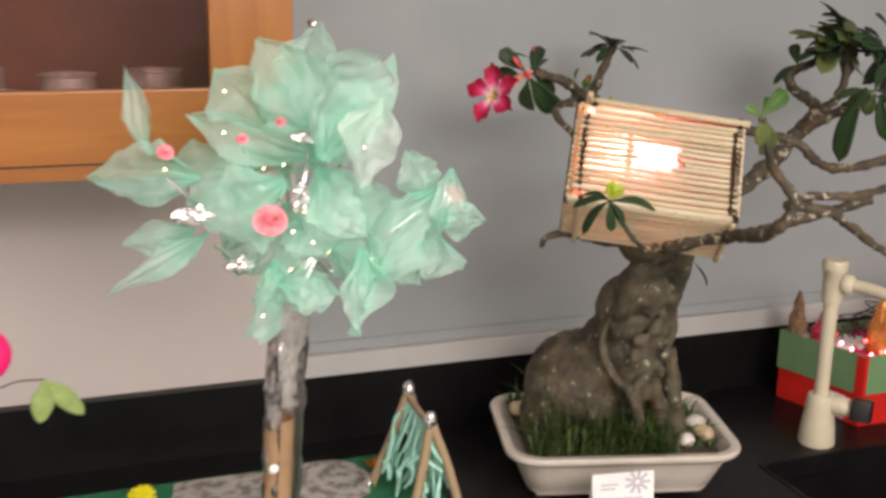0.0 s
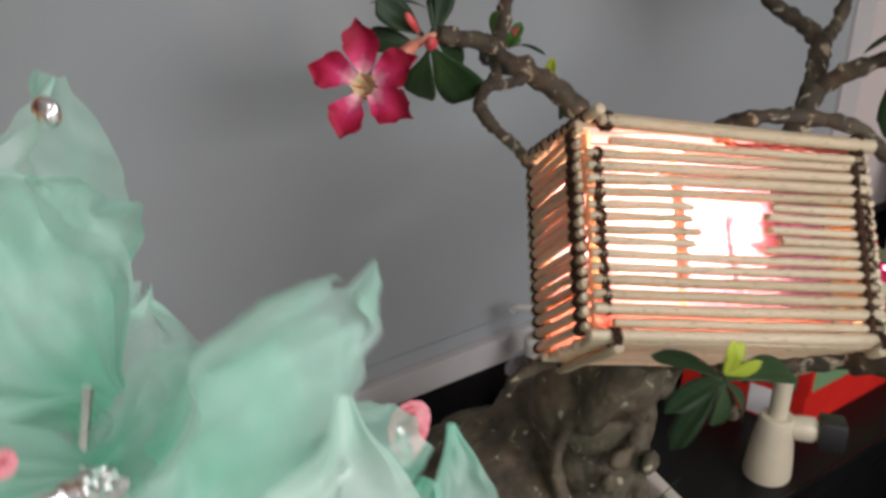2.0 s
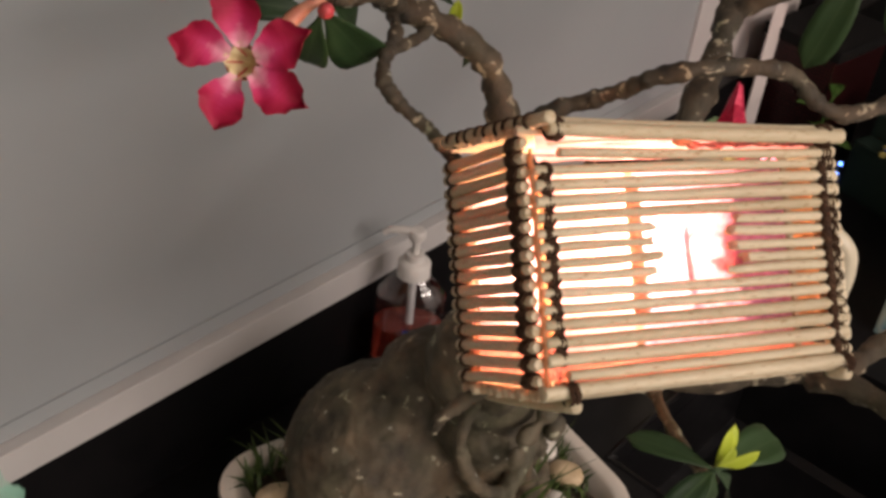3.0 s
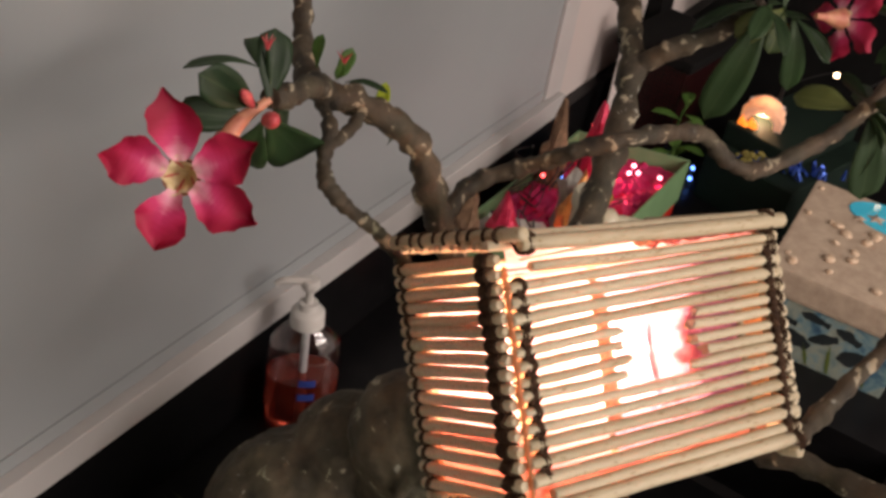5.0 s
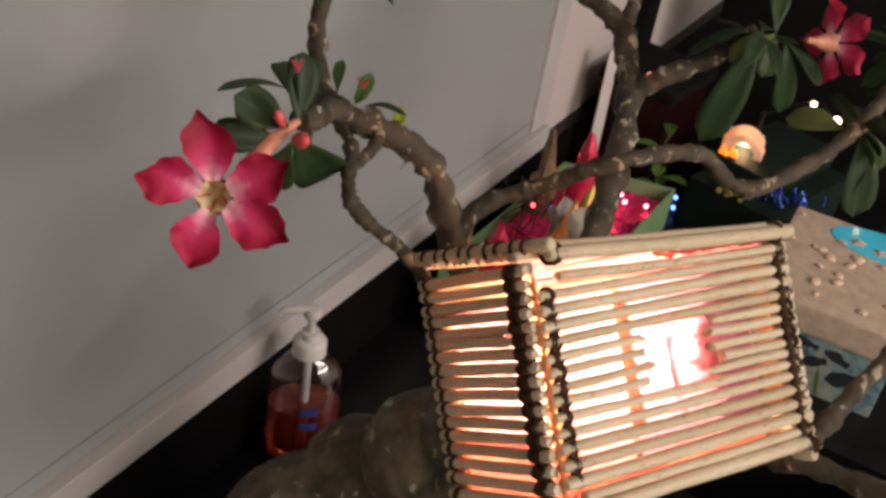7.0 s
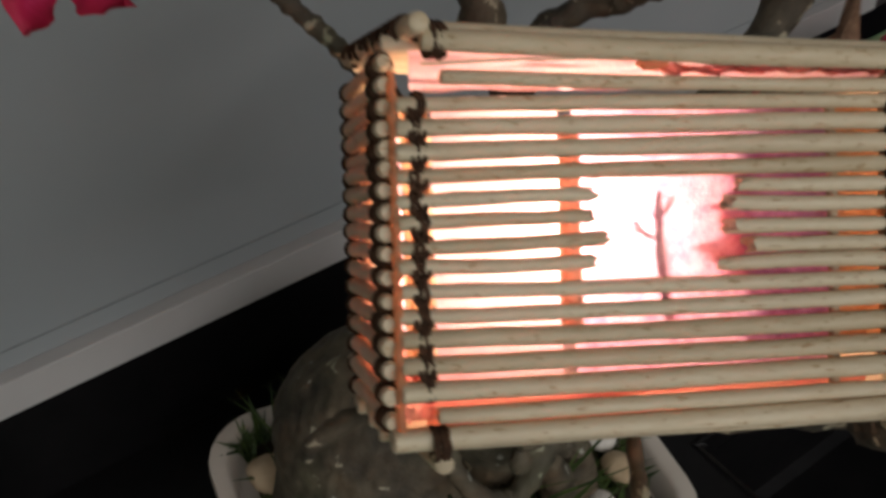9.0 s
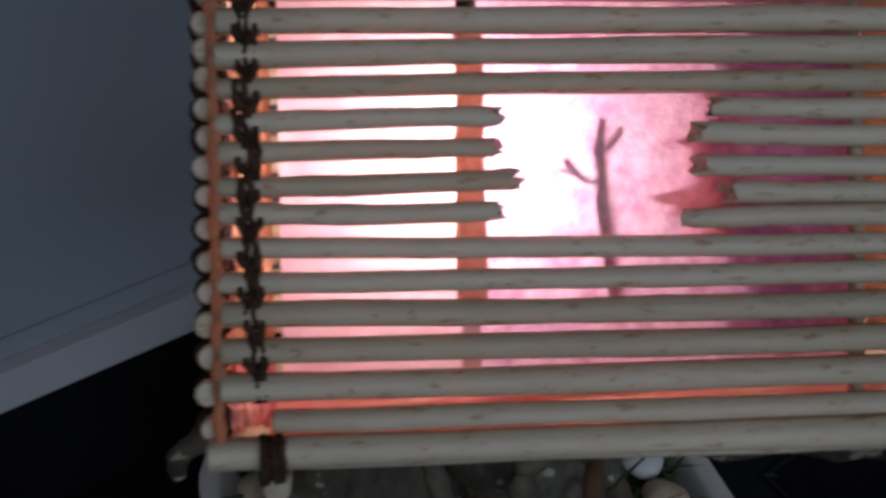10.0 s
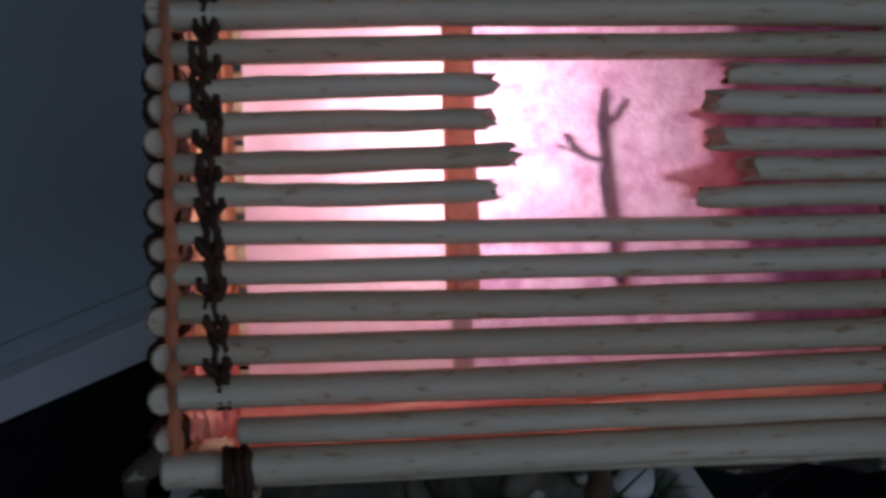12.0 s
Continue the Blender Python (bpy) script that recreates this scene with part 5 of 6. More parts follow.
            a, b = x0 + (x1 - x0) * i / nx + rag, y + waves * noise.noise(Vector((i * 0.5 + x0 * 90, j * 0.4, 1)))
            z = z0 + (z1 - z0) * j / nz + waves * noise.noise(Vector((i * 0.7, j * 0.2, 9)))
            col.append(bm.verts.new((b, a, z) if side else (a, b, z)))
        g.append(col)
    for i in range(nx):
        for j in range(nz):
            bm.faces.new((g[i][j], g[i + 1][j], g[i + 1][j + 1], g[i][j + 1]))
    return part(name, bm, material, house, label)


sheet("paper_lining", 0.0185, 0.0685, 0.0165, 0.128, 0.0125, M_PAPER, "thin pale lining sheet tinted for the bulb's glow")
sheet("tissue_window", 0.0740, 0.1840, 0.0165, 0.128, 0.0130, M_TISSUE, "pink tissue window lit from behind")
sheet("purple_tissue", 0.1420, 0.1880, 0.026, 0.123, 0.0160, M_PURPLE, "folded purple tissue", 0.0022, 0.012)
# added sheet; its red imitates the warm light low in the gaps
sheet("red_tissue", 0.0140, 0.2000, 0.0025, 0.0170, 0.0142, M_REDT, "salmon sheet added for the reddish light along the foot")
sheet("red_tissue", 0.1310, 0.1500, 0.052, 0.097, 0.0150, M_REDT, "ragged red tissue beside the window", 0.0012, 0.016)
sheet("red_tissue", 0.1080, 0.2060, 0.1358, 0.1388, 0.0045, M_REDT, "crumpled red tissue under the roof edge", 0.0035)
# added sheet stands in for the bulb's direct light under the roof
sheet("paper_lining", 0.0100, 0.2060, 0.1300, 0.1450, 0.0100, M_PAPER, "thin pale lining sheet tinted for the bulb's glow")
# corner sheets added so that the gap shows an orange glow
sheet("kraft_lining", 0.0062, 0.0165, 0.030, 0.126, 0.0098, M_GLOWTAN, "tan sheet added for the orange glow at the corner", 0.002)
sheet("red_tissue", 0.0045, 0.0165, 0.006, 0.030, 0.0098, M_REDT, "salmon sheet added for the glow at the corner", 0.002)
# added where the end gaps are open to the bulb's light
sheet("kraft_lining", 0.1870, 0.2080, 0.024, 0.128, 0.0120, M_GLOWTAN, "tan strip added for the orange light in the end gaps")
sheet("side_lining", 0.0170, 0.1000, 0.036, 0.122, 0.0095, M_PAPER, "thin pale lining sheet tinted for the bulb's glow", side=True)
# the same red put in for the light along the side's foot
sheet("side_lining", 0.0120, 0.1040, 0.004, 0.038, 0.0075, M_REDT, "salmon sheet added for the reddish light along the foot", side=True)
bm = bmesh.new()
tube(bm, spline([(0.1113, 0.0150, 0.0382), (0.1086, 0.0150, 0.0572), (0.1076, 0.0150, 0.0712), (0.1068, 0.0150, 0.0812), (0.1080, 0.0150, 0.0898)], 4), [0.0014] * 8 + [0.0012] * 6 + [0.0010, 0.0009, 0.0007], 6)
tube(bm, spline([(0.1073, 0.0150, 0.0724), (0.1023, 0.0150, 0.0734), (0.0978, 0.0150, 0.0787)], 4), 0.0008, 6)
tube(bm, [(0.1008, 0.0150, 0.0744), (0.0958, 0.0150, 0.0760)], 0.0006, 6)
tube(bm, spline([(0.1068, 0.0150, 0.0800), (0.1103, 0.0150, 0.0827), (0.1131, 0.0150, 0.0870)], 4), 0.0008, 6)
part("twig", bm, M_TWIGD, house, "dark forked twig against the tissue")
bm = bmesh.new()
ball(bm, (0.072, 0.046, 0.080), 0.012, 3, (1, 1, 1.2))
part("bulb", bm, M_BULB, house, "warm glowing bulb")
bm = bmesh.new()
lathe(bm, [(0.0, 0.0), (0.012, 0.0), (0.012, 0.045), (0.008, 0.06), (0.0, 0.06)], 20, pose(0.072, 0.046, 0.003))
part("lamp_socket", bm, M_PUMP, house)

# ---- organza tree on a foil-wrapped tube ----
FX, FY, FZ = 0.345, 1.08, 1.43
ftree = thing("fabric_tree", pose(0.323, FY, CZ + 0.006), "craft tree with mint organza leaves on a foil-wrapped tube", "craft tree")
FINV = ftree.matrix_basis.inverted()


def set_in(name, bm, material, parent, inv, label="", smooth=True):
    bmesh.ops.transform(bm, matrix=inv, verts=bm.verts)
    return part(name, bm, material, parent, label, smooth)


bm = bmesh.new()
N = 26
rings = []
for j in range(121):
    z = CZ + 0.006 + 0.46 * j / 120
    c = Vector((0.3065 + 0.028 * j / 120, FY, z))
    rr = []
    for k in range(N):
        a = 2 * math.pi * k / N
        d = Vector((math.cos(a), math.sin(a), 0))
        q = c + d * 0.03
        r = 0.0218 + 0.0034 * abs(noise.noise(Vector((q.x * 75, q.y * 75, q.z * 10)))) + 0.0040 * noise.noise(Vector((q.x * 45, q.y * 45, q.z * 42))) + 0.0018 * abs(noise.noise(Vector((q.x * 130, q.y * 130, q.z * 80))))
        rr.append(bm.verts.new(c + d * r))
    rings.append(rr)
for j, (a, b) in enumerate(zip(rings, rings[1:])):
    zc = CZ + 0.46 * j / 120
    for k in range(N):
        ang = (360 * (k + 0.5) / N) % 360
        if zc < 1.215 and 246 < ang < 312:
            continue
        bm.faces.new((a[k], a[(k + 1) % N], b[(k + 1) % N], b[k]))
bmesh.ops.solidify(bm, geom=bm.faces[:], thickness=0.0008)
set_in("foil_trunk", bm, M_FOIL, ftree, FINV, "tube wrapped in crumpled silver foil", smooth=False)
bm = bmesh.new()
lathe(bm, [(0.0, 0.0), (0.017, 0.0), (0.017, 0.30), (0.0155, 0.30), (0.0155, 0.004), (0.0, 0.004)], 32, pose(0.3025, FY - 0.003, CZ + 0.006, 0, 3, 0))
set_in("cardboard_tube", bm, M_CARD, ftree, FINV, "brown cardboard tube showing through the cut foil")
bm = bmesh.new()
ball(bm, (0.3065, FY - 0.0245, 1.152), 0.006, 2, (1, 0.5, 1))
set_in("bead", bm, M_WHITE, ftree, FINV, "small white bead")

CROWN_TOP = [(0.6, 6.2, 12.5, 4.4, 7.4, 22, 6.7, 0), (3.7, 2.4, 10.1, -2.6, 7.5, 19.9, 7.7, 0.1), (0.7, -8.8, 8.9, 6.8, -8.3, 18.8, 8, 0.95), (6.8, -9.3, 15.2, 3.7, -10.5, 6.8, 4.8, 0.4), (-1.5, 5.2, 9.4, -6.9, 9.1, 16.5, 6.5, 0.5), (3.1, 1, 7.6, -10.1, 7, 11.7, 4.7, 0.3), (5.2, 5.5, 12.4, 2.7, 7.9, 17.8, 6.5, 0.3), (-14.9, 7.5, 7.2, -16.8, 10.8, 16.7, 2.7, 0.1), (-10, 4.2, 5.3, -21.5, 8.4, 5.1, 5.6, 0), (4.2, 5.5, 7.3, -1.1, 9.3, 14, 6.2, 0.5)]
CROWN_MID = [(-1.9, -2.7, 5.7, -10.8, -0.5, 2, 7.3, 0.6), (-10.7, 4.7, -1, -18.4, 7.1, -2.5, 3.3, 0.1), (-9.5, 3.2, -1, -20.3, 5.4, -7.7, 2.7, 0.1), (-2, 5.6, 6.6, -12.1, 9.1, 5.9, 5, 0.4), (-0.2, -3.1, 3, 1.5, -5.2, -2.2, 5.3, 0.5), (1.4, -4.5, 7.2, 5.5, -7.9, 0.3, 6.9, 0.6), (2, -5.4, 12.1, 8.8, -6.9, 15.6, 4.8, 0.5), (1.1, -1.7, 9.9, 7.4, -3.5, 11.7, 5.6, 0.5), (-5.1, 4.6, 2.6, -7.2, 3.9, -2.8, 5.5, 0.5), (0.4, 1.7, 2.9, -4.9, 1.4, -5.2, 4.8, 0.5)]
CROWN_LOW = [(-3.1, -2.7, -3.1, -6.4, -3.7, -11.2, 5.9, 0.6), (-3, -3.4, -5.4, 2.5, -5.7, -6.6, 4.4, 0.7), (5.9, -4.7, -2, 4.8, -6.8, -11, 5.7, 0.1), (15.8, -2.8, 3.8, 8.4, -2.7, -5.9, 6.5, 0.5), (14.6, -4.3, 0.4, 20.1, -6.2, 0.8, 3.8, 0), (14.2, -2.5, 2.6, 12.5, -0.5, 7.8, 4.2, 0.4), (15.4, -3, -1.2, 13.9, -3.8, -6.2, 4.5, 0.3), (17.1, -2.6, 6.2, 15.1, -3.8, -1, 3.1, 0.2), (9, 0.1, -2, 13.1, -2.8, -6.9, 4.7, 0.4), (3, -0.8, -2.3, 8.8, -3.7, -5.3, 5.1, 0.5)]
CROWN_BACK = [(-0.9, 5.0, 5.1, 3.7, 8.0, 10.3, 5.5, 0.6), (0.5, 6.0, 3.0, -4.6, 9.0, 6.6, 5.5, 0.5), (5.5, 5.0, -0.4, 12.6, 8.0, 1.3, 5.5, 0.6), (-2.5, 4.0, -1.0, -7.3, 6.0, -3.8, 4.3, 0.4),
               (1.5, 5.0, -4.2, 3.2, 7.0, -11.0, 4.9, 0.6), (7.9, 4.0, 3.0, 14.8, 6.0, -3.9, 4.9, 0.6), (-5.6, 4.0, 3.6, -11.0, 5.0, 1.2, 3.7, 0.4), (2.9, 5.0, 5.6, 6.8, 7.0, 11.7, 5.5, 0.7)]


def organza(b, t, width, seed, material, blunt=0.0):
    """A gathered cloth leaf from b to t, pleated at its foot, ruffled and frayed along its edges."""
    b, t = Vector(b), Vector(t)
    r = random.Random(seed)
    ax = t - b
    L = ax.length
    ax.normalize()
    out = Vector((r.uniform(-0.45, 0.35), -1, r.uniform(-0.35, 0.5)))
    s = ax.cross(out).normalized()
    nrm = s.cross(ax)
    bend, twist, skew = r.uniform(-0.10, 0.22) * L, r.uniform(-0.7, 0.7), r.uniform(-0.12, 0.12)
    bm = bmesh.new()
    nu, nv = 32, 24
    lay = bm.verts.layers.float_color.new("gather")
    rows = []
    for i in range(nu + 1):
        q = i / nu
        top = 0.40 + 0.24 * blunt
        w = 0.14 + 0.86 * math.sin(min(1.0, q / top) * math.pi / 2) ** 1.3 if q < top else max(0.02, 1 - ((q - top) / (1 - top)) ** (1.5 + 1.9 * blunt)) ** (0.85 - 0.25 * blunt)
        w *= width * 0.5
        c = b + ax * (L * q) + nrm * (bend * math.sin(math.pi * q * 0.9)) + s * (skew * width * math.sin(math.pi * q))
        row = []
        for j in range(nv + 1):
            v = 2 * j / nv - 1
            a = twist * q
            d = s * math.cos(a) + nrm * math.sin(a)
            e = nrm * math.cos(a) - s * math.sin(a)
            ruf = 0.22 * width * noise.noise(Vector((q * 1.3, v * 0.8, seed * 1.7))) + 0.05 * width * math.sin(v * 4.0 + q * 2 + seed) * (0.4 + abs(v))
            ruf += 0.035 * width * math.sin(v * 13 + seed) * max(0, 1 - 1.5 * q) + 0.07 * width * v * v * math.sin(7 * q + seed * 1.3 + v) + 0.12 * width * (abs(noise.noise(Vector((q * 2.6, v * 1.9, seed * 2.3)))) - 0.25) + 0.04 * width * abs(noise.noise(Vector((q * 5.5, v * 3.6, seed * 4.1)))) + 0.02 * width * noise.noise(Vector((q * 11, v * 7, seed)))
            edge = 1 + 0.42 * noise.noise(Vector((q * 3.1, seed, v * 1.4))) + 0.20 * noise.noise(Vector((q * 9, seed * 3, v * 2))) - 0.25 * max(0.0, noise.noise(Vector((q * 6, seed * 7, v * 1.2))) - 0.15)
            fray = 0.20 * L * (noise.noise(Vector((v * 2.4, seed * 5, 0))) + 0.35 * noise.noise(Vector((v * 7, seed * 5, 3)))) * q ** 4 * (0.3 + blunt)
            row.append(bm.verts.new(c + d * (w * v * edge) + e * (ruf * min(1, 4 * q) + 0.22 * w * v * v) + ax * fray))
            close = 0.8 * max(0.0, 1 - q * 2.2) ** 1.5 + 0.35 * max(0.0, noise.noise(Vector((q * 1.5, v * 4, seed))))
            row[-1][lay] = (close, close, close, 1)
        rows.append(row)
    for p, q in zip(rows, rows[1:]):
        for j in range(nv):
            bm.faces.new((p[j], q[j], q[j + 1], p[j + 1]))
    return set_in("cloth_leaf", bm, material, ftree, FINV)


sd = 1
for group in (CROWN_TOP, CROWN_MID, CROWN_LOW, CROWN_BACK):
    for bx, by, bz, tx_, ty, tz, w, blunt in group:
        sd += 1
        pale = group is CROWN_TOP and by < -6 and w < 6
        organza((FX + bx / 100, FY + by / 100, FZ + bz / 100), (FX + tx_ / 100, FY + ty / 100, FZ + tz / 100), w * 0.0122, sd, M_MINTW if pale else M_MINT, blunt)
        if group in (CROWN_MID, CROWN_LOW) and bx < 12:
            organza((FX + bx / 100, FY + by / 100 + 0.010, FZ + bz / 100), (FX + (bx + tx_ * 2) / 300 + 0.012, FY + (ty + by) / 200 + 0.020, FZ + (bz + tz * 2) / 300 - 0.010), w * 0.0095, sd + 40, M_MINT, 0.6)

# wires of the crown, roses, foil scraps and fairy lights
for tx_, tz, dep in ((-14, 6, 0), (-9, -2, 1), (-6, 10, 2), (2, 12, 0), (5, 9, -2), (7, 3, -3), (16, 0, 3), (6, -4, 0), (-2, -6, -2), (-3, 4, -5), (-8, 4, 0)):
    bm = bmesh.new()
    tube(bm, spline([(0.337, FY, 1.34), (FX + tx_ * 0.0025, FY + dep * 0.003 + 0.006, FZ - 0.025 + tz * 0.004), (FX + tx_ * 0.0065, FY + dep * 0.008 + 0.016, FZ - 0.03 + tz * 0.0075), (FX + tx_ / 100, FY + dep * 0.011 + 0.008, FZ + tz / 100)], 5), 0.0024, 6, 0.5)
    set_in("foil_wire", bm, M_FOIL, ftree, FINV, "thin foil-wrapped wire")
for x, y, z, s, tilt in ((-4.3, -7.0, 2.5, 0.74, 0), (19.3, 3.8, 1.5, 0.72, 60), (-14.1, 0.0, 8.8, 0.38, 20), (-6.5, -3.0, 10.5, 0.26, 0), (-2.2, -2.0, 12.0, 0.24, 0)):
    bm = bmesh.new()
    rr = random.Random(int(x * 10))
    offs = [(rr.uniform(-1, 1) * 0.0007 * n, rr.uniform(-1, 1) * 0.0007 * n) for n in range(5)]
    for layer in range(5):
        for k in range(3 + layer):
            a0 = k * 360 / (3 + layer) + layer * 47 + rr.uniform(-14, 14)
            span, hgt, open_ = rr.uniform(48, 66), 0.0125 * (1.05 - 0.15 * layer) * rr.uniform(0.85, 1.1), 0.12 + 0.20 * layer
            r0 = 0.0018 + 0.0021 * layer
            grid = []
            for h in (0, 0.35, 0.7, 1.0):
                line = []
                for u in (-1, -0.5, 0, 0.5, 1):
                    rad = r0 + 0.0016 * layer * h + open_ * 0.009 * h ** 3 + 0.0008 * noise.noise(Vector((u, h * 2, k + layer * 5 + x)))
                    ang = math.radians(a0 + span * u)
                    line.append(bm.verts.new((rad * math.cos(ang) + offs[layer][0], rad * math.sin(ang) * 0.88 + offs[layer][1], hgt * (h - 0.3 * u * u * h) + 0.003 * h * math.sin(ang * 2 + layer))))
                grid.append(line)
            for g1, g2 in zip(grid, grid[1:]):
                for u in range(4):
                    bm.faces.new((g1[u], g1[u + 1], g2[u + 1], g2[u]))
    ball(bm, (0, 0, 0.001), 0.008, 2, (1, 1, 0.4))
    o = part("rose", bm, M_ROSE, ftree, "small pink foam rose")
    o.matrix_basis = FINV @ Matrix.Translation((FX + x / 100, FY + y / 100, FZ + z / 100)) @ pose(0, 0, 0, 75, tilt, 0) @ Matrix.Diagonal((s, s, s, 1))
for i, (x, y, z, sx, sz) in enumerate(((-11.4, -1.0, 2.1, 2.2, 1.0), (-6.6, -1.0, -3.7, 1.6, 1.0), (2.8, 3.6, 21.9, 0.45, 0.55), (-1.1, -7.0, 4.6, 1.1, 1.7), (18.7, 3.4, 0.6, 0.8, 1.5), (0.2, -3.0, 10.3, 1.6, 0.7), (7.3, -3.0, -3.6, 1.4, 0.5), (15.2, 1.0, -5.1, 0.8, 0.6))):
    bm = bmesh.new()
    for v in ball(bm, (0, 0, 0), 0.01, 3, (sx, 0.6, sz)):
        v.co *= 1 + 0.5 * noise.noise(v.co * 170 + Vector((i * 3, 0, 0)))
    o = part("foil_scrap", bm, M_FOIL, ftree, "crumpled silver foil", smooth=False)
    o.matrix_basis = FINV @ Matrix.Translation((FX + x / 100, FY + y / 100, FZ + z / 100))
bm = bmesh.new()
ball(bm, (0, 0, 0), 0.0008, 2, (1, 1, 1.3))
first = part("fairy_bulb", bm, M_FAIRY, ftree, "tiny warm fairy light")
first.matrix_basis = FINV @ Matrix.Translation((FX - 0.046, FY - 0.05, FZ + 0.076))
for x, y, z in ((-2.5, -5.0, 7.9), (-7.5, 1.0, 15.0), (2.2, -5.0, -1.9), (-8.3, -3.0, 11.2), (-5.0, -4.5, -8.6), (-2.4, -7.0, -3.0), (5.2, -8.5, 10.0), (-14.3, -1.5, 7.3), (-2.3, -8.0, 1.4), (-1.0, -8.0, 3.4), (-6.9, -1.6, -3.0), (-0.2, -8.2, 0.2)):
    share("fairy_bulb", first, FINV @ Matrix.Translation((FX + x / 100, FY + y / 100, FZ + z / 100)), ftree)

# ---- felt garden board under the craft tree ----
tagged(boxed("felt_board", (0.06, 0.96, CZ, 0.635, 1.555, CZ + 0.006), M_FELT, bevel=0.001), "board covered in green felt lying on the counter", "felt board")


def blob(name, pts, z, material, label, category, thick=0.004):
    bm = bmesh.new()
    loop = spline([(x, y, 0) for x, y in pts] + [(pts[0][0], pts[0][1], 0)], 4)[:-1]
    vs = [bm.verts.new((p.x + 0.006 * noise.noise(p * 40), p.y + 0.006 * noise.noise(p * 40 + Vector((7, 0, 0))), z)) for p in loop]
    f = bm.faces.new(vs)
    r = bmesh.ops.extrude_face_region(bm, geom=[f])
    bmesh.ops.translate(bm, vec=(0, 0, thick), verts=[g for g in r["geom"] if isinstance(g, bmesh.types.BMVert)])
    return tagged(part(name, bm, material, smooth=False), label, category)


blob("stone_paper", [(0.24, 1.54), (0.36, 1.545), (0.40, 1.50), (0.38, 1.42), (0.30, 1.36), (0.22, 1.42)], CZ + 0.006, M_GREYP, "torn grey speckled paper patch on the felt", "paper patch")
blob("stone_paper", [(0.40, 1.545), (0.50, 1.55), (0.54, 1.50), (0.53, 1.43), (0.45, 1.38), (0.40, 1.44)], CZ + 0.006, M_GREYP, "torn grey speckled paper patch on the felt", "paper patch")
bm = bmesh.new()
for k in range(70):
    d = Vector((rnd.gauss(0, 1), rnd.gauss(0, 1), abs(rnd.gauss(0, 1)) + 0.2)).normalized()
    tube(bm, [(0, 0, 0), d * 0.012, d * 0.023 + Vector((0, 0, -0.003))], [0.0035, 0.004, 0.002], 5)
o = tagged(part("yellow_pompom", bm, M_YELLOW), "fluffy yellow felt flower on the green felt", "felt flower")
o.location = (0.185, 1.505, CZ + 0.012)
bm = bmesh.new()
for k in range(5):
    me_m = frame_of((0, 0, 0), (math.cos(k * 1.25), math.sin(k * 1.25), 0.7))
    vs = [bm.verts.new(me_m @ Vector(p)) for p in ((0, 0, 0), (0.012, 0.007, 0.002), (0.024, 0, 0), (0.012, -0.007, 0.002))]
    bm.faces.new(vs)
bmesh.ops.solidify(bm, geom=bm.faces[:], thickness=0.0008)
o = tagged(part("orange_paper_flower", bm, M_ORANGE, smooth=False), "small orange paper flower on the green felt", "paper flower")
o.location = (0.556, 1.50, CZ + 0.008)

swing = thing("craft_swing", pose(0.585, 1.40, CZ + 0.006), "toy swing of wooden twigs with foil tips and mint yarn", "toy swing")
SINV = swing.matrix_basis.inverted()
for a, b in (((0.594, 1.44, 1.065), (0.528, 1.436, 0.906)), ((0.594, 1.44, 1.065), (0.64, 1.45, 0.906)), ((0.589, 1.32, 1.065), (0.558, 1.315, 0.906)), ((0.589, 1.32, 1.065), (0.642, 1.325, 0.906))):
    bm = bmesh.new()
    p, r = tapered([a, Vector(a).lerp(Vector(b), 0.5) + Vector((0.003, 0, 0)), b], 0.007, 0.0075, 5)
    tube(bm, p, r, 9, 0.15)
    set_in("leg", bm, M_TWIGW, swing, SINV)
bm = bmesh.new()
tube(bm, [(0.594, 1.445, 1.055), (0.589, 1.315, 1.055)], 0.005, 9)
set_in("crossbar", bm, M_TWIGW, swing, SINV)
for p in ((0.594, 1.44, 1.066), (0.589, 1.32, 1.066), (0.528, 1.436, 0.914)):
    bm = bmesh.new()
    for v in ball(bm, p, 0.011, 3, (0.9, 0.9, 1.3)):
        v.co += Vector((1, 1, 1)) * 0.003 * noise.noise(v.co * 160)
    set_in("foil_tip", bm, M_FOIL, swing, SINV, "crumpled silver foil", smooth=False)
for k in range(34):
    bm = bmesh.new()
    q = rnd.uniform(0, 1)
    top = Vector((0.594, 1.44, 1.05)).lerp(Vector((0.589, 1.32, 1.05)), q)
    sag = 0.075 + 0.05 * math.sin(math.pi * q)
    x = rnd.uniform(-0.035, 0.035)
    tube(bm, spline([top, top + Vector((x * 0.4 + rnd.uniform(-0.012, 0.012), rnd.uniform(-0.015, 0.015), -sag * 0.35)), top + Vector((x * 0.9 + rnd.uniform(-0.014, 0.014), rnd.uniform(-0.02, 0.02), -sag * 0.7)), top + Vector((x * 1.4, rnd.uniform(-0.02, 0.02), -sag + rnd.uniform(-0.03, 0.03)))], 4), [0.0018 + 0.0022 * abs(math.sin(i * 0.9 + k)) for i in range(13)], 5)
    set_in("yarn_strand", bm, M_TWINE, swing, SINV, "fringed mint yarn")

# ---- pink paper flower with felt leaves at the counter's end ----
pf = thing("paper_flower", pose(-0.027, 1.15, CZ), "bright pink paper flower on a stem with felt leaves", "paper flower")
PINV = pose(-0.02, 1.15, CZ).inverted()
bm = bmesh.new()
tube(bm, spline([(-0.02, 1.15, CZ), (-0.015, 1.15, 1.1), (0.0, 1.15, 1.22), (0.004, 1.155, 1.275)], 5), 0.003, 8)
set_in("stem", bm, M_FELTLEAF, pf, PINV)
bm = bmesh.new()
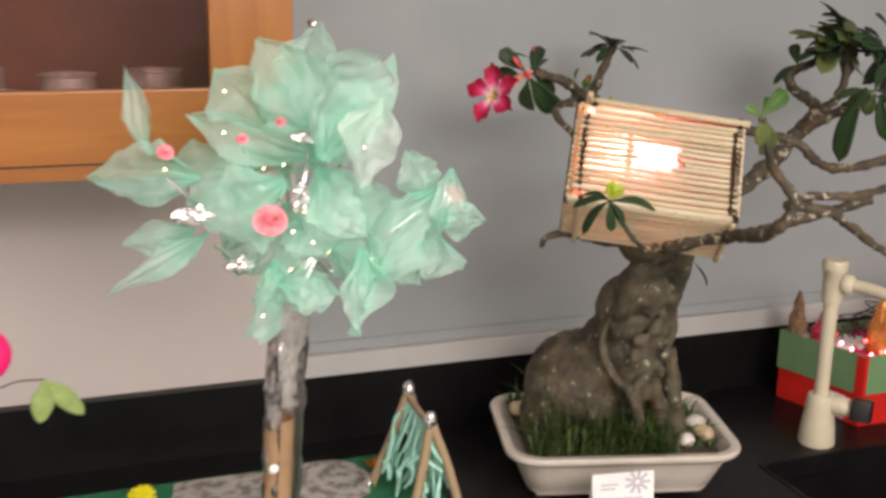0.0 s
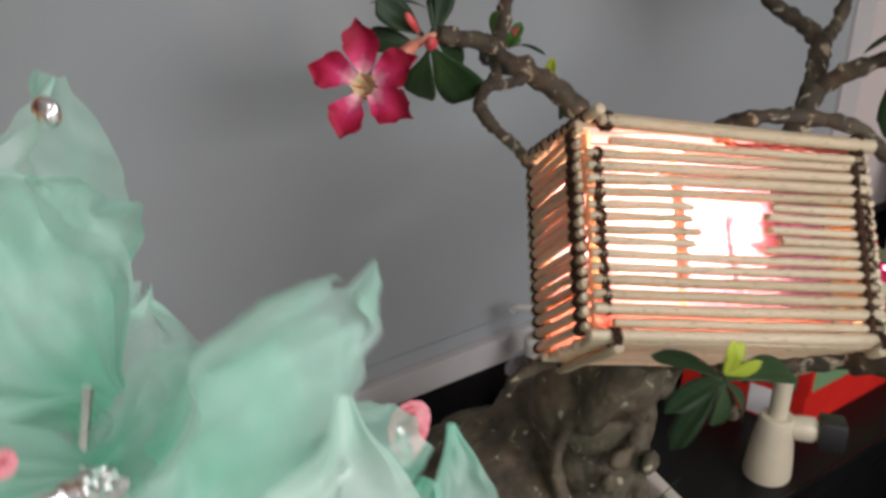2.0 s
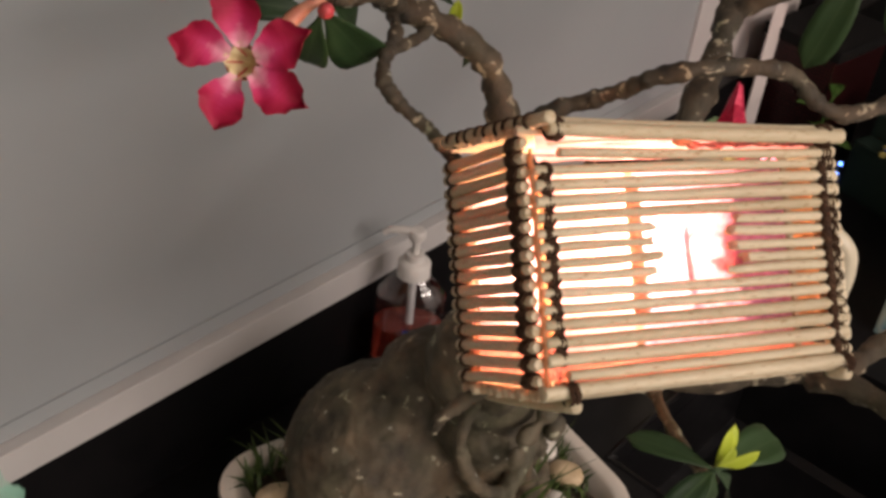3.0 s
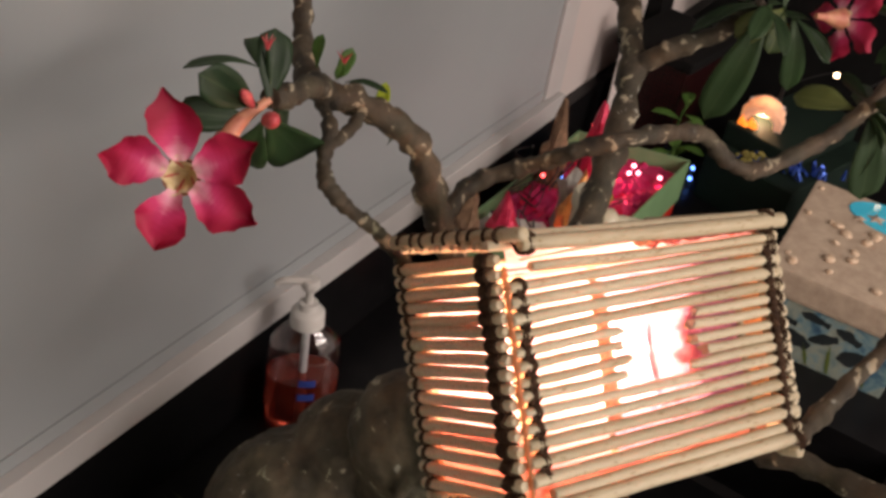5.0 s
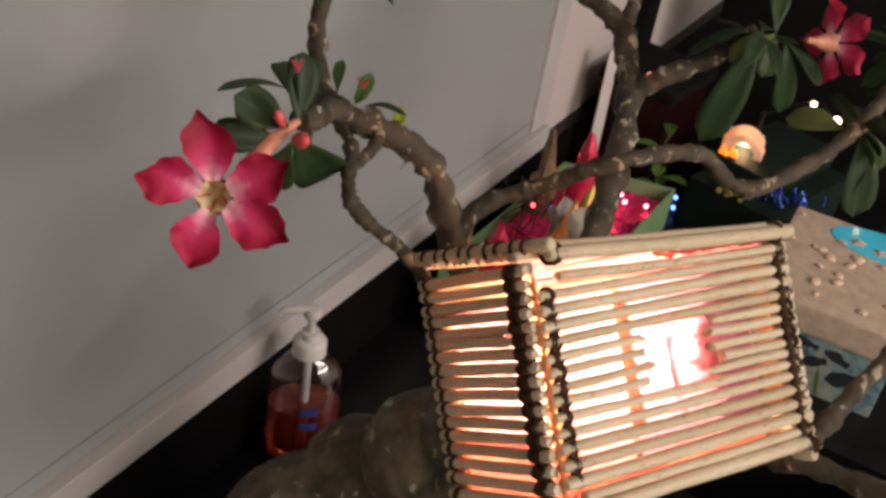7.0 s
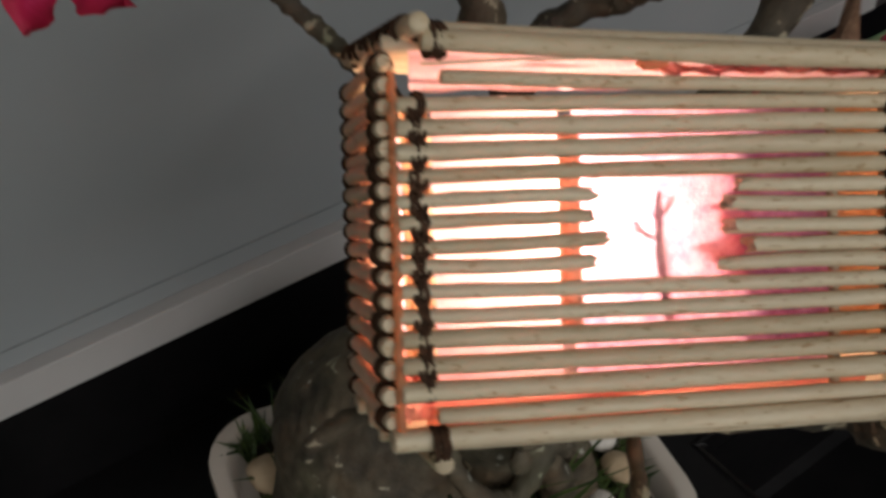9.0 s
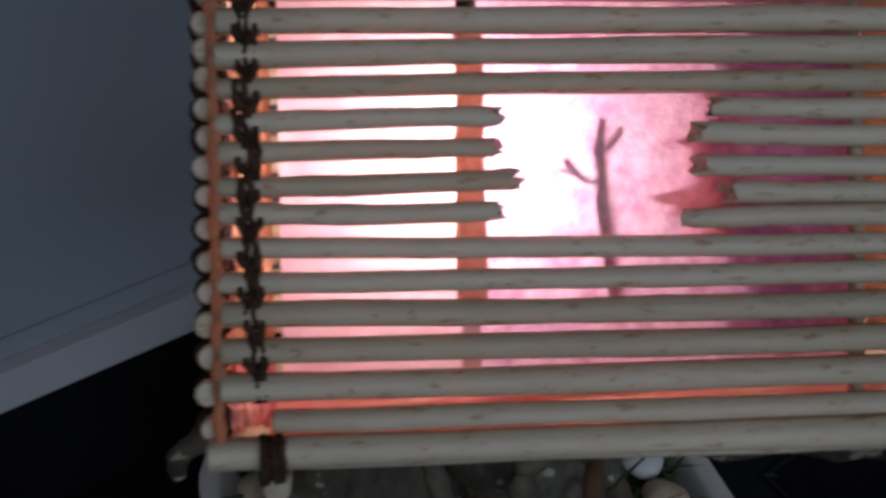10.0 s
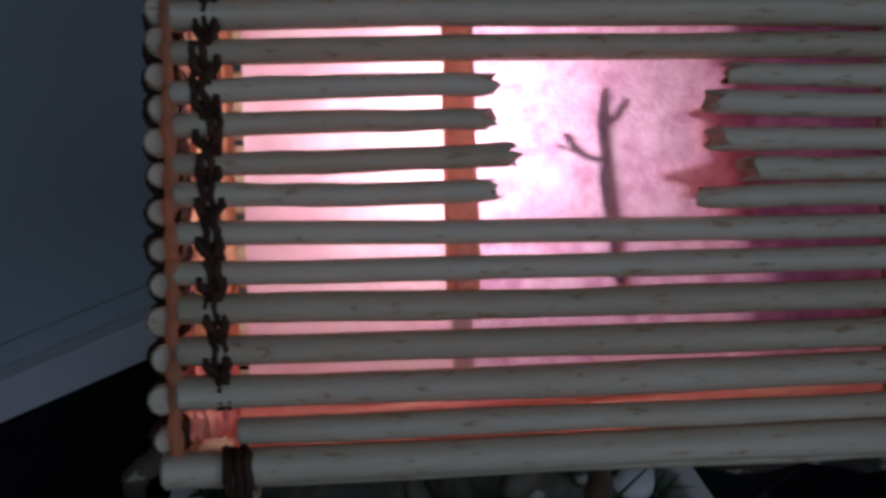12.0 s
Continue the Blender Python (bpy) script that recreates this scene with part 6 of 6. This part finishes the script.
lathe(bm, [(0.0, 0.0), (0.026, 0.002), (0.030, 0.006), (0.026, 0.012), (0.012, 0.014), (0.0, 0.013)], 28, pose(0.012, 1.147, 1.290, 82, 0, 20))
set_in("bloom", bm, M_FUCHSIA, pf, PINV, "bright fuchsia paper disc")
bm = bmesh.new()
box(bm, -0.005, -0.002, 0.0145, 0.012, 0.002, 0.0155, 0, pose(0.012, 1.147, 1.290, 82, 0, 20))
set_in("white_mark", bm, M_WHITE, pf, PINV, "small white printed mark", smooth=False)
bm = bmesh.new()
tube(bm, spline([(0.0, 1.15, 1.262), (0.025, 1.15, 1.25), (0.045, 1.15, 1.255), (0.074, 1.15, 1.254)], 4), 0.001, 6)
set_in("leaf_wire", bm, M_BIND, pf, PINV)
for tip, w, up in (((0.066, 1.14, 1.205), 0.026, (0, -1, 0.1)), ((0.114, 1.14, 1.210), 0.023, (0, -1, 0.2))):
    b = Vector((0.074, 1.15, 1.254))
    d = Vector(tip) - b
    o = new("felt_leaf", blade("felt_leaf", d.length, w, M_FELTLEAF, 0.5, 0.05, 0.05, thick=0.0014, tip=0.75))
    o.parent = pf
    o.matrix_basis = PINV @ frame_of(b, d, up)

# ---- name card ----
card = thing("name_card", pose(0.852, 1.205, CZ, 0, 0, -8) @ Matrix.Diagonal((1, 1, 0.9, 1)), "folded white card with faint grey print before the pot", "card")
bm = bmesh.new()
box(bm, -0.048, -0.0005, 0.0, 0.048, 0.0005, 0.105, 0, pose(0, -0.012, 0.0, -8, 0, 0))
box(bm, -0.048, -0.0005, 0.0, 0.048, 0.0005, 0.105, 0, pose(0, 0.018, 0.0, 8, 0, 0))
part("folded_card", bm, M_WHITE, card, smooth=False)
bm = bmesh.new()
for x0, x1, z in ((-0.035, -0.008, 0.085), (-0.035, -0.012, 0.078), (-0.038, 0.03, 0.06), (-0.038, 0.024, 0.05)):
    box(bm, x0, -0.0012, z, x1, -0.0007, z + 0.003, 0, pose(0, -0.012, 0.0, -8, 0, 0))
part("print", bm, M_INK, card, smooth=False)
bm = bmesh.new()
for k in range(9):
    a = k * math.pi / 4.5
    box(bm, 0.004, -0.0012, -0.0022, 0.02, -0.0007, 0.0022, 0, pose(0, -0.012, 0.0, -8, 0, 0) @ pose(0.022, 0, 0.088) @ pose(0, 0, 0, 0, math.degrees(a), 0))
part("printed_flower", bm, M_INK, card, "grey printed flower", smooth=False)

# ---- green and red box with lights ----
M_PALEP = mottled("pale_paper", (0.42, 0.41, 0.37), (0.58, 0.57, 0.52), 30, 0.8, 0, 0.1, 200)
gb = thing("gift_box", pose(1.461, 1.411, CZ, 0, 0, 0), "open green and red cardboard box lined with pink foil", "box")
GL, GD, GH = 0.400, 0.172, 0.138
# shear that fits the box's corners to the camera's view
FIT_SHEAR = Matrix(((1, -0.31, 0, 0), (0, 1, 0, 0), (0, 0, 1, 0), (0, 0, 0, 1)))
e = 0.003
for d in ((0.0, 0.0, 0, GL, 0.002, 0.068), (0.0, GD - 0.002, 0, GL, GD, 0.068), (0, 0.002, 0, 0.002, GD - 0.002, 0.068), (GL - 0.002, 0.002, 0, GL, GD - 0.002, 0.068)):
    boxed("lower_panel", d, M_BOXR, gb, "bright red card", bevel=0)
boxed("bottom_panel", (0.002, 0.002, 0, GL - 0.002, GD - 0.002, 0.002), M_BOXR, gb, "bright red card", bevel=0)
for d in ((-e, -e, 0.062, GL + e, 0, GH), (-e, GD, 0.062, GL + e, GD + e, GH), (-e, 0, 0.062, 0, GD, GH), (GL, 0, 0.062, GL + e, GD, GH)):
    boxed("upper_panel", d, M_BOXG, gb, "sage green card", bevel=0)
bm = bmesh.new()
box(bm, -0.0042, -0.0042, 0.062, 0.004, -0.0032, GH)
box(bm, -0.0046, -0.0046, 0.058, -0.0034, 0.012, GH - 0.002)
part("edge_tape", bm, M_BOXR, gb, "strip of red card at the corner", smooth=False)
boxed("label_patch", (-0.001, 0.03, 0.004, -0.0004, 0.075, 0.05), M_WHITE, gb, "pale blank paper label", bevel=0)
bm = bmesh.new()
nx, ny = 40, 20
gg = [[bm.verts.new((0.004 + (GL - 0.008) * i / nx, 0.004 + (GD - 0.008) * j / ny, 0.116 + 0.014 * noise.noise(Vector((i * 0.25, j * 0.25, 0))) + 0.007 * noise.noise(Vector((i * 0.8, j * 0.8, 4))))) for j in range(ny + 1)] for i in range(nx + 1)]
for i in range(nx):
    for j in range(ny):
        bm.faces.new((gg[i][j], gg[i + 1][j], gg[i + 1][j + 1], gg[i][j + 1]))
part("foil_lining", bm, M_PINKF, gb, "crumpled pink foil", smooth=False)
bm = bmesh.new()
gg = [[bm.verts.new((0.006 + 0.0052 * i + 0.004 * noise.noise(Vector((i * 0.6, j * 0.6, 3))), 0.062 + 0.0066 * j, 0.128 + 0.016 * noise.noise(Vector((i * 0.33, j * 0.33, 7))) + 0.008 * noise.noise(Vector((i * 0.9, j * 0.9, 2))))) for j in range(16)] for i in range(18)]
for i in range(17):
    for j in range(15):
        bm.faces.new((gg[i][j], gg[i + 1][j], gg[i + 1][j + 1], gg[i][j + 1]))
part("paper_lining", bm, M_PALEP, gb, "crumpled white paper", smooth=False)
for o in gb.children:
    o.data.transform(FIT_SHEAR)

M_LEDS = {"pink": glow("led_pink", (1.0, 0.25, 0.35), 10), "warm": glow("led_warm", (1.0, 0.75, 0.5), 10), "blue": glow("led_blue", (0.1, 0.3, 1.0), 6), "green": glow("led_green", (0.15, 0.9, 0.5), 5), "red": glow("led_red", (1.0, 0.08, 0.08), 8)}
M_ORNAMENT = mottled("orange_glitter", (0.55, 0.16, 0.04), (0.80, 0.36, 0.10), 150, 0.3, 0.3, 0.8, 300)
M_GOLD = mottled("gold_glitter", (0.65, 0.42, 0.08), (0.85, 0.62, 0.2), 150, 0.25, 0.7, 0.8, 300)
M_REDORN = mottled("red_glitter", (0.5, 0.01, 0.05), (0.75, 0.05, 0.12), 150, 0.3, 0.3, 0.8, 300)
M_BROWN = mottled("brown_bark_craft", (0.13, 0.07, 0.04), (0.28, 0.17, 0.10), 90, 0.8, 0, 0.6, 200)
GBM = gb.matrix_basis


def little_house(x, y, z, w, h, material, label, spin=0, leds=("warm",)):
    """A small peaked ornament with lights stuck on it."""
    t = thing("light_ornament", GBM @ pose(x - 0.31 * y, y, z, 0, 0, spin), label, "ornament", "ornaments in the box")
    h *= 1.3
    bm = bmesh.new()
    prof = [(w * 0.55, 0), (w * 0.5, h * 0.2), (w * 0.52, h * 0.45), (w * 0.4, h * 0.55), (w * 0.22, h * 0.8), (w * 0.06, h), (0, h)]
    lathe(bm, [(0, 0)] + prof, 14)
    for v in bm.verts:
        v.co += Vector((noise.noise(v.co * 90 + Vector((x * 50, 0, 0))), noise.noise(v.co * 90 + Vector((0, 9, 0))), noise.noise(v.co * 90 + Vector((0, 0, 5))))) * w * 0.22
    part("body", bm, material, t, smooth=False)
    for k, c in enumerate(leds):
        bm = bmesh.new()
        a = -1.9 + k * 0.9 + spin
        ball(bm, (w * 0.48 * math.cos(a), w * 0.48 * math.sin(a), h * (0.2 + 0.22 * k)), 0.0036, 2)
        part("light", bm, M_LEDS[c], t, "tiny glowing light")


little_house(0.095, 0.05, 0.105, 0.05, 0.10, M_ORNAMENT, "orange glittering peaked ornament with lights", 0, ("warm", "pink", "warm"))
little_house(0.19, 0.06, 0.105, 0.045, 0.085, M_GOLD, "gold glittering peaked ornament with lights", 0.4, ("warm", "warm", "warm"))
little_house(0.30, 0.11, 0.105, 0.045, 0.11, M_REDORN, "red glittering peaked ornament with lights", 1.0, ("red", "pink", "red"))
little_house(0.04, 0.12, 0.105, 0.045, 0.075, M_REDORN, "pink glittering ornament with lights", 0.0, ("pink", "red"))
little_house(0.25, 0.15, 0.105, 0.04, 0.12, M_BROWN, "brown bark ornament with a coloured light", 0.2, ("blue",))
little_house(0.02, 0.16, 0.10, 0.035, 0.09, M_BROWN, "brown bark ornament with a coloured light", 0.2, ("green",))
twist = thing("paper_twist", pose(1.572, 1.492, CZ + 0.112, 4, 6, 0), "pale twisted paper standing in the box", "paper")
bm = bmesh.new()
rows = []
for i in range(11):
    f = i / 10
    r = 0.017 + 0.010 * (2 * f - 0.8) ** 2
    rows.append([bm.verts.new((r * (1 + 0.16 * math.sin(5 * a + 3 * f)) * math.cos(a), 0.7 * r * (1 + 0.16 * math.cos(4 * a - 2 * f)) * math.sin(a), 0.078 * f + (0.010 * math.sin(3 * a) if i == 10 else 0))) for a in [k * math.pi / 14 for k in range(28)]])
for a, b in zip(rows, rows[1:]):
    for k in range(28):
        bm.faces.new((a[k], a[(k + 1) % 28], b[(k + 1) % 28], b[k]))
bmesh.ops.solidify(bm, geom=bm.faces[:], thickness=0.0008)
part("sheet", bm, M_PALEP, twist)
bm = bmesh.new()
ball(bm, (0, 0, 0), 0.0036, 2)
led = thing("light_string", GBM @ pose(0, 0, 0.13), "string of small pink and red lights on the foil", "light string")
one = part("light", bm, M_LEDS["pink"], led)
one.location = (0.03, 0.02, 0.0)
for k in range(9):
    x, y = rnd.uniform(0.0, 0.2), rnd.uniform(0.03, 0.17)
    bm = bmesh.new()
    tube(bm, spline([(x, y, -0.01)] + [(x + rnd.uniform(-0.04, 0.04), y + rnd.uniform(-0.03, 0.03), rnd.uniform(0, 0.05)) for _ in range(4)] + [(x + 0.03, y, -0.01)], 6), 0.0012, 5)
    part("wire", bm, M_BLACK, led, "black wire")
bm = bmesh.new()
ball(bm, (0, 0, 0), 0.0034, 2)
warm = part("light", bm, M_LEDS["red"], led)
warm.location = (0.05, 0.06, 0.012)
for k in range(17):
    share("light", one if k % 3 else warm, pose(rnd.uniform(-0.02, 0.36), rnd.uniform(0.015, 0.15), rnd.uniform(-0.005, 0.03)), led)

# ---- shell-covered box ----
sb = thing("shell_box", pose(1.826, 1.112, CZ, 0, 0, 3), "keepsake box with a sandy lid set with shells", "box")
bm = bmesh.new()
box(bm, -0.144, -0.104, 0.0, 0.144, 0.104, 0.099, 0.003)
part("body", bm, M_SEA, sb, "sides painted with blue sea life", smooth=False)
bm = bmesh.new()
box(bm, -0.147, -0.107, 0.096, 0.147, 0.107, 0.142, 0.006)
lid = part("lid", bm, M_SAND, sb, "rough sandy plaster lid", smooth=False)
bm = bmesh.new()
lathe(bm, [(0.0, 0.0), (1.0, 0.0), (0.98, 1.0), (0.0, 1.0)], 40, pose(0.10, -0.042, 0.1405) @ Matrix.Diagonal((0.047, 0.088, 0.0035, 1)))
part("pool", bm, M_CYAN, lid, "glossy turquoise resin pool")
bm = bmesh.new()
for v in ball(bm, (0, 0, 0), 0.0085, 2, (1.1, 0.85, 0.55)):
    a = math.atan2(v.co.y, v.co.x)
    v.co *= 1 + 0.08 * math.sin(a * 11)
sh = part("shell", bm, M_SHELL, lid)
sh.matrix_basis = pose(-0.12, 0.08, 0.144)
for k in range(30):
    x, y = rnd.uniform(-0.138, 0.138), rnd.uniform(-0.098, 0.098)
    if ((x - 0.10) / 0.056) ** 2 + ((y + 0.042) / 0.098) ** 2 < 1:
        continue
    q = rnd.uniform(0.55, 1.15)
    share("shell", sh, pose(x, y, 0.144, rnd.uniform(-15, 15), rnd.uniform(-15, 15), rnd.uniform(0, 360)) @ Matrix.Diagonal((q, q, q, 1)), lid)
for x, y, s, spin in ((0.085, 0.03, 0.017, 10), (0.075, -0.005, 0.015, 40), (0.068, 0.052, 0.012, 0)):
    bm = bmesh.new()
    vs = [bm.verts.new((s * (1 if k % 2 == 0 else 0.42) * math.cos(k * math.pi / 5), s * (1 if k % 2 == 0 else 0.42) * math.sin(k * math.pi / 5), 0)) for k in range(10)]
    top = bm.verts.new((0, 0, s * 0.3))
    for k in range(10):
        bm.faces.new((vs[k], vs[(k + 1) % 10], top))
    bm.faces.new(vs[::-1])
    o = part("starfish", bm, M_SAND, lid, "small sandy starfish")
    o.matrix_basis = pose(x, y - 0.03, 0.1443, 0, 0, spin)
M_FISH = plain("dark_print", (0.016, 0.022, 0.024), 0.5)
M_WEED = plain("green_print", (0.10, 0.14, 0.03), 0.5)
for k, (y, z, s, mtl, tall) in enumerate(((0.06, 0.07, 0.014, M_FISH, 0.35), (0.035, 0.045, 0.015, M_FISH, 0.5), (0.0, 0.06, 0.014, M_FISH, 0.4), (-0.03, 0.085, 0.014, M_FISH, 0.4), (0.02, 0.092, 0.016, M_FISH, 0.3), (-0.05, 0.05, 0.018, M_FISH, 0.45),
                                          (-0.065, 0.035, 0.0025, M_WEED, 8.0), (-0.072, 0.03, 0.002, M_WEED, 9.0), (-0.02, 0.025, 0.0025, M_WEED, 7.0), (0.07, 0.03, 0.0025, M_WEED, 8.0), (0.012, 0.02, 0.002, M_WEED, 6.0))):
    bm = bmesh.new()
    lean = 0.5 * math.sin(k * 2.3)
    pts = []
    for n in range(24):
        a = n * math.pi / 12
        tail = 0.0 if mtl is M_WEED else max(0.0, -math.cos(a)) ** 6
        fin = 1 + 0.35 * max(0.0, math.sin(3 * a + k)) + 0.3 * noise.noise(Vector((n * 0.7, k, 0)))
        pts.append((1.25 * s * (math.cos(a) * (1 - 0.25 * tail) - 0.5 * tail), 1.25 * s * tall * (math.sin(a) * fin * (1 - 0.75 * abs(math.cos(a)) ** 5) + tail * (0.9 if n in (10, 11) else -0.9 if n in (13, 14) else 0.2))))
    bm.faces.new([bm.verts.new((-0.1446, y + a - lean * b, max(0.004, min(0.094, 0.9 * z + b + lean * a)))) for a, b in pts])
    part("printed_fish" if mtl is M_FISH else "printed_weed", bm, mtl, sb, "dark printed sea creature" if mtl is M_FISH else "green printed seaweed", smooth=False)

# ---- dark things at the far end of the counter ----
dg = thing("dark_box", pose(2.12, 1.305, CZ, 0, 0, -14), "dark green stepped cardboard display box", "box")
boxed("lower_step", (-0.14, -0.085, 0.0, 0.14, 0.085, 0.10), M_DKGREEN, dg, bevel=0.004)
boxed("upper_step", (-0.10, -0.045, 0.10, 0.14, 0.085, 0.14), M_DKGREEN, dg, bevel=0.004)
dome = thing("glowing_cave", pose(2.09, 1.366, CZ + 0.14, 0, 0, 10) @ Matrix.Diagonal((0.85, 0.85, 0.70, 1)), "small white plaster cave lit from within", "lantern")
bm = bmesh.new()
rows = []
for i in range(15):
    a = math.pi * i / 14
    rows.append([bm.verts.new((x, r * math.cos(a) * (1 + 0.06 * math.sin(i * 2.3)), max(0.0, r * 1.25 * math.sin(a)))) for x, r in ((-0.03, 0.042), (0.03, 0.045), (0.03, 0.030), (-0.03, 0.028))])
for a, b in zip(rows, rows[1:]):
    for k in range(4):
        bm.faces.new((a[k], a[(k + 1) % 4], b[(k + 1) % 4], b[k]))
part("arch", bm, translucent("plaster_glow", (0.75, 0.55, 0.45), (0.85, 0.7, 0.6), 60, 0, 0.5, 0), dome, "white plaster arch")
# white plate added to catch the light and brighten the inside
bm = bmesh.new()
box(bm, 0.022, -0.036, 0.0, 0.028, 0.036, 0.042, 0.001)
part("back_wall", bm, M_WHITE, dome, smooth=False)
bm = bmesh.new()
ball(bm, (0.004, 0, 0.026), 0.010, 2)
part("light", bm, glow("cave_light", (1.0, 0.72, 0.42), 90), dome, "warm glowing light")
bm = bmesh.new()
for k in range(4):
    lathe(bm, [(0.0, 0.0), (0.007, 0.0), (0.006, 0.008), (0.0, 0.020 + 0.005 * (k % 2))], 8, pose(-0.042 + 0.004 * (k % 2), 0.028 + 0.009 * (k - 2), 0.0, rnd.uniform(-12, 12), rnd.uniform(-12, 12), 0))
# the flames emit by themselves in place of light falling on them
part("paper_flame", bm, glow("self_lit_paper", (1.0, 0.28, 0.03), 1.2), dome, "orange paper flames with an added glow")

pb = thing("paper_sheet", pose(1.985, 1.60, CZ, 0, 0, 0), "pale folded paper sheet leaning on the backsplash", "paper")
bm = bmesh.new()
box(bm, -0.014, -0.001, 0.0, 0.014, 0.001, 0.27, 0, pose(0, 0, 0, -6, 6, -20))
part("sheet", bm, M_WALL, pb, smooth=False)

M_SEQUIN, _nt, _p = mat("dark_red_sequins")
_vo = node(_nt, "ShaderNodeTexVoronoi", Scale=150.0, Randomness=0.25)
_nt.links.new(coords(_nt, 1.0), _vo.inputs["Vector"])
_nt.links.new(ramp(_nt, _vo.outputs["Distance"], [(0.25, (0.045, 0.006, 0.007)), (0.5, (0.006, 0.002, 0.002))]), _p.inputs["Base Color"])
_p.inputs["Roughness"].default_value, _p.inputs["Metallic"].default_value = 0.35, 0.3
bump(_nt, _p, _vo.outputs["Distance"], 0.6, 0.002)
rl = thing("sequin_box", pose(2.115, 1.555, CZ, 0, 0, -6), "dark red sequined box with a black lid and a small light", "box")
boxed("body", (-0.085, -0.065, 0.0, 0.085, 0.065, 0.205), M_SEQUIN, rl, bevel=0.004)
boxed("lid", (-0.095, -0.075, 0.205, 0.095, 0.075, 0.226), M_DARK, rl, "plain black lid", bevel=0.004)
bm = bmesh.new()
for v in ball(bm, (-0.083, -0.02, 0.236), 0.011, 3, (1.4, 1.0, 0.9)):
    v.co += Vector((1, 1, 1)) * 0.002 * noise.noise(v.co * 150)
part("light", bm, glow("red_light", (1.0, 0.36, 0.24), 1.6), rl, "small warm glowing light")
sprig = thing("ivy_sprig", pose(1.99, 1.475, CZ), "green leafy sprig standing in the dark corner", "sprig")
bm = bmesh.new()
tube(bm, spline([(0, 0, 0), (0.01, 0.0, 0.06), (0.02, 0.01, 0.12), (0.015, 0.0, 0.17)], 5), 0.002, 6)
part("stem", bm, M_LEAFB, sprig)
for k in range(9):
    o = new("leaf", LEAVES["light"][k % 2])
    o.parent = sprig
    o.matrix_basis = frame_of((0.012, 0.002, 0.05 + 0.013 * k), (math.cos(k * 2.4), math.sin(k * 2.4), 0.25), (0, 0, 1))

M_MOSS = mottled("yellow_moss", (0.12, 0.11, 0.025), (0.26, 0.21, 0.05), 80, 0.9, 0, 0.6, 200)
bm = bmesh.new()
for k in range(40):
    ball(bm, (rnd.gauss(0, 0.018), rnd.gauss(0, 0.014), abs(rnd.gauss(0.0, 0.014)) + 0.006), rnd.uniform(0.003, 0.007), 1)
o = tagged(part("moss_clump", bm, M_MOSS, smooth=False), "yellow-green moss clump on the dark box", "moss")
o.location = (1.985, 1.342, CZ + 0.10)
bm = bmesh.new()
for k in range(46):
    p = Vector((rnd.gauss(0, 0.035), rnd.gauss(0, 0.012), 0.004))
    tube(bm, [p, p + Vector((rnd.uniform(-0.01, 0.01), rnd.uniform(-0.01, 0.01), rnd.uniform(0.01, 0.022)))], [0.004, 0.0015], 5)
o = tagged(part("blue_tinsel", bm, mottled("blue_foil_tinsel", (0.02, 0.05, 0.35), (0.06, 0.16, 0.55), 200, 0.25, 0.6)), "bunch of shiny blue tinsel on the dark box", "tinsel", kind="stuff")
o.matrix_basis = pose(2.03, 1.29, CZ + 0.10, 0, 0, -70)

sl = thing("blue_light_string", pose(1.97, 1.46, CZ), "string of small blue and warm lights on the dark counter", "light string")
bm = bmesh.new()
tube(bm, spline([(0.0, 0, 0.004), (0.05, -0.03, 0.012), (0.12, 0.0, 0.006), (0.16, -0.06, 0.012), (0.2, -0.2, 0.004), (0.22, -0.35, 0.004)], 6), 0.0015, 5)
part("wire", bm, M_BLACK, sl)
for p, c in (((0.02, 0.0, 0.012), "blue"), ((0.06, -0.02, 0.014), "blue"), ((0.10, -0.01, 0.014), "blue"), ((-0.02, 0.02, 0.012), "blue")):
    bm = bmesh.new()
    ball(bm, p, 0.004, 2)
    part("light", bm, M_LEDS[c], sl)
fl = thing("fairy_light_string", pose(2.10, 1.235, CZ), "string of warm fairy lights in the dark corner", "light string")
bm = bmesh.new()
tube(bm, spline([(0.02, 0.12, 0.205), (0.025, 0.045, 0.257), (0.033, 0.001, 0.238), (0.067, -0.038, 0.258), (0.02, -0.14, 0.215)], 6), 0.0012, 5)
tube(bm, [(0.02, -0.14, 0.0), (0.02, -0.14, 0.22)], 0.004, 6)
tube(bm, [(0.02, 0.12, 0.0), (0.02, 0.12, 0.21)], 0.004, 6)
part("wire", bm, M_BLACK, fl)
for p, r in (((0.022, 0.045, 0.253), 0.005), ((0.030, 0.001, 0.234), 0.0085), ((0.064, -0.038, 0.254), 0.005), ((0.018, -0.1, 0.228), 0.005)):
    bm = bmesh.new()
    ball(bm, p, r, 2)
    part("light", bm, M_LEDS["warm"], fl)
